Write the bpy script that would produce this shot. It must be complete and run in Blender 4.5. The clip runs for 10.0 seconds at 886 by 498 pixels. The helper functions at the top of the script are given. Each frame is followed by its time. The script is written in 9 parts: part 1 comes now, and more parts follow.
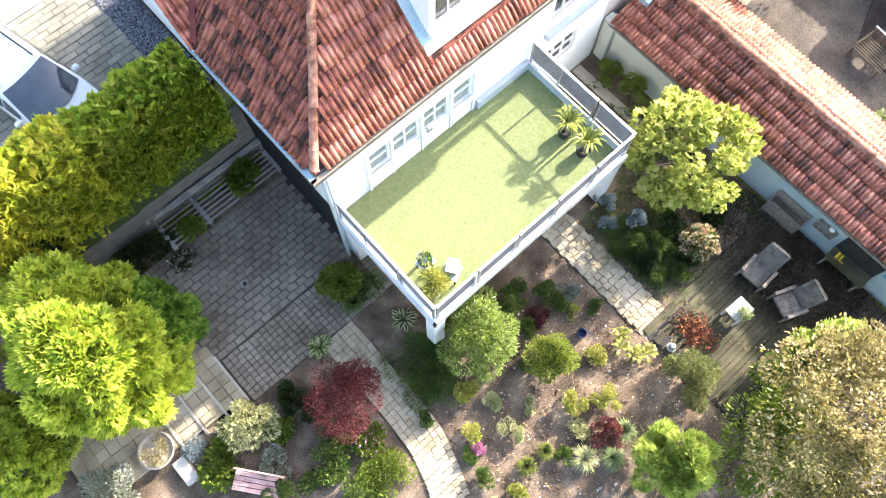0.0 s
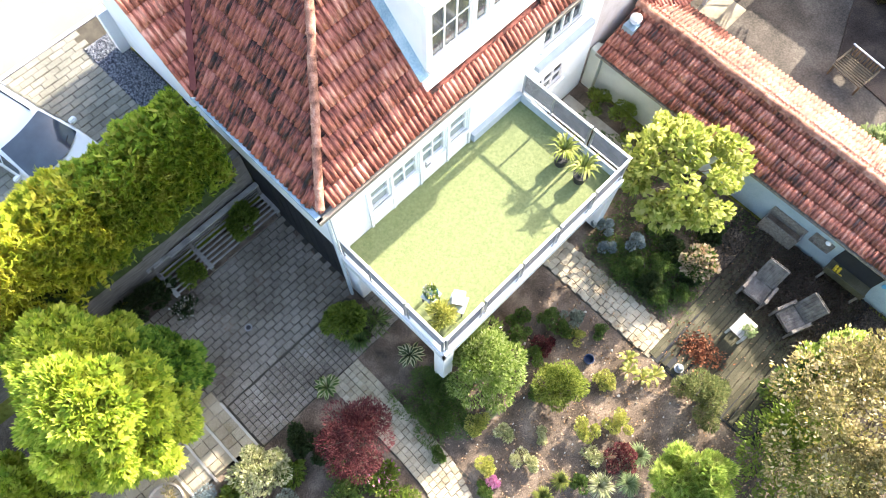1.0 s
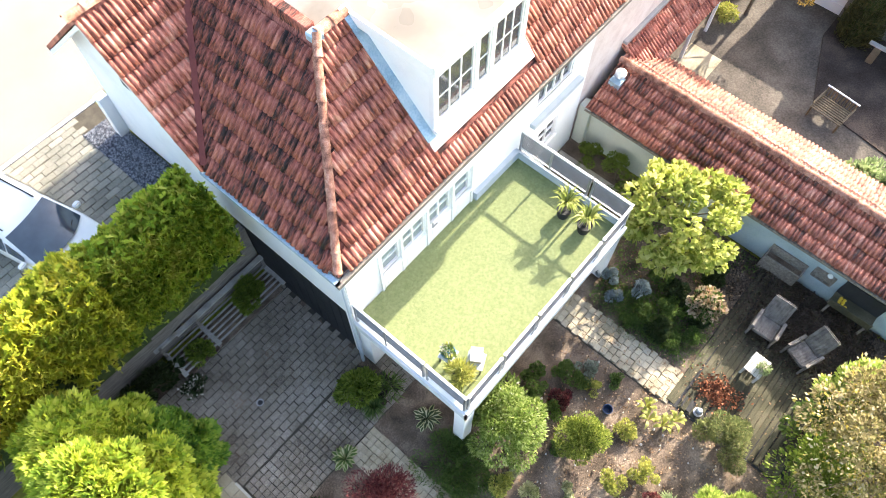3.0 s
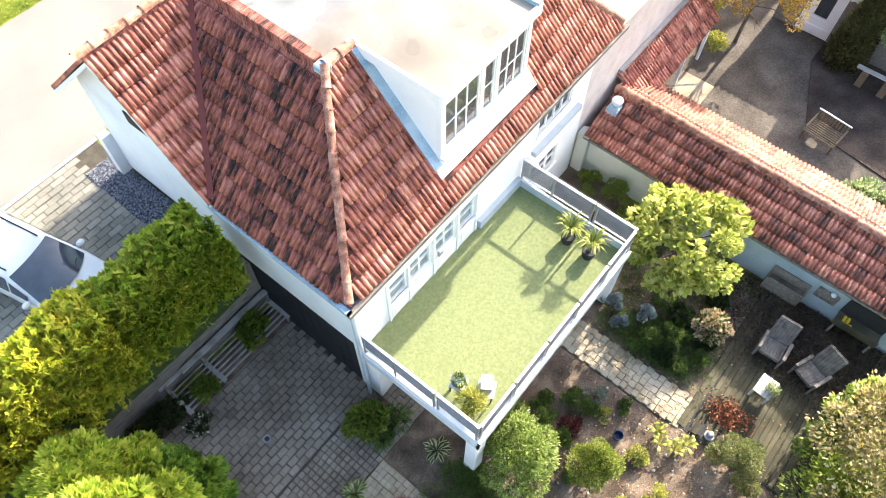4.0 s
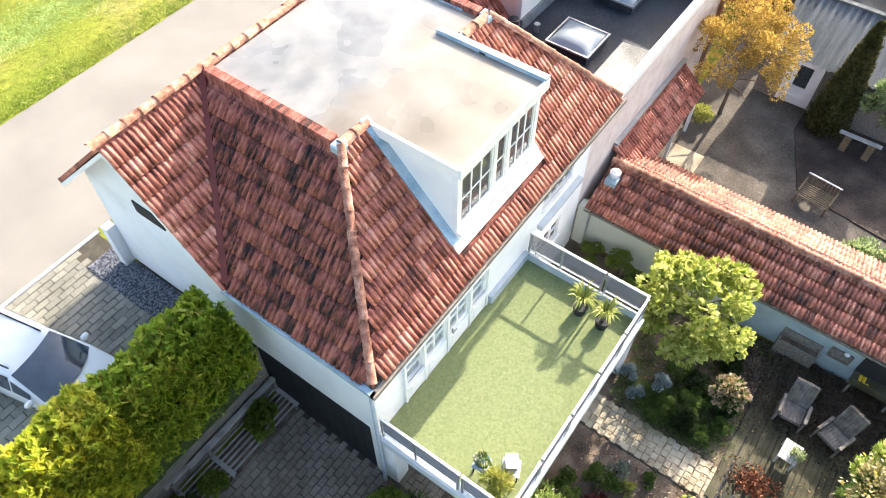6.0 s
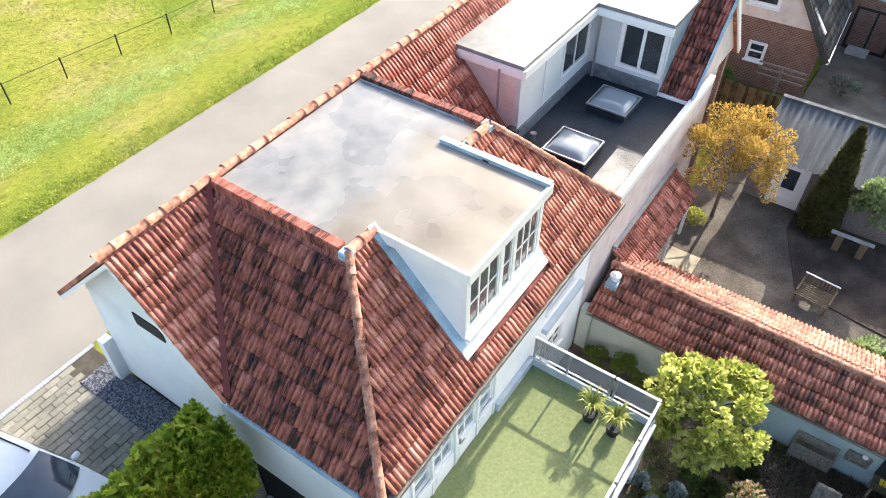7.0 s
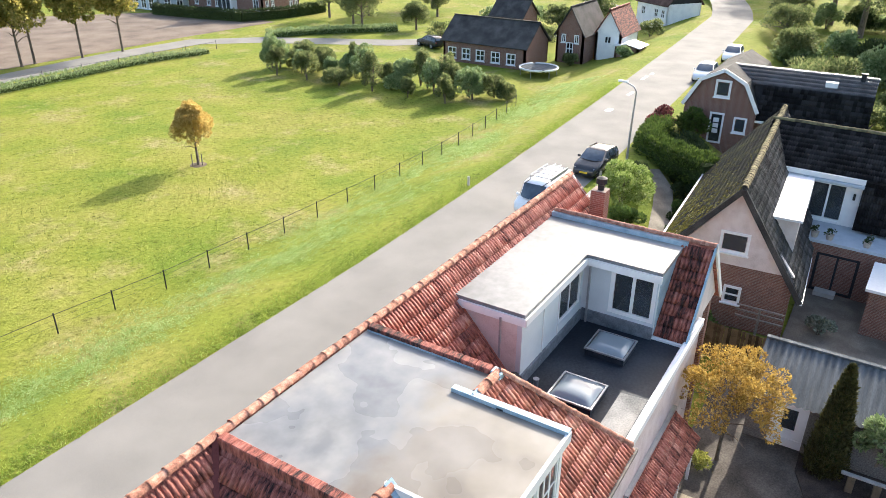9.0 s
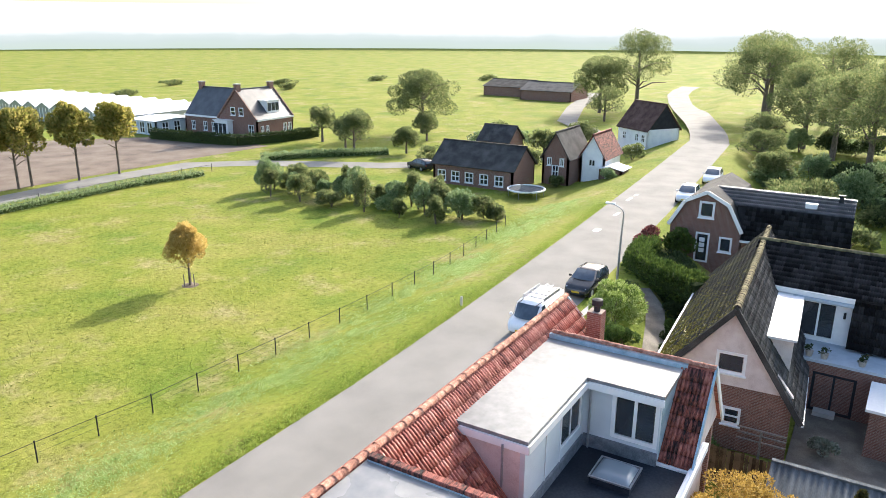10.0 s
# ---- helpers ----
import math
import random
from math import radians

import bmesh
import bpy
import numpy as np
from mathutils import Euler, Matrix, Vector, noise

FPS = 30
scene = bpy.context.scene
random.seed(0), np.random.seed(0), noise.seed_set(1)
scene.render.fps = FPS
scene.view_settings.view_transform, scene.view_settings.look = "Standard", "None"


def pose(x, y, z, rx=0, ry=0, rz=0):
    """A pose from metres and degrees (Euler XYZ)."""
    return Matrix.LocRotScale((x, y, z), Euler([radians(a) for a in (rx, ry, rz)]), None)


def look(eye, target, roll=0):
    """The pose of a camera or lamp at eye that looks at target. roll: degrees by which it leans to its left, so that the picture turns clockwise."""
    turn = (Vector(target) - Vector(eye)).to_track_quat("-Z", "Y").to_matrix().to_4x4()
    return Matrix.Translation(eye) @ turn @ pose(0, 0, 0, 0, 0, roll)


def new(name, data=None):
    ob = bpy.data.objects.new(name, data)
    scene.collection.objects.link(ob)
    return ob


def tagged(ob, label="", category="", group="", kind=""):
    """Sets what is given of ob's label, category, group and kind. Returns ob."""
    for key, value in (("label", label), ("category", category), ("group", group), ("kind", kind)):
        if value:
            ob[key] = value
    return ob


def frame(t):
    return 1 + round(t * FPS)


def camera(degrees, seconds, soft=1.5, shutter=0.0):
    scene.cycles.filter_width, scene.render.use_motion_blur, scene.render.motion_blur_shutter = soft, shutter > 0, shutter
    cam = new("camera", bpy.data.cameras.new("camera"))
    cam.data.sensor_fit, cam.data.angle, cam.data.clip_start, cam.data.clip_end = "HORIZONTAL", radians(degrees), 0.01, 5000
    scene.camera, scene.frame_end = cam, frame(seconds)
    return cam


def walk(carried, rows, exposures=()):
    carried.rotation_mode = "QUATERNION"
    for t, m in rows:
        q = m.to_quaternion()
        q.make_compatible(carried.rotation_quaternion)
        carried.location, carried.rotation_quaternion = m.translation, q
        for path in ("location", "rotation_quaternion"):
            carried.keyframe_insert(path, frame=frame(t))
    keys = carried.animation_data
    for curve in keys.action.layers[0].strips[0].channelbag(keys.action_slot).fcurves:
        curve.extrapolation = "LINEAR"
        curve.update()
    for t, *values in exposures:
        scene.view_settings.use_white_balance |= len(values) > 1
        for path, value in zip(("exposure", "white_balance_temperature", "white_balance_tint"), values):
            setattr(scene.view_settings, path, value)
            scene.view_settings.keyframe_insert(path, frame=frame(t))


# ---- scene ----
cam = camera(62.5, 10.0, soft=0.5)
PATH = [
    (0, (-2.138, -5.842, 19.195), (-1.697, -5.379, 17.300), 1.67),
    (0.5, (-2.318, -5.731, 19.212), (-1.831, -5.246, 17.334), 1.50),
    (1, (-2.494, -5.642, 19.219), (-1.963, -5.135, 17.358), 1.27),
    (1.5, (-2.664, -5.553, 19.217), (-2.091, -5.026, 17.373), 1.06),
    (2, (-2.828, -5.467, 19.203), (-2.216, -4.920, 17.379), 0.84),
    (2.5, (-2.993, -5.372, 19.183), (-2.341, -4.806, 17.379), 0.66),
    (4, (-3.537, -5.078, 19.084), (-2.760, -4.459, 17.348), 0.47),
    (4.5, (-3.709, -4.978, 19.042), (-2.893, -4.342, 17.331), 0.32),
    (5, (-3.867, -4.864, 18.993), (-3.007, -4.209, 17.311), 0.19),
    (6.5, (-4.144, -4.353, 18.809), (-3.097, -3.617, 17.273), 0.10),
    (7, (-4.230, -4.190, 18.742), (-3.069, -3.392, 17.323), 0.06),
    (7.5, (-4.333, -4.048, 18.700), (-3.065, -3.194, 17.410), -0.07),
    (8, (-4.430, -3.890, 18.693), (-3.0665, -2.9915, 17.537), -0.16),
    (8.5, (-4.529, -3.694, 18.740), (-3.081, -2.764, 17.718), -0.02),
    (9, (-4.618, -3.485, 18.812), (-3.097, -2.532, 17.929), 0.19),
    (9.5, (-4.702, -3.295, 18.905), (-3.117, -2.325, 18.166), 0.41),
    (10, (-4.751, -3.173, 18.999), (-3.114, -2.187, 18.413), 0.33),
]
walk(cam, [(t, look(eye, target, roll)) for t, eye, target, roll in PATH],
     exposures=[(0, 2.62, 6950, 11), (2.5, 2.54, 7050, 11), (5, 2.3, 7100, 11), (6.5, 2.03, 6950, 10), (8, 1.66, 6650, 10), (9, 1.58, 6550, 10), (10, 1.5, 6400, 10)])

# ---- light ----
SUN_EL, SUN_AZ = 27.3, 0.5
world = bpy.data.worlds.new("sky_world")
scene.world = world
world.use_nodes = True
wn = world.node_tree
sky = wn.nodes.new("ShaderNodeTexSky")
sky.sky_type = 'NISHITA'
sky.sun_disc = False
sky.sun_elevation = radians(SUN_EL)
sky.sun_rotation = radians(90 - SUN_AZ)
sky.dust_density = 3.0
wn.links.new(sky.outputs[0], wn.nodes["Background"].inputs[0])
wn.nodes["Background"].inputs[1].default_value = 0.15
sun_data = bpy.data.lights.new("sun", 'SUN')
sun_data.energy, sun_data.angle, sun_data.color = 3.0, radians(0.6), (1.0, 0.93, 0.82)
sun = new("sun", sun_data)
ce, se = math.cos(radians(SUN_EL)), math.sin(radians(SUN_EL))
sun.matrix_world = look((40 * ce * math.cos(radians(SUN_AZ)), 40 * ce * math.sin(radians(SUN_AZ)), 40 * se), (0, 0, 0))


# ---- materials ----
def mat(name, cols, rough=0.8, scale=3.0, fine=40.0, bump=0.2, metal=0.0, detail=6.0, piece=0.0, spec=0.3, stretch=(1, 1, 1), bump_scale=None,
        ramp=(0.3, 0.7), sheen=0.0):
    """Two scales of noise blend the colours cols (dark to light); piece: how far single pieces differ."""
    m = bpy.data.materials.new(name)
    m.use_nodes = True
    nt = m.node_tree
    n, l = nt.nodes, nt.links
    b = n["Principled BSDF"]
    geo = n.new("ShaderNodeNewGeometry")
    mp = n.new("ShaderNodeMapping")
    mp.inputs["Scale"].default_value = stretch
    l.new(geo.outputs["Position"], mp.inputs[0])
    n1 = n.new("ShaderNodeTexNoise")
    n1.inputs["Scale"].default_value, n1.inputs["Detail"].default_value = scale, detail
    n2 = n.new("ShaderNodeTexNoise")
    n2.inputs["Scale"].default_value, n2.inputs["Detail"].default_value = fine, 3.0
    l.new(mp.outputs[0], n1.inputs["Vector"])
    l.new(mp.outputs[0], n2.inputs["Vector"])
    mx = n.new("ShaderNodeMath")
    mx.operation = 'MULTIPLY_ADD'
    l.new(n2.outputs[0], mx.inputs[0])
    mx.inputs[1].default_value = 0.45
    ad = n.new("ShaderNodeMath")
    ad.operation = 'MULTIPLY_ADD'
    l.new(n1.outputs[0], ad.inputs[0])
    ad.inputs[1].default_value = 0.75
    ad.inputs[2].default_value = -0.1
    l.new(ad.outputs[0], mx.inputs[2])
    fac = mx.outputs[0]
    if piece > 0:
        oi = n.new("ShaderNodeObjectInfo")
        s = n.new("ShaderNodeMath")
        s.operation = 'ADD'
        l.new(oi.outputs["Random"], s.inputs[0])
        l.new(geo.outputs["Random Per Island"], s.inputs[1])
        fr = n.new("ShaderNodeMath")
        fr.operation = 'FRACT'
        l.new(s.outputs[0], fr.inputs[0])
        ma = n.new("ShaderNodeMath")
        ma.operation = 'MULTIPLY_ADD'
        l.new(fr.outputs[0], ma.inputs[0])
        ma.inputs[1].default_value = piece
        l.new(fac, ma.inputs[2])
        sb = n.new("ShaderNodeMath")
        sb.operation = 'SUBTRACT'
        l.new(ma.outputs[0], sb.inputs[0])
        sb.inputs[1].default_value = piece / 2
        fac = sb.outputs[0]
    r = n.new("ShaderNodeValToRGB")
    e = r.color_ramp.elements
    while len(e) < len(cols):
        e.new(0.5)
    for i, c in enumerate(cols):
        e[i].position = ramp[0] + (ramp[1] - ramp[0]) * i / max(1, len(cols) - 1)
        e[i].color = (*c, 1)
    l.new(fac, r.inputs[0])
    l.new(r.outputs[0], b.inputs["Base Color"])
    b.inputs["Roughness"].default_value = rough
    b.inputs["Metallic"].default_value = metal
    b.inputs["Specular IOR Level"].default_value = spec
    if sheen:
        b.inputs["Sheen Weight"].default_value = sheen
    if bump > 0:
        bp = n.new("ShaderNodeBump")
        bp.inputs["Strength"].default_value = bump
        bp.inputs["Distance"].default_value = 0.02
        if bump_scale:
            n3 = n.new("ShaderNodeTexNoise")
            n3.inputs["Scale"].default_value = bump_scale
            l.new(mp.outputs[0], n3.inputs["Vector"])
            l.new(n3.outputs[0], bp.inputs["Height"])
        else:
            l.new(mx.outputs[0], bp.inputs["Height"])
        l.new(bp.outputs[0], b.inputs["Normal"])
    return m


def leaf_mat(name, cols, trans=0.35, rough=0.55):
    """Leaves: every leaf its own shade, with light coming through."""
    m = bpy.data.materials.new(name)
    m.use_nodes = True
    nt = m.node_tree
    n, l = nt.nodes, nt.links
    b = n["Principled BSDF"]
    geo = n.new("ShaderNodeNewGeometry")
    noi = n.new("ShaderNodeTexNoise")
    noi.inputs["Scale"].default_value = 1.6
    l.new(geo.outputs["Position"], noi.inputs["Vector"])
    a = n.new("ShaderNodeMath")
    a.operation = 'MULTIPLY_ADD'
    l.new(geo.outputs["Random Per Island"], a.inputs[0])
    a.inputs[1].default_value = 0.7
    s = n.new("ShaderNodeMath")
    s.operation = 'MULTIPLY_ADD'
    l.new(noi.outputs[0], s.inputs[0])
    s.inputs[1].default_value, s.inputs[2].default_value = 0.8, -0.25
    l.new(s.outputs[0], a.inputs[2])
    r = n.new("ShaderNodeValToRGB")
    e = r.color_ramp.elements
    while len(e) < len(cols):
        e.new(0.5)
    for i, c in enumerate(cols):
        e[i].position = i / max(1, len(cols) - 1)
        e[i].color = (*c, 1)
    l.new(a.outputs[0], r.inputs[0])
    l.new(r.outputs[0], b.inputs["Base Color"])
    b.inputs["Roughness"].default_value = rough
    b.inputs["Specular IOR Level"].default_value = 0.25
    t = n.new("ShaderNodeBsdfTranslucent")
    l.new(r.outputs[0], t.inputs[0])
    mix = n.new("ShaderNodeMixShader")
    mix.inputs[0].default_value = trans
    l.new(b.outputs[0], mix.inputs[1])
    l.new(t.outputs[0], mix.inputs[2])
    l.new(mix.outputs[0], n["Material Output"].inputs[0])
    return m


def glass_mat(name, col, rough=0.05, alpha=0.25):
    m = bpy.data.materials.new(name)
    m.use_nodes = True
    b = m.node_tree.nodes["Principled BSDF"]
    b.inputs["Base Color"].default_value = (*col, 1)
    b.inputs["Roughness"].default_value = rough
    b.inputs["Specular IOR Level"].default_value = 0.8
    b.inputs["Alpha"].default_value = alpha
    return m


# Two tile tones: paler for lit slopes; darker with painted shade plus weather stains.
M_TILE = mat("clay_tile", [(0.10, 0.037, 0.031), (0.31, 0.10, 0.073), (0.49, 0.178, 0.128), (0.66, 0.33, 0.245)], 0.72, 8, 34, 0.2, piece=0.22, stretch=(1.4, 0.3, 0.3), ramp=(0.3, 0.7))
M_TILE_OLD_SHADE = mat("weathered_shaded_clay_tile", [(0.018, 0.014, 0.014), (0.092, 0.036, 0.03), (0.235, 0.073, 0.055), (0.32, 0.107, 0.079), (0.41, 0.165, 0.126)], 0.85, 9, 40, 0.25, piece=0.2, stretch=(0.28, 1.3, 0.28), ramp=(0.33, 0.70))
M_TILE_LOW = mat("orange_clay_tile", [(0.05, 0.024, 0.02), (0.22, 0.068, 0.046), (0.37, 0.122, 0.08), (0.54, 0.26, 0.19)], 0.55, 9, 40, 0.25, piece=0.26, stretch=(0.35, 1.4, 0.35), spec=0.5, ramp=(0.3, 0.72))
M_CAP = mat("ridge_tile_clay", [(0.13, 0.06, 0.045), (0.33, 0.155, 0.11), (0.50, 0.30, 0.23)], 0.85, 7, 40, 0.3, piece=0.14, spec=0.15)
M_CAPMOSS = mat("mossy_ridge_tile", [(0.06, 0.052, 0.035), (0.13, 0.115, 0.065), (0.22, 0.195, 0.11)], 0.9, 4, 30, 0.4, piece=0.2, spec=0.1)
M_WHITE = mat("white_render", [(0.70, 0.71, 0.73), (0.80, 0.81, 0.82), (0.84, 0.84, 0.84)], 0.8, 1.2, 60, 0.08)
M_FRAME = mat("white_paint", [(0.74, 0.75, 0.76), (0.82, 0.82, 0.82)], 0.45, 3, 50, 0.03)
M_PINK = mat("pinkish_render", [(0.50, 0.42, 0.40), (0.62, 0.54, 0.52), (0.68, 0.62, 0.60)], 0.85, 2, 30, 0.1)
M_BLUEGREY = mat("blue_grey_paint", [(0.36, 0.42, 0.48), (0.46, 0.52, 0.58)], 0.6, 3, 40, 0.05)
M_ZINC = mat("zinc_flashing", [(0.22, 0.33, 0.42), (0.34, 0.46, 0.55), (0.48, 0.57, 0.64)], 0.45, 3, 25, 0.15, metal=0.3)
M_BLACK = mat("black_boarding", [(0.012, 0.014, 0.018), (0.03, 0.032, 0.036)], 0.7, 2, 30, 0.1)
M_GLASS = glass_mat("window_glass", (0.05, 0.06, 0.07), 0.04, 0.75)
# Paler panes: reflected light is put into these base colours.
M_GLASSP = glass_mat("pale_window_glass", (0.30, 0.34, 0.34), 0.08, 0.8)
M_GLASSD = glass_mat("dormer_glass", (0.13, 0.13, 0.135), 0.06, 0.78)
# White paint greyed in colour for the shaded faces that carry it.
M_PANEL = mat("shade_greyed_white_panel", [(0.50, 0.54, 0.58), (0.60, 0.64, 0.67)], 0.6, 1.5, 30, 0.04)
M_DARK = mat("painted_dim_room", [(0.04, 0.04, 0.042), (0.12, 0.115, 0.11)], 0.9, 2, 10, 0)
M_TURF = mat("artificial_turf", [(0.105, 0.14, 0.058), (0.18, 0.215, 0.10), (0.265, 0.29, 0.155)], 0.95, 14, 90, 0.4, ramp=(0.12, 0.88))
# Felt greys lean blue: sky reflected on wet felt is put into the colour.
M_FLAT = mat("grey_roof_felt", [(0.138, 0.142, 0.146), (0.185, 0.188, 0.19), (0.235, 0.232, 0.225), (0.295, 0.288, 0.275)], 0.42, 0.3, 2.2, 0.03, spec=0.55, ramp=(0.32, 0.68))
M_FLAT2 = mat("light_grey_roof_felt", [(0.15, 0.152, 0.154), (0.215, 0.217, 0.217), (0.29, 0.288, 0.282)], 0.5, 0.4, 4, 0.05, spec=0.4)
M_EPDM = mat("black_rubber_roof", [(0.010, 0.014, 0.021), (0.019, 0.025, 0.035), (0.04, 0.048, 0.06)], 0.5, 0.7, 12, 0.06, spec=0.2)
M_SUNPATCH = mat("pale_painted_sun_patch", [(0.12, 0.12, 0.115), (0.24, 0.235, 0.22), (0.36, 0.345, 0.32)], 0.8, 1.2, 20, 0.1)
M_METAL = mat("grey_metal", [(0.30, 0.31, 0.33), (0.42, 0.43, 0.45)], 0.4, 5, 40, 0.05, metal=0.6)
M_DOME = glass_mat("frosted_dome", (0.24, 0.28, 0.31), 0.14, 0.93)
M_WOOD = mat("weathered_wood", [(0.09, 0.08, 0.07), (0.19, 0.17, 0.15), (0.30, 0.27, 0.24)], 0.85, 3, 40, 0.3, stretch=(1, 6, 6))
# Mossy wood, also darkened in colour for the shade over the deck.
M_DECK = mat("mossy_deck_wood", [(0.028, 0.027, 0.016), (0.065, 0.062, 0.038), (0.13, 0.118, 0.08)], 0.88, 1.2, 40, 0.3, piece=0.12)
M_SOIL = mat("garden_soil", [(0.04, 0.03, 0.022), (0.13, 0.098, 0.075), (0.29, 0.225, 0.175)], 0.95, 1.6, 30, 0.9, bump_scale=26)
M_DARKSOIL = mat("dark_bed_soil", [(0.02, 0.014, 0.012), (0.05, 0.038, 0.032), (0.10, 0.075, 0.06)], 0.95, 1.2, 22, 0.9, bump_scale=20)
M_PAVER = mat("concrete_paver", [(0.12, 0.103, 0.082), (0.22, 0.192, 0.155), (0.37, 0.33, 0.27)], 0.85, 0.8, 30, 0.25, piece=0.28)
# Yard paving: the shade lying over it is put into this dark colour.
M_YARD = mat("shade_darkened_yard_paving", [(0.04, 0.035, 0.03), (0.10, 0.085, 0.072), (0.17, 0.15, 0.125)], 0.9, 0.9, 16, 0.3, detail=9)
M_SAND = mat("yellow_paver", [(0.22, 0.18, 0.12), (0.36, 0.315, 0.235), (0.47, 0.42, 0.33)], 0.85, 1.2, 30, 0.3, piece=0.13)
M_DRIVE = mat("driveway_paver", [(0.13, 0.13, 0.11), (0.21, 0.205, 0.175), (0.30, 0.285, 0.24)], 0.8, 0.9, 28, 0.2, piece=0.2)
M_JOINT = mat("sand_joint", [(0.045, 0.04, 0.032), (0.085, 0.076, 0.06)], 0.95, 4, 40, 0.2)
M_ROAD = mat("grey_asphalt", [(0.18, 0.171, 0.158), (0.218, 0.207, 0.19), (0.25, 0.237, 0.218)], 0.88, 0.4, 60, 0.25, spec=0.2)
M_GRAVEL = mat("blue_grey_gravel", [(0.03, 0.035, 0.05), (0.12, 0.14, 0.18), (0.36, 0.38, 0.43)], 0.8, 12, 50, 0.8, piece=0.6)
def meadow_mat():
    """Grazed grass: green and olive drifts, dry beige patches, fine clumps."""
    m = bpy.data.materials.new("meadow_grass")
    m.use_nodes = True
    n, l = m.node_tree.nodes, m.node_tree.links
    b = n["Principled BSDF"]
    geo = n.new("ShaderNodeNewGeometry")

    def noise_at(scale, detail, rough=0.6):
        t = n.new("ShaderNodeTexNoise")
        t.inputs["Scale"].default_value, t.inputs["Detail"].default_value, t.inputs["Roughness"].default_value = scale, detail, rough
        l.new(geo.outputs["Position"], t.inputs["Vector"])
        return t.outputs[0]

    def ramp(fac, stops):
        r = n.new("ShaderNodeValToRGB")
        e = r.color_ramp.elements
        while len(e) < len(stops):
            e.new(0.5)
        for k, (p, c) in enumerate(stops):
            e[k].position, e[k].color = p, (*c, 1)
        l.new(fac, r.inputs[0])
        return r.outputs[0]

    def blend(kind, f, a, c):
        x = n.new("ShaderNodeMix")
        x.data_type, x.blend_type = 'RGBA', kind
        if isinstance(f, float):
            x.inputs[0].default_value = f
        else:
            l.new(f, x.inputs[0])
        l.new(a, x.inputs[6])
        l.new(c, x.inputs[7])
        return x.outputs[2]

    drift = ramp(noise_at(0.13, 6), [(0.32, (0.13, 0.185, 0.024)), (0.5, (0.195, 0.22, 0.035)), (0.68, (0.25, 0.24, 0.06))])
    dry = ramp(noise_at(0.21, 9, 0.68), [(0.53, (0, 0, 0)), (0.68, (0.8, 0.8, 0.8))])
    beige = ramp(noise_at(3.0, 4), [(0.3, (0.20, 0.165, 0.065)), (0.7, (0.38, 0.32, 0.17))])
    col = blend('MIX', dry, drift, beige)
    clump = ramp(noise_at(3.2, 8, 0.72), [(0.32, (0.45, 0.42, 0.34)), (0.44, (0.9, 0.92, 0.85)), (0.68, (1.28, 1.22, 1.3))])
    col = blend('MULTIPLY', 1.0, col, clump)
    l.new(col, b.inputs["Base Color"])
    b.inputs["Roughness"].default_value = 0.95
    b.inputs["Specular IOR Level"].default_value = 0.1
    bp = n.new("ShaderNodeBump")
    bp.inputs["Strength"].default_value, bp.inputs["Distance"].default_value = 0.9, 0.12
    l.new(noise_at(4.5, 10, 0.7), bp.inputs["Height"])
    l.new(bp.outputs[0], b.inputs["Normal"])
    return m


M_GRASS = meadow_mat()
M_TABLE = mat("weathered_pale_paint", [(0.25, 0.25, 0.24), (0.42, 0.42, 0.40), (0.55, 0.55, 0.53)], 0.8, 5, 40, 0.3, stretch=(0.4, 1.6, 1))
M_PATIO = mat("stained_patio_slab", [(0.10, 0.084, 0.067), (0.185, 0.16, 0.132), (0.25, 0.222, 0.19), (0.34, 0.31, 0.27)], 0.88, 0.7, 26, 0.35, piece=0.12, detail=10, ramp=(0.3, 0.72))
M_BRICK = mat("dark_red_brick", [(0.09, 0.045, 0.035), (0.17, 0.085, 0.065), (0.24, 0.13, 0.10)], 0.85, 3, 30, 0.2, piece=0.2)
M_DARKROOF = mat("dark_roof_tile", [(0.03, 0.029, 0.029), (0.06, 0.058, 0.057), (0.105, 0.1, 0.097)], 0.85, 0.8, 20, 0.3, piece=0.3, spec=0.12)
M_BLACKROOF = mat("black_roof_tile", [(0.008, 0.008, 0.009), (0.018, 0.018, 0.019), (0.036, 0.036, 0.037)], 0.85, 0.8, 20, 0.3, piece=0.4, spec=0.1)
M_MOSSROOF = mat("mossy_roof_tile", [(0.028, 0.026, 0.024), (0.05, 0.047, 0.04), (0.075, 0.07, 0.045), (0.16, 0.155, 0.05)], 0.95, 0.5, 16, 0.5, piece=0.15, spec=0.08, detail=8, ramp=(0.3, 0.78))
M_BROWNROOF = mat("brown_roof_tile", [(0.05, 0.03, 0.026), (0.10, 0.06, 0.05), (0.15, 0.095, 0.08)], 0.9, 1.0, 16, 0.3, spec=0.1)
M_SKIRT = mat("dull_lead", [(0.10, 0.115, 0.135), (0.17, 0.19, 0.215), (0.25, 0.27, 0.30)], 0.55, 4, 25, 0.15, metal=0.2)
M_CONCRETE = mat("pale_concrete", [(0.40, 0.38, 0.35), (0.55, 0.53, 0.49)], 0.85, 2, 40, 0.15)
M_GREENWALL = mat("sage_wall_paint", [(0.36, 0.40, 0.38), (0.46, 0.50, 0.46), (0.52, 0.55, 0.50)], 0.85, 1.1, 30, 0.12)
M_BLUEWALL = mat("blue_wall_paint", [(0.26, 0.34, 0.38), (0.34, 0.43, 0.47), (0.40, 0.48, 0.51)], 0.85, 1.1, 30, 0.12)
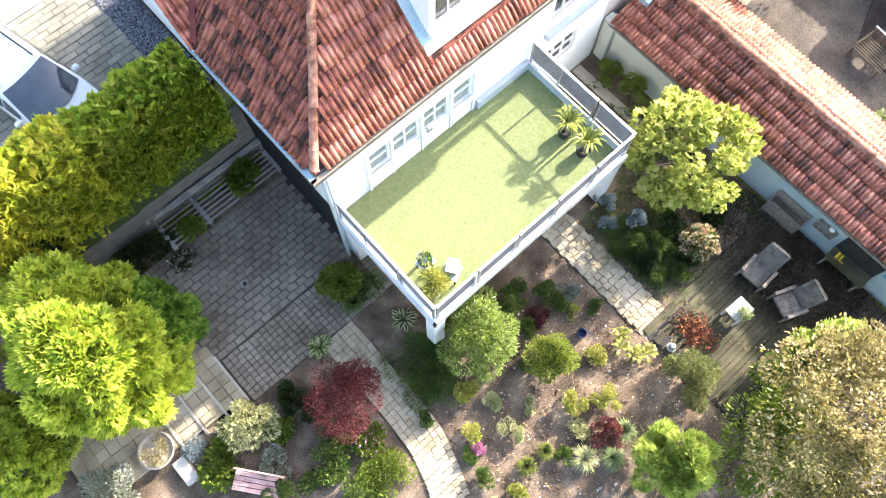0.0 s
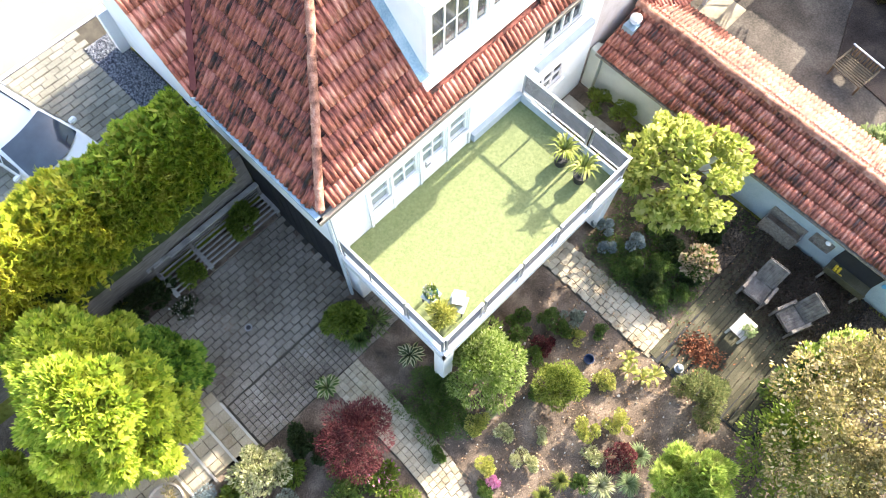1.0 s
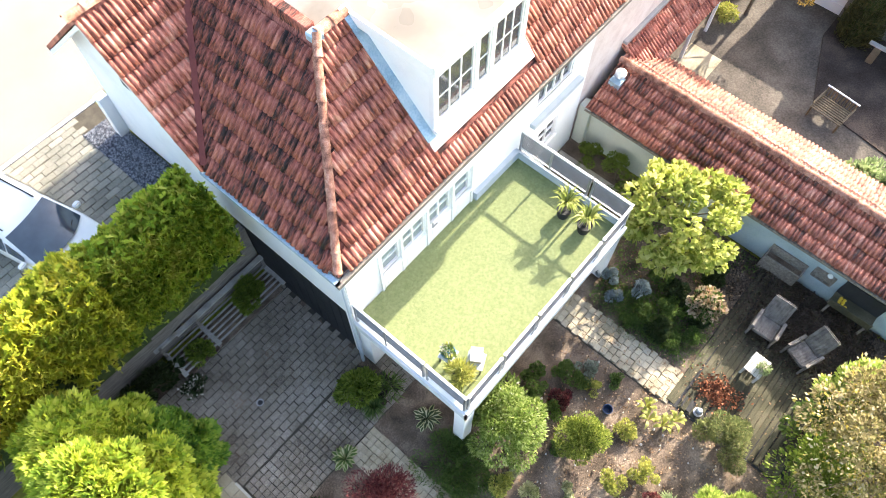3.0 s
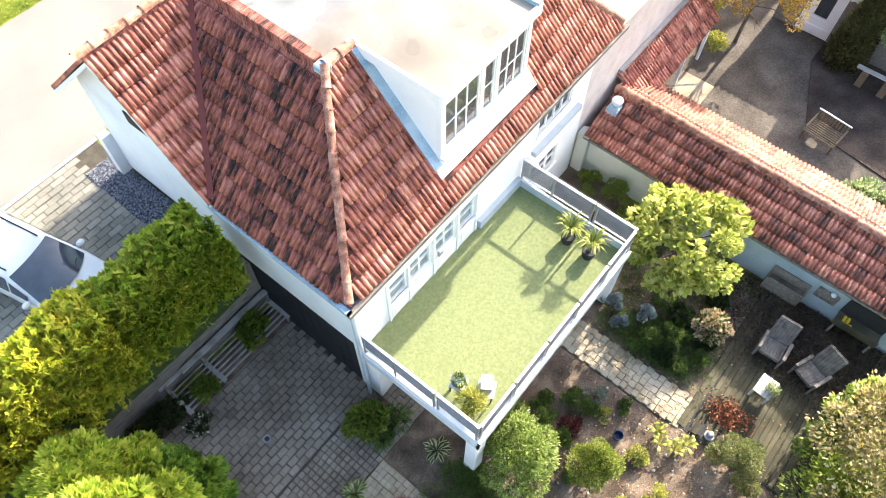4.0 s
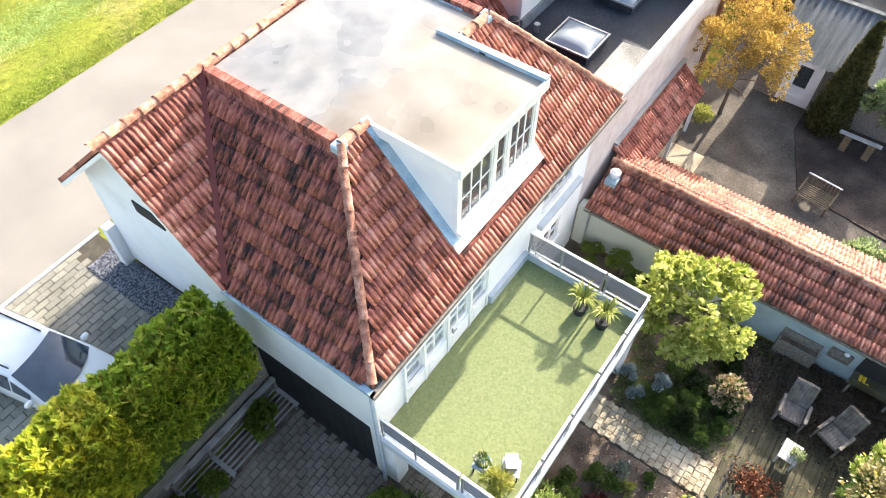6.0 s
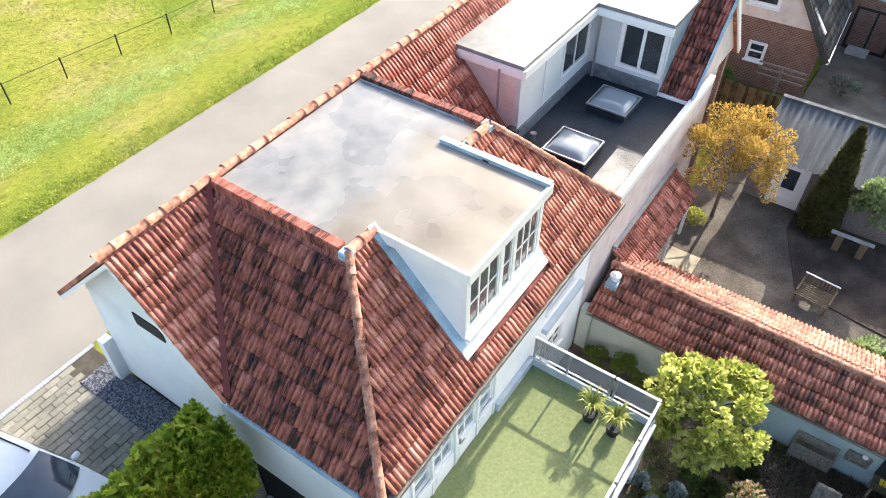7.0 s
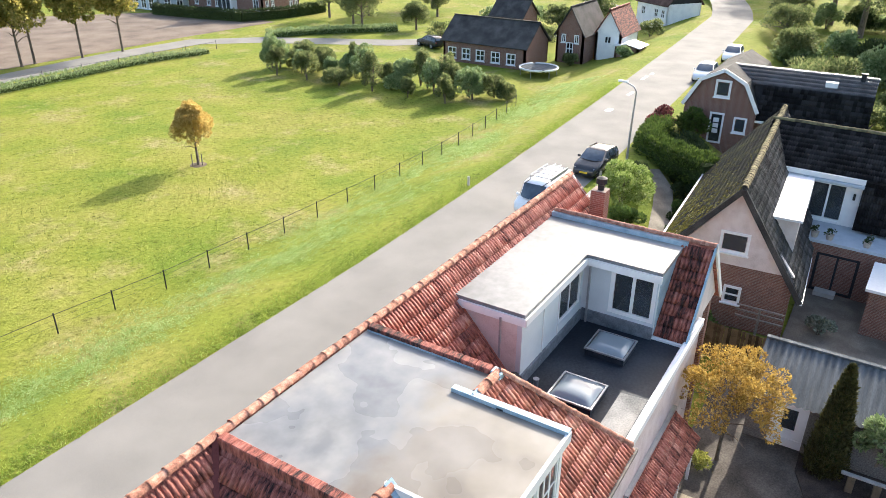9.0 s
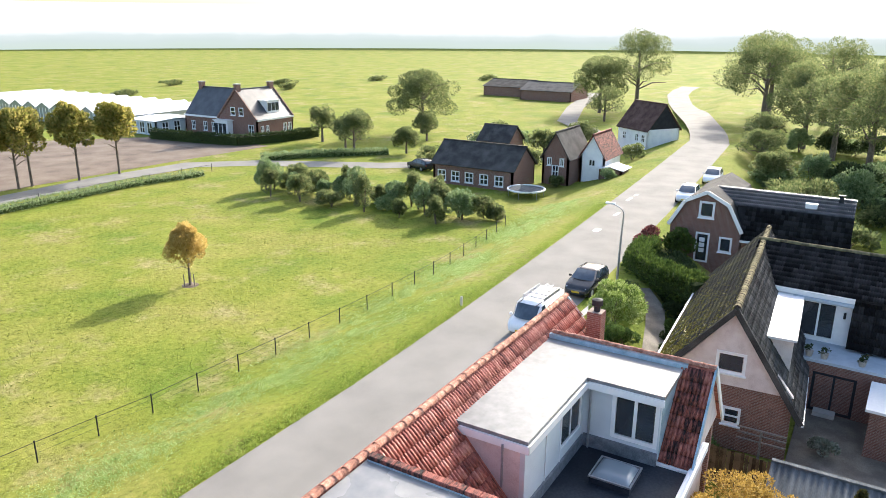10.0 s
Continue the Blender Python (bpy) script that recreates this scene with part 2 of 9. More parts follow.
M_CORR = mat("grey_corrugated_sheet", [(0.055, 0.063, 0.07), (0.10, 0.11, 0.118), (0.16, 0.17, 0.178)], 0.9, 1.2, 20, 0.1, stretch=(0.3, 4, 1), spec=0.08)
M_CARWHITE = mat("white_car_paint", [(0.74, 0.75, 0.77), (0.80, 0.81, 0.82)], 0.18, 1, 4, 0, spec=0.6)
M_CARDARK = mat("dark_car_paint", [(0.02, 0.022, 0.028), (0.035, 0.037, 0.045)], 0.2, 1, 4, 0, spec=0.6)
# The blue of reflected sky is tinted into the base colour.
M_CARGLASS = mat("sky_tinted_car_glass", [(0.03, 0.045, 0.065), (0.06, 0.085, 0.115)], 0.05, 1.2, 3, 0, spec=1.0)
M_RUBBER = mat("black_rubber", [(0.012, 0.012, 0.012), (0.03, 0.03, 0.03)], 0.8, 6, 30, 0.1)
M_BARK = mat("bark", [(0.06, 0.045, 0.035), (0.14, 0.11, 0.085), (0.2, 0.17, 0.14)], 0.9, 8, 40, 0.6, stretch=(1, 1, 0.3))
M_POT = mat("pale_stone_pot", [(0.30, 0.26, 0.22), (0.45, 0.41, 0.36)], 0.8, 5, 40, 0.2)
M_TEALPOT = mat("blue_glazed_pot", [(0.06, 0.14, 0.20), (0.12, 0.24, 0.32)], 0.25, 6, 40, 0.05)
M_SLAT = mat("dull_grey_metal", [(0.14, 0.145, 0.15), (0.22, 0.225, 0.23)], 0.55, 5, 40, 0.05, metal=0.3)
M_WICKER = mat("grey_wicker", [(0.07, 0.062, 0.057), (0.15, 0.135, 0.125), (0.23, 0.21, 0.195)], 0.8, 6, 90, 0.5)
M_RUST = mat("dry_leaf_litter", [(0.09, 0.035, 0.02), (0.22, 0.08, 0.04), (0.34, 0.15, 0.08)], 0.9, 5, 30, 0.3, piece=0.3)
M_SILVER = mat("pale_sheet", [(0.66, 0.68, 0.70), (0.78, 0.79, 0.80)], 0.5, 0.6, 8, 0.05)
M_PLOUGH = mat("bare_field_soil", [(0.10, 0.075, 0.055), (0.17, 0.13, 0.10), (0.22, 0.18, 0.14)], 0.95, 0.3, 6, 0.6)

# the felt dries in patches: some smooth and wet, some dull
_n = M_FLAT.node_tree.nodes
wet = _n.new("ShaderNodeTexNoise")
wet.inputs["Scale"].default_value, wet.inputs["Detail"].default_value = 0.55, 3.0
wgeo = _n.new("ShaderNodeNewGeometry")
wramp = _n.new("ShaderNodeMapRange")
wramp.inputs["From Min"].default_value, wramp.inputs["From Max"].default_value = 0.42, 0.6
wramp.inputs["To Min"].default_value, wramp.inputs["To Max"].default_value = 0.13, 0.55
M_FLAT.node_tree.links.new(wgeo.outputs["Position"], wet.inputs["Vector"])
M_FLAT.node_tree.links.new(wet.outputs[0], wramp.inputs[0])
M_FLAT.node_tree.links.new(wramp.outputs[0], _n["Principled BSDF"].inputs["Roughness"])
# towards the garden the felt is drier and tan, with an uneven edge
fl = M_FLAT.node_tree.links
sep = _n.new("ShaderNodeSeparateXYZ")
fl.new(wgeo.outputs["Position"], sep.inputs[0])
edge_noise = _n.new("ShaderNodeTexNoise")
edge_noise.inputs["Scale"].default_value, edge_noise.inputs["Detail"].default_value = 0.8, 6.0
fl.new(wgeo.outputs["Position"], edge_noise.inputs["Vector"])
edge_sum = _n.new("ShaderNodeMath")
edge_sum.operation = 'MULTIPLY_ADD'
edge_sum.inputs[1].default_value = 2.6
fl.new(edge_noise.outputs[0], edge_sum.inputs[0])
fl.new(sep.outputs[1], edge_sum.inputs[2])
edge_fac = _n.new("ShaderNodeMapRange")
edge_fac.inputs["From Min"].default_value, edge_fac.inputs["From Max"].default_value = 4.3, 5.0
fl.new(edge_sum.outputs[0], edge_fac.inputs[0])
tan_ramp = _n.new("ShaderNodeValToRGB")
tan_ramp.color_ramp.elements[0].position, tan_ramp.color_ramp.elements[1].position = 0.35, 0.68
tan_ramp.color_ramp.elements[0].color, tan_ramp.color_ramp.elements[1].color = (0.15, 0.13, 0.105, 1), (0.25, 0.228, 0.198, 1)
fl.new(edge_noise.outputs[0], tan_ramp.inputs[0])
felt_mix = _n.new("ShaderNodeMix")
felt_mix.data_type = 'RGBA'
felt_base = _n["Principled BSDF"].inputs["Base Color"].links[0].from_socket
fl.new(edge_fac.outputs[0], felt_mix.inputs[0])
fl.new(tan_ramp.outputs[0], felt_mix.inputs[6])
fl.new(felt_base, felt_mix.inputs[7])
fl.new(felt_mix.outputs[2], _n["Principled BSDF"].inputs["Base Color"])
# brick courses, told apart only from afar
bl, bn = M_BRICK.node_tree.links, M_BRICK.node_tree.nodes
bgeo, bsep, bcom = bn.new("ShaderNodeNewGeometry"), bn.new("ShaderNodeSeparateXYZ"), bn.new("ShaderNodeCombineXYZ")
bsum = bn.new("ShaderNodeMath")
bl.new(bgeo.outputs["Position"], bsep.inputs[0])
bl.new(bsep.outputs[0], bsum.inputs[0])
bl.new(bsep.outputs[1], bsum.inputs[1])
bl.new(bsum.outputs[0], bcom.inputs[0])
bl.new(bsep.outputs[2], bcom.inputs[1])
btex = bn.new("ShaderNodeTexBrick")
for key, val in (("Scale", 1.0), ("Brick Width", 0.22), ("Row Height", 0.075), ("Mortar Size", 0.009), ("Bias", -0.2)):
    btex.inputs[key].default_value = val
btex.inputs["Color1"].default_value, btex.inputs["Color2"].default_value, btex.inputs["Mortar"].default_value = (0.22, 0.10, 0.075, 1), (0.12, 0.055, 0.045, 1), (0.34, 0.30, 0.26, 1)
bl.new(bcom.outputs[0], btex.inputs["Vector"])
bmix = bn.new("ShaderNodeMix")
bmix.data_type = 'RGBA'
bmix.inputs[0].default_value = 0.6
bl.new(bn["Principled BSDF"].inputs["Base Color"].links[0].from_socket, bmix.inputs[6])
bl.new(btex.outputs[0], bmix.inputs[7])
bl.new(bmix.outputs[2], bn["Principled BSDF"].inputs["Base Color"])
L_HEDGE = leaf_mat("hedge_green", [(0.09, 0.17, 0.025), (0.30, 0.42, 0.055), (0.54, 0.60, 0.09), (0.70, 0.60, 0.17)], 0.52)
L_HEDGEY = leaf_mat("golden_hedge_tip", [(0.22, 0.31, 0.035), (0.50, 0.55, 0.07), (0.74, 0.70, 0.11), (0.84, 0.74, 0.18)], 0.42)
L_CONIFER = leaf_mat("golden_conifer", [(0.10, 0.19, 0.028), (0.34, 0.46, 0.06), (0.60, 0.66, 0.11), (0.76, 0.76, 0.2)], 0.5)
L_FEATH = leaf_mat("feathery_green", [(0.13, 0.22, 0.045), (0.30, 0.42, 0.09), (0.48, 0.56, 0.16), (0.60, 0.64, 0.26)], 0.5)
L_LAUREL = leaf_mat("laurel_leaf", [(0.03, 0.055, 0.012), (0.075, 0.12, 0.025), (0.15, 0.205, 0.045)], 0.35)
L_MOSS = leaf_mat("roof_moss", [(0.09, 0.085, 0.02), (0.19, 0.175, 0.035), (0.30, 0.275, 0.06)], 0.1)
L_GREENC = leaf_mat("fresh_conifer_green", [(0.04, 0.11, 0.02), (0.12, 0.25, 0.035), (0.26, 0.40, 0.06), (0.40, 0.50, 0.1)], 0.42)
L_FEATHG = leaf_mat("feathery_olive_leaf", [(0.07, 0.11, 0.02), (0.17, 0.23, 0.04), (0.31, 0.36, 0.08), (0.44, 0.46, 0.14)], 0.5)
L_GREEN = leaf_mat("green_leaf", [(0.045, 0.085, 0.02), (0.10, 0.165, 0.04), (0.20, 0.27, 0.075)], 0.4)
L_DARK = leaf_mat("dark_green_leaf", [(0.02, 0.035, 0.012), (0.045, 0.07, 0.025), (0.085, 0.115, 0.045)])
L_FIG = leaf_mat("lime_leaf", [(0.14, 0.19, 0.04), (0.32, 0.38, 0.08), (0.52, 0.54, 0.17), (0.64, 0.63, 0.28)], 0.5)
L_MAPLE = leaf_mat("red_maple_leaf", [(0.035, 0.012, 0.016), (0.10, 0.028, 0.032), (0.19, 0.055, 0.058), (0.33, 0.13, 0.125)], 0.4)
L_PALE = leaf_mat("pale_variegated_leaf", [(0.16, 0.20, 0.07), (0.34, 0.36, 0.16), (0.52, 0.51, 0.30), (0.62, 0.60, 0.42)], 0.3)
L_YELLOW = leaf_mat("yellow_green_leaf", [(0.14, 0.18, 0.04), (0.31, 0.34, 0.08), (0.48, 0.47, 0.13), (0.57, 0.54, 0.22)], 0.4)
L_AUTUMN = leaf_mat("autumn_leaf", [(0.07, 0.075, 0.03), (0.20, 0.185, 0.07), (0.37, 0.31, 0.15), (0.52, 0.45, 0.29)], 0.42)
L_AUTUMNP = leaf_mat("pale_autumn_leaf", [(0.30, 0.24, 0.06), (0.52, 0.42, 0.10), (0.58, 0.52, 0.34), (0.62, 0.58, 0.46)], 0.35)
L_GOLD = leaf_mat("golden_autumn_leaf", [(0.18, 0.11, 0.03), (0.34, 0.22, 0.05), (0.48, 0.33, 0.085), (0.56, 0.43, 0.16)], 0.45)
L_SILVER = leaf_mat("silver_leaf", [(0.12, 0.14, 0.10), (0.24, 0.27, 0.21), (0.38, 0.41, 0.35)], 0.2)
L_BLUE = leaf_mat("blue_grey_leaf", [(0.12, 0.16, 0.18), (0.24, 0.30, 0.32), (0.38, 0.44, 0.46)], 0.2)
L_GRASS = leaf_mat("grass_blade", [(0.10, 0.14, 0.03), (0.20, 0.24, 0.05), (0.34, 0.34, 0.09)], 0.5)
L_PINK = leaf_mat("pink_flower", [(0.40, 0.10, 0.25), (0.55, 0.22, 0.40), (0.62, 0.40, 0.5)], 0.3)
L_WHITEFL = leaf_mat("white_flower", [(0.6, 0.58, 0.5), (0.75, 0.74, 0.7)], 0.3)
L_CREAM = leaf_mat("faded_flower_head", [(0.30, 0.17, 0.10), (0.46, 0.32, 0.20), (0.58, 0.48, 0.33), (0.60, 0.42, 0.36)], 0.3)
M_BFLYD = mat("dark_blue_plastic", [(0.01, 0.025, 0.07), (0.02, 0.045, 0.11)], 0.4, 5, 20, 0)
L_LITTER = leaf_mat("dry_leaf", [(0.12, 0.07, 0.04), (0.26, 0.16, 0.09), (0.40, 0.27, 0.17), (0.5, 0.38, 0.26)], 0.1)
L_GOLDP = leaf_mat("pale_golden_leaf", [(0.30, 0.21, 0.06), (0.46, 0.33, 0.10), (0.58, 0.44, 0.16), (0.64, 0.52, 0.22)], 0.65)
L_COLUMN = leaf_mat("dull_olive_leaf", [(0.03, 0.032, 0.012), (0.075, 0.075, 0.026), (0.16, 0.145, 0.05)], 0.2)
L_ROT = leaf_mat("rotting_leaf", [(0.02, 0.015, 0.01), (0.05, 0.035, 0.025), (0.09, 0.06, 0.045)], 0.05)
L_SILVERG = leaf_mat("pale_green_leaf", [(0.10, 0.16, 0.06), (0.24, 0.32, 0.14), (0.42, 0.48, 0.27)], 0.4)
L_GREENY = leaf_mat("fresh_green_leaf", [(0.07, 0.11, 0.02), (0.16, 0.23, 0.035), (0.28, 0.34, 0.07)], 0.4)
L_TREEY = leaf_mat("yellowing_tree_leaf", [(0.12, 0.14, 0.035), (0.25, 0.25, 0.06), (0.40, 0.34, 0.10), (0.48, 0.42, 0.15)], 0.6)
L_WEED = leaf_mat("bank_weed", [(0.07, 0.125, 0.025), (0.18, 0.265, 0.055), (0.33, 0.41, 0.13), (0.48, 0.54, 0.27)], 0.5)
L_VERGE = leaf_mat("verge_grass_blade", [(0.12, 0.19, 0.03), (0.25, 0.33, 0.06), (0.40, 0.45, 0.13)], 0.6)
L_BANK = leaf_mat("bank_weed_leaf", [(0.10, 0.18, 0.045), (0.25, 0.36, 0.11), (0.40, 0.51, 0.21), (0.54, 0.63, 0.35)], 0.6)
M_WOODY = mat("honey_wood", [(0.11, 0.085, 0.055), (0.20, 0.155, 0.10)], 0.8, 4, 40, 0.2)
L_TREE = leaf_mat("tree_leaf", [(0.06, 0.09, 0.035), (0.13, 0.165, 0.065), (0.21, 0.24, 0.10), (0.30, 0.29, 0.13)], 0.65)


# ---- builders ----
def fast_mesh(name, verts, faces):
    """A mesh from arrays: verts (n, 3), faces (m, 3 or 4)."""
    verts, faces = np.asarray(verts, dtype=np.float32), np.asarray(faces, dtype=np.int32)
    me = bpy.data.meshes.new(name)
    m, k = faces.shape
    me.vertices.add(len(verts))
    me.vertices.foreach_set("co", verts.ravel())
    me.loops.add(m * k)
    me.loops.foreach_set("vertex_index", faces.ravel())
    me.polygons.add(m)
    me.polygons.foreach_set("loop_start", np.arange(0, m * k, k, dtype=np.int32))
    me.update(calc_edges=True)
    return me


def basis(ob):
    """The world pose of an object before the first update."""
    if ob.parent is None:
        return ob.matrix_basis.copy()
    return basis(ob.parent) @ ob.matrix_parent_inverse @ ob.matrix_basis


def thing(name, loc=(0, 0, 0), label="", category="", group="", kind=""):
    ob = new(name)
    ob.empty_display_size = 0.2
    ob.matrix_basis = Matrix.Translation(loc)
    return tagged(ob, label, category, group, kind)


def mesh_ob(name, me, material, parent=None, label=""):
    if material is not None and not me.materials:
        me.materials.append(material)
    ob = new(name, me)
    if parent is not None:
        ob.parent = parent
        ob.matrix_parent_inverse = basis(parent).inverted()
    if label:
        ob["label"] = label
    return ob


def part(name, bm, material, parent=None, label="", smooth=False):
    """One bmesh, in world coordinates, as ONE mesh object."""
    me = bpy.data.meshes.new(name)
    if smooth:
        for f in bm.faces:
            f.smooth = True
    bm.normal_update()
    bm.to_mesh(me)
    bm.free()
    return mesh_ob(name, me, material, parent, label)


def box(bm, x0, x1, y0, y1, z0, z1, m=None):
    vs = [bm.verts.new(Vector((x, y, z)) if m is None else m @ Vector((x, y, z))) for z in (z0, z1) for x, y in ((x0, y0), (x1, y0), (x1, y1), (x0, y1))]
    for f in ((3, 2, 1, 0), (4, 5, 6, 7), (0, 1, 5, 4), (1, 2, 6, 5), (2, 3, 7, 6), (3, 0, 4, 7)):
        bm.faces.new([vs[i] for i in f])
    return vs


def boxes(*bb):
    bm = bmesh.new()
    for b in bb:
        box(bm, *b)
    return bm


def bevelled(bm, width=0.01, seg=1):
    bmesh.ops.bevel(bm, geom=bm.edges[:], offset=width, segments=seg, affect='EDGES', clamp_overlap=True)
    return bm


def slab(pts, thick, direction=None):
    """A plate: polygon pts (3D), thickened along direction (default: against its normal)."""
    bm = bmesh.new()
    top = [Vector(p) for p in pts]
    nrm = (top[1] - top[0]).cross(top[2] - top[1]).normalized()
    d = Vector(direction) if direction is not None else -nrm * thick
    a = [bm.verts.new(p) for p in top]
    b = [bm.verts.new(p + d) for p in top]
    bm.faces.new(a)
    bm.faces.new(b[::-1])
    for i in range(len(a)):
        j = (i + 1) % len(a)
        bm.faces.new((a[j], a[i], b[i], b[j]))
    bmesh.ops.recalc_face_normals(bm, faces=bm.faces[:])
    return bm


def wall_bm(p0, p1, z0, z1, thick, openings=()):
    """A straight wall from p0 to p1 in plan (its outside to the right of the way), with openings (s0, s1, z0, z1) cut through."""
    p0, p1 = Vector((*p0, 0)), Vector((*p1, 0))
    L = (p1 - p0).length
    u = (p1 - p0).normalized()
    w = Vector((-u.y, u.x, 0))
    M = Matrix((( u.x, w.x, 0, p0.x), (u.y, w.y, 0, p0.y), (0, 0, 1, 0), (0, 0, 0, 1)))
    bm = bmesh.new()
    ss = sorted({0, L, *[o[0] for o in openings], *[o[1] for o in openings]})
    zz = sorted({z0, z1, *[o[2] for o in openings], *[o[3] for o in openings]})
    def solid(i, k):
        if not (0 <= i < len(ss) - 1 and 0 <= k < len(zz) - 1):
            return False
        s, z = (ss[i] + ss[i + 1]) / 2, (zz[k] + zz[k + 1]) / 2
        return not any(o[0] <= s <= o[1] and o[2] <= z <= o[3] for o in openings)

    vt = {}

    def vert(i, k, side):
        if (i, k, side) not in vt:
            vt[i, k, side] = bm.verts.new(M @ Vector((ss[i], thick * side, zz[k])))
        return vt[i, k, side]

    for i in range(len(ss) - 1):
        for k in range(len(zz) - 1):
            if not solid(i, k):
                continue
            bm.faces.new([vert(*q, 0) for q in ((i, k), (i + 1, k), (i + 1, k + 1), (i, k + 1))])
            bm.faces.new([vert(*q, 1) for q in ((i, k + 1), (i + 1, k + 1), (i + 1, k), (i, k))])
            for (di, dk), (p, q) in (((-1, 0), ((i, k + 1), (i, k))), ((1, 0), ((i + 1, k), (i + 1, k + 1))), ((0, -1), ((i, k), (i + 1, k))), ((0, 1), ((i + 1, k + 1), (i, k + 1)))):
                if not solid(i + di, k + dk):
                    bm.faces.new((vert(*q, 0), vert(*p, 0), vert(*p, 1), vert(*q, 1)))
    return bm, M


def window(parent, M, s0, s1, z0, z1, cols=2, rows=1, name="window", depth=0.08, bar=0.05, frame_mat=None, glass=None, label="", sill=True):
    """A window in the opening of a wall whose frame is M: frame with bars, panes, sill."""
    fm = frame_mat or M_FRAME
    # Flat dark plate behind the panes, painted as the dimness of a room.
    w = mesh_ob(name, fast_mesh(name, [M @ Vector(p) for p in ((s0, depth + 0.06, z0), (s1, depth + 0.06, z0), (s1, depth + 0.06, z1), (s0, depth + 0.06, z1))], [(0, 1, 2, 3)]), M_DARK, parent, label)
    bm = bmesh.new()
    f = bar * 1.3
    for b in ((s0, s0 + f, z0, z1), (s1 - f, s1, z0, z1), (s0 + f, s1 - f, z0, z0 + f), (s0 + f, s1 - f, z1 - f, z1)):
        box(bm, b[0], b[1], 0.02, depth + 0.03, b[2], b[3], M)
    part("frame", bm, fm, w)
    gw, gh = (s1 - s0 - 2 * f) / cols, (z1 - z0 - 2 * f) / rows
    for i in range(cols):
        for j in range(rows):
            a, c = s0 + f + i * gw, z0 + f + j * gh
            bm = bmesh.new()
            box(bm, a + bar * 0.35, a + gw - bar * 0.35, depth, depth + 0.012, c + bar * 0.35, c + gh - bar * 0.35, M)
            part("pane", bm, glass or M_GLASS, w)
    for i in range(1, cols):
        bm = bmesh.new()
        box(bm, s0 + f + i * gw - bar / 2, s0 + f + i * gw + bar / 2, 0.035, depth + 0.02, z0 + f, z1 - f, M)
        part("mullion", bm, fm, w)
    for j in range(1, rows):
        bm = bmesh.new()
        box(bm, s0 + f, s1 - f, 0.04, depth + 0.02, z0 + f + j * gh - bar / 2, z0 + f + j * gh + bar / 2, M)
        part("glazing_bar", bm, fm, w)
    if sill:
        bm = bmesh.new()
        box(bm, s0 - 0.06, s1 + 0.06, -0.08, 0.04, z0 - 0.06, z0, M)
        part("sill", bm, fm, w)
    return w


def tube(V, F, pts, radii, sides=6):
    """Adds a tapered tube to the lists V, F (quads)."""
    base = len(V)
    for k, (p, r) in enumerate(zip(pts, radii)):
        p = Vector(p)
        q = Vector(pts[min(k + 1, len(pts) - 1)]) - Vector(pts[max(k - 1, 0)])
        q.normalize()
        a = q.orthogonal().normalized()
        b = q.cross(a)
        for i in range(sides):
            t = 2 * math.pi * i / sides
            V.append(p + (a * math.cos(t) + b * math.sin(t)) * r)
    for k in range(len(pts) - 1):
        for i in range(sides):
            j = (i + 1) % sides
            F.append((base + k * sides + i, base + k * sides + j, base + (k + 1) * sides + j, base + (k + 1) * sides + i))


def rod_bm(bm, a, b, r, sides=8):
    """A closed rod in a bmesh."""
    a, b = Vector(a), Vector(b)
    q = (b - a).normalized()
    u = q.orthogonal().normalized()
    w = q.cross(u)
    ra = [bm.verts.new(a + (u * math.cos(2 * math.pi * i / sides) + w * math.sin(2 * math.pi * i / sides)) * r) for i in range(sides)]
    rb = [bm.verts.new(b + (u * math.cos(2 * math.pi * i / sides) + w * math.sin(2 * math.pi * i / sides)) * r) for i in range(sides)]
    for i in range(sides):
        j = (i + 1) % sides
        bm.faces.new((ra[i], ra[j], rb[j], rb[i]))
    bm.faces.new(ra[::-1])
    bm.faces.new(rb)
    return bm


def lathe_bm(profile, centre, sides=20):
    """Turned shape: profile of (radius, height)."""
    bm = bmesh.new()
    rings = []
    for r, z in profile:
        rings.append([bm.verts.new((centre[0] + r * math.cos(2 * math.pi * i / sides), centre[1] + r * math.sin(2 * math.pi * i / sides), centre[2] + z)) for i in range(sides)])
    for a, b in zip(rings, rings[1:]):
        for i in range(sides):
            j = (i + 1) % sides
            bm.faces.new((a[i], a[j], b[j], b[i]))
    bm.faces.new(rings[0][::-1])
    bm.faces.new(rings[-1])
    bmesh.ops.recalc_face_normals(bm, faces=bm.faces[:])
    return bm


def leaf_arrays(P, D, size, aspect, rng, droop=0.35):
    """A folded leaf at each point P, growing roughly along D."""
    n = len(P)
    R = rng.normal(size=(n, 3))
    A = D + droop * R
    A /= np.linalg.norm(A, axis=1)[:, None] + 1e-9
    B = np.cross(A, rng.normal(size=(n, 3)))
    B /= np.linalg.norm(B, axis=1)[:, None] + 1e-9
    s = (size * rng.uniform(0.6, 1.3, n))[:, None]
    V = np.empty((n, 4, 3), dtype=np.float32)
    V[:, 0] = P
    V[:, 1] = P + A * s * 0.5 + B * s * aspect * 0.5
    V[:, 2] = P + A * s
    V[:, 3] = P + A * s * 0.5 - B * s * aspect * 0.5
    F = np.arange(n * 4, dtype=np.int32).reshape(n, 4)
    return V.reshape(-1, 3), F


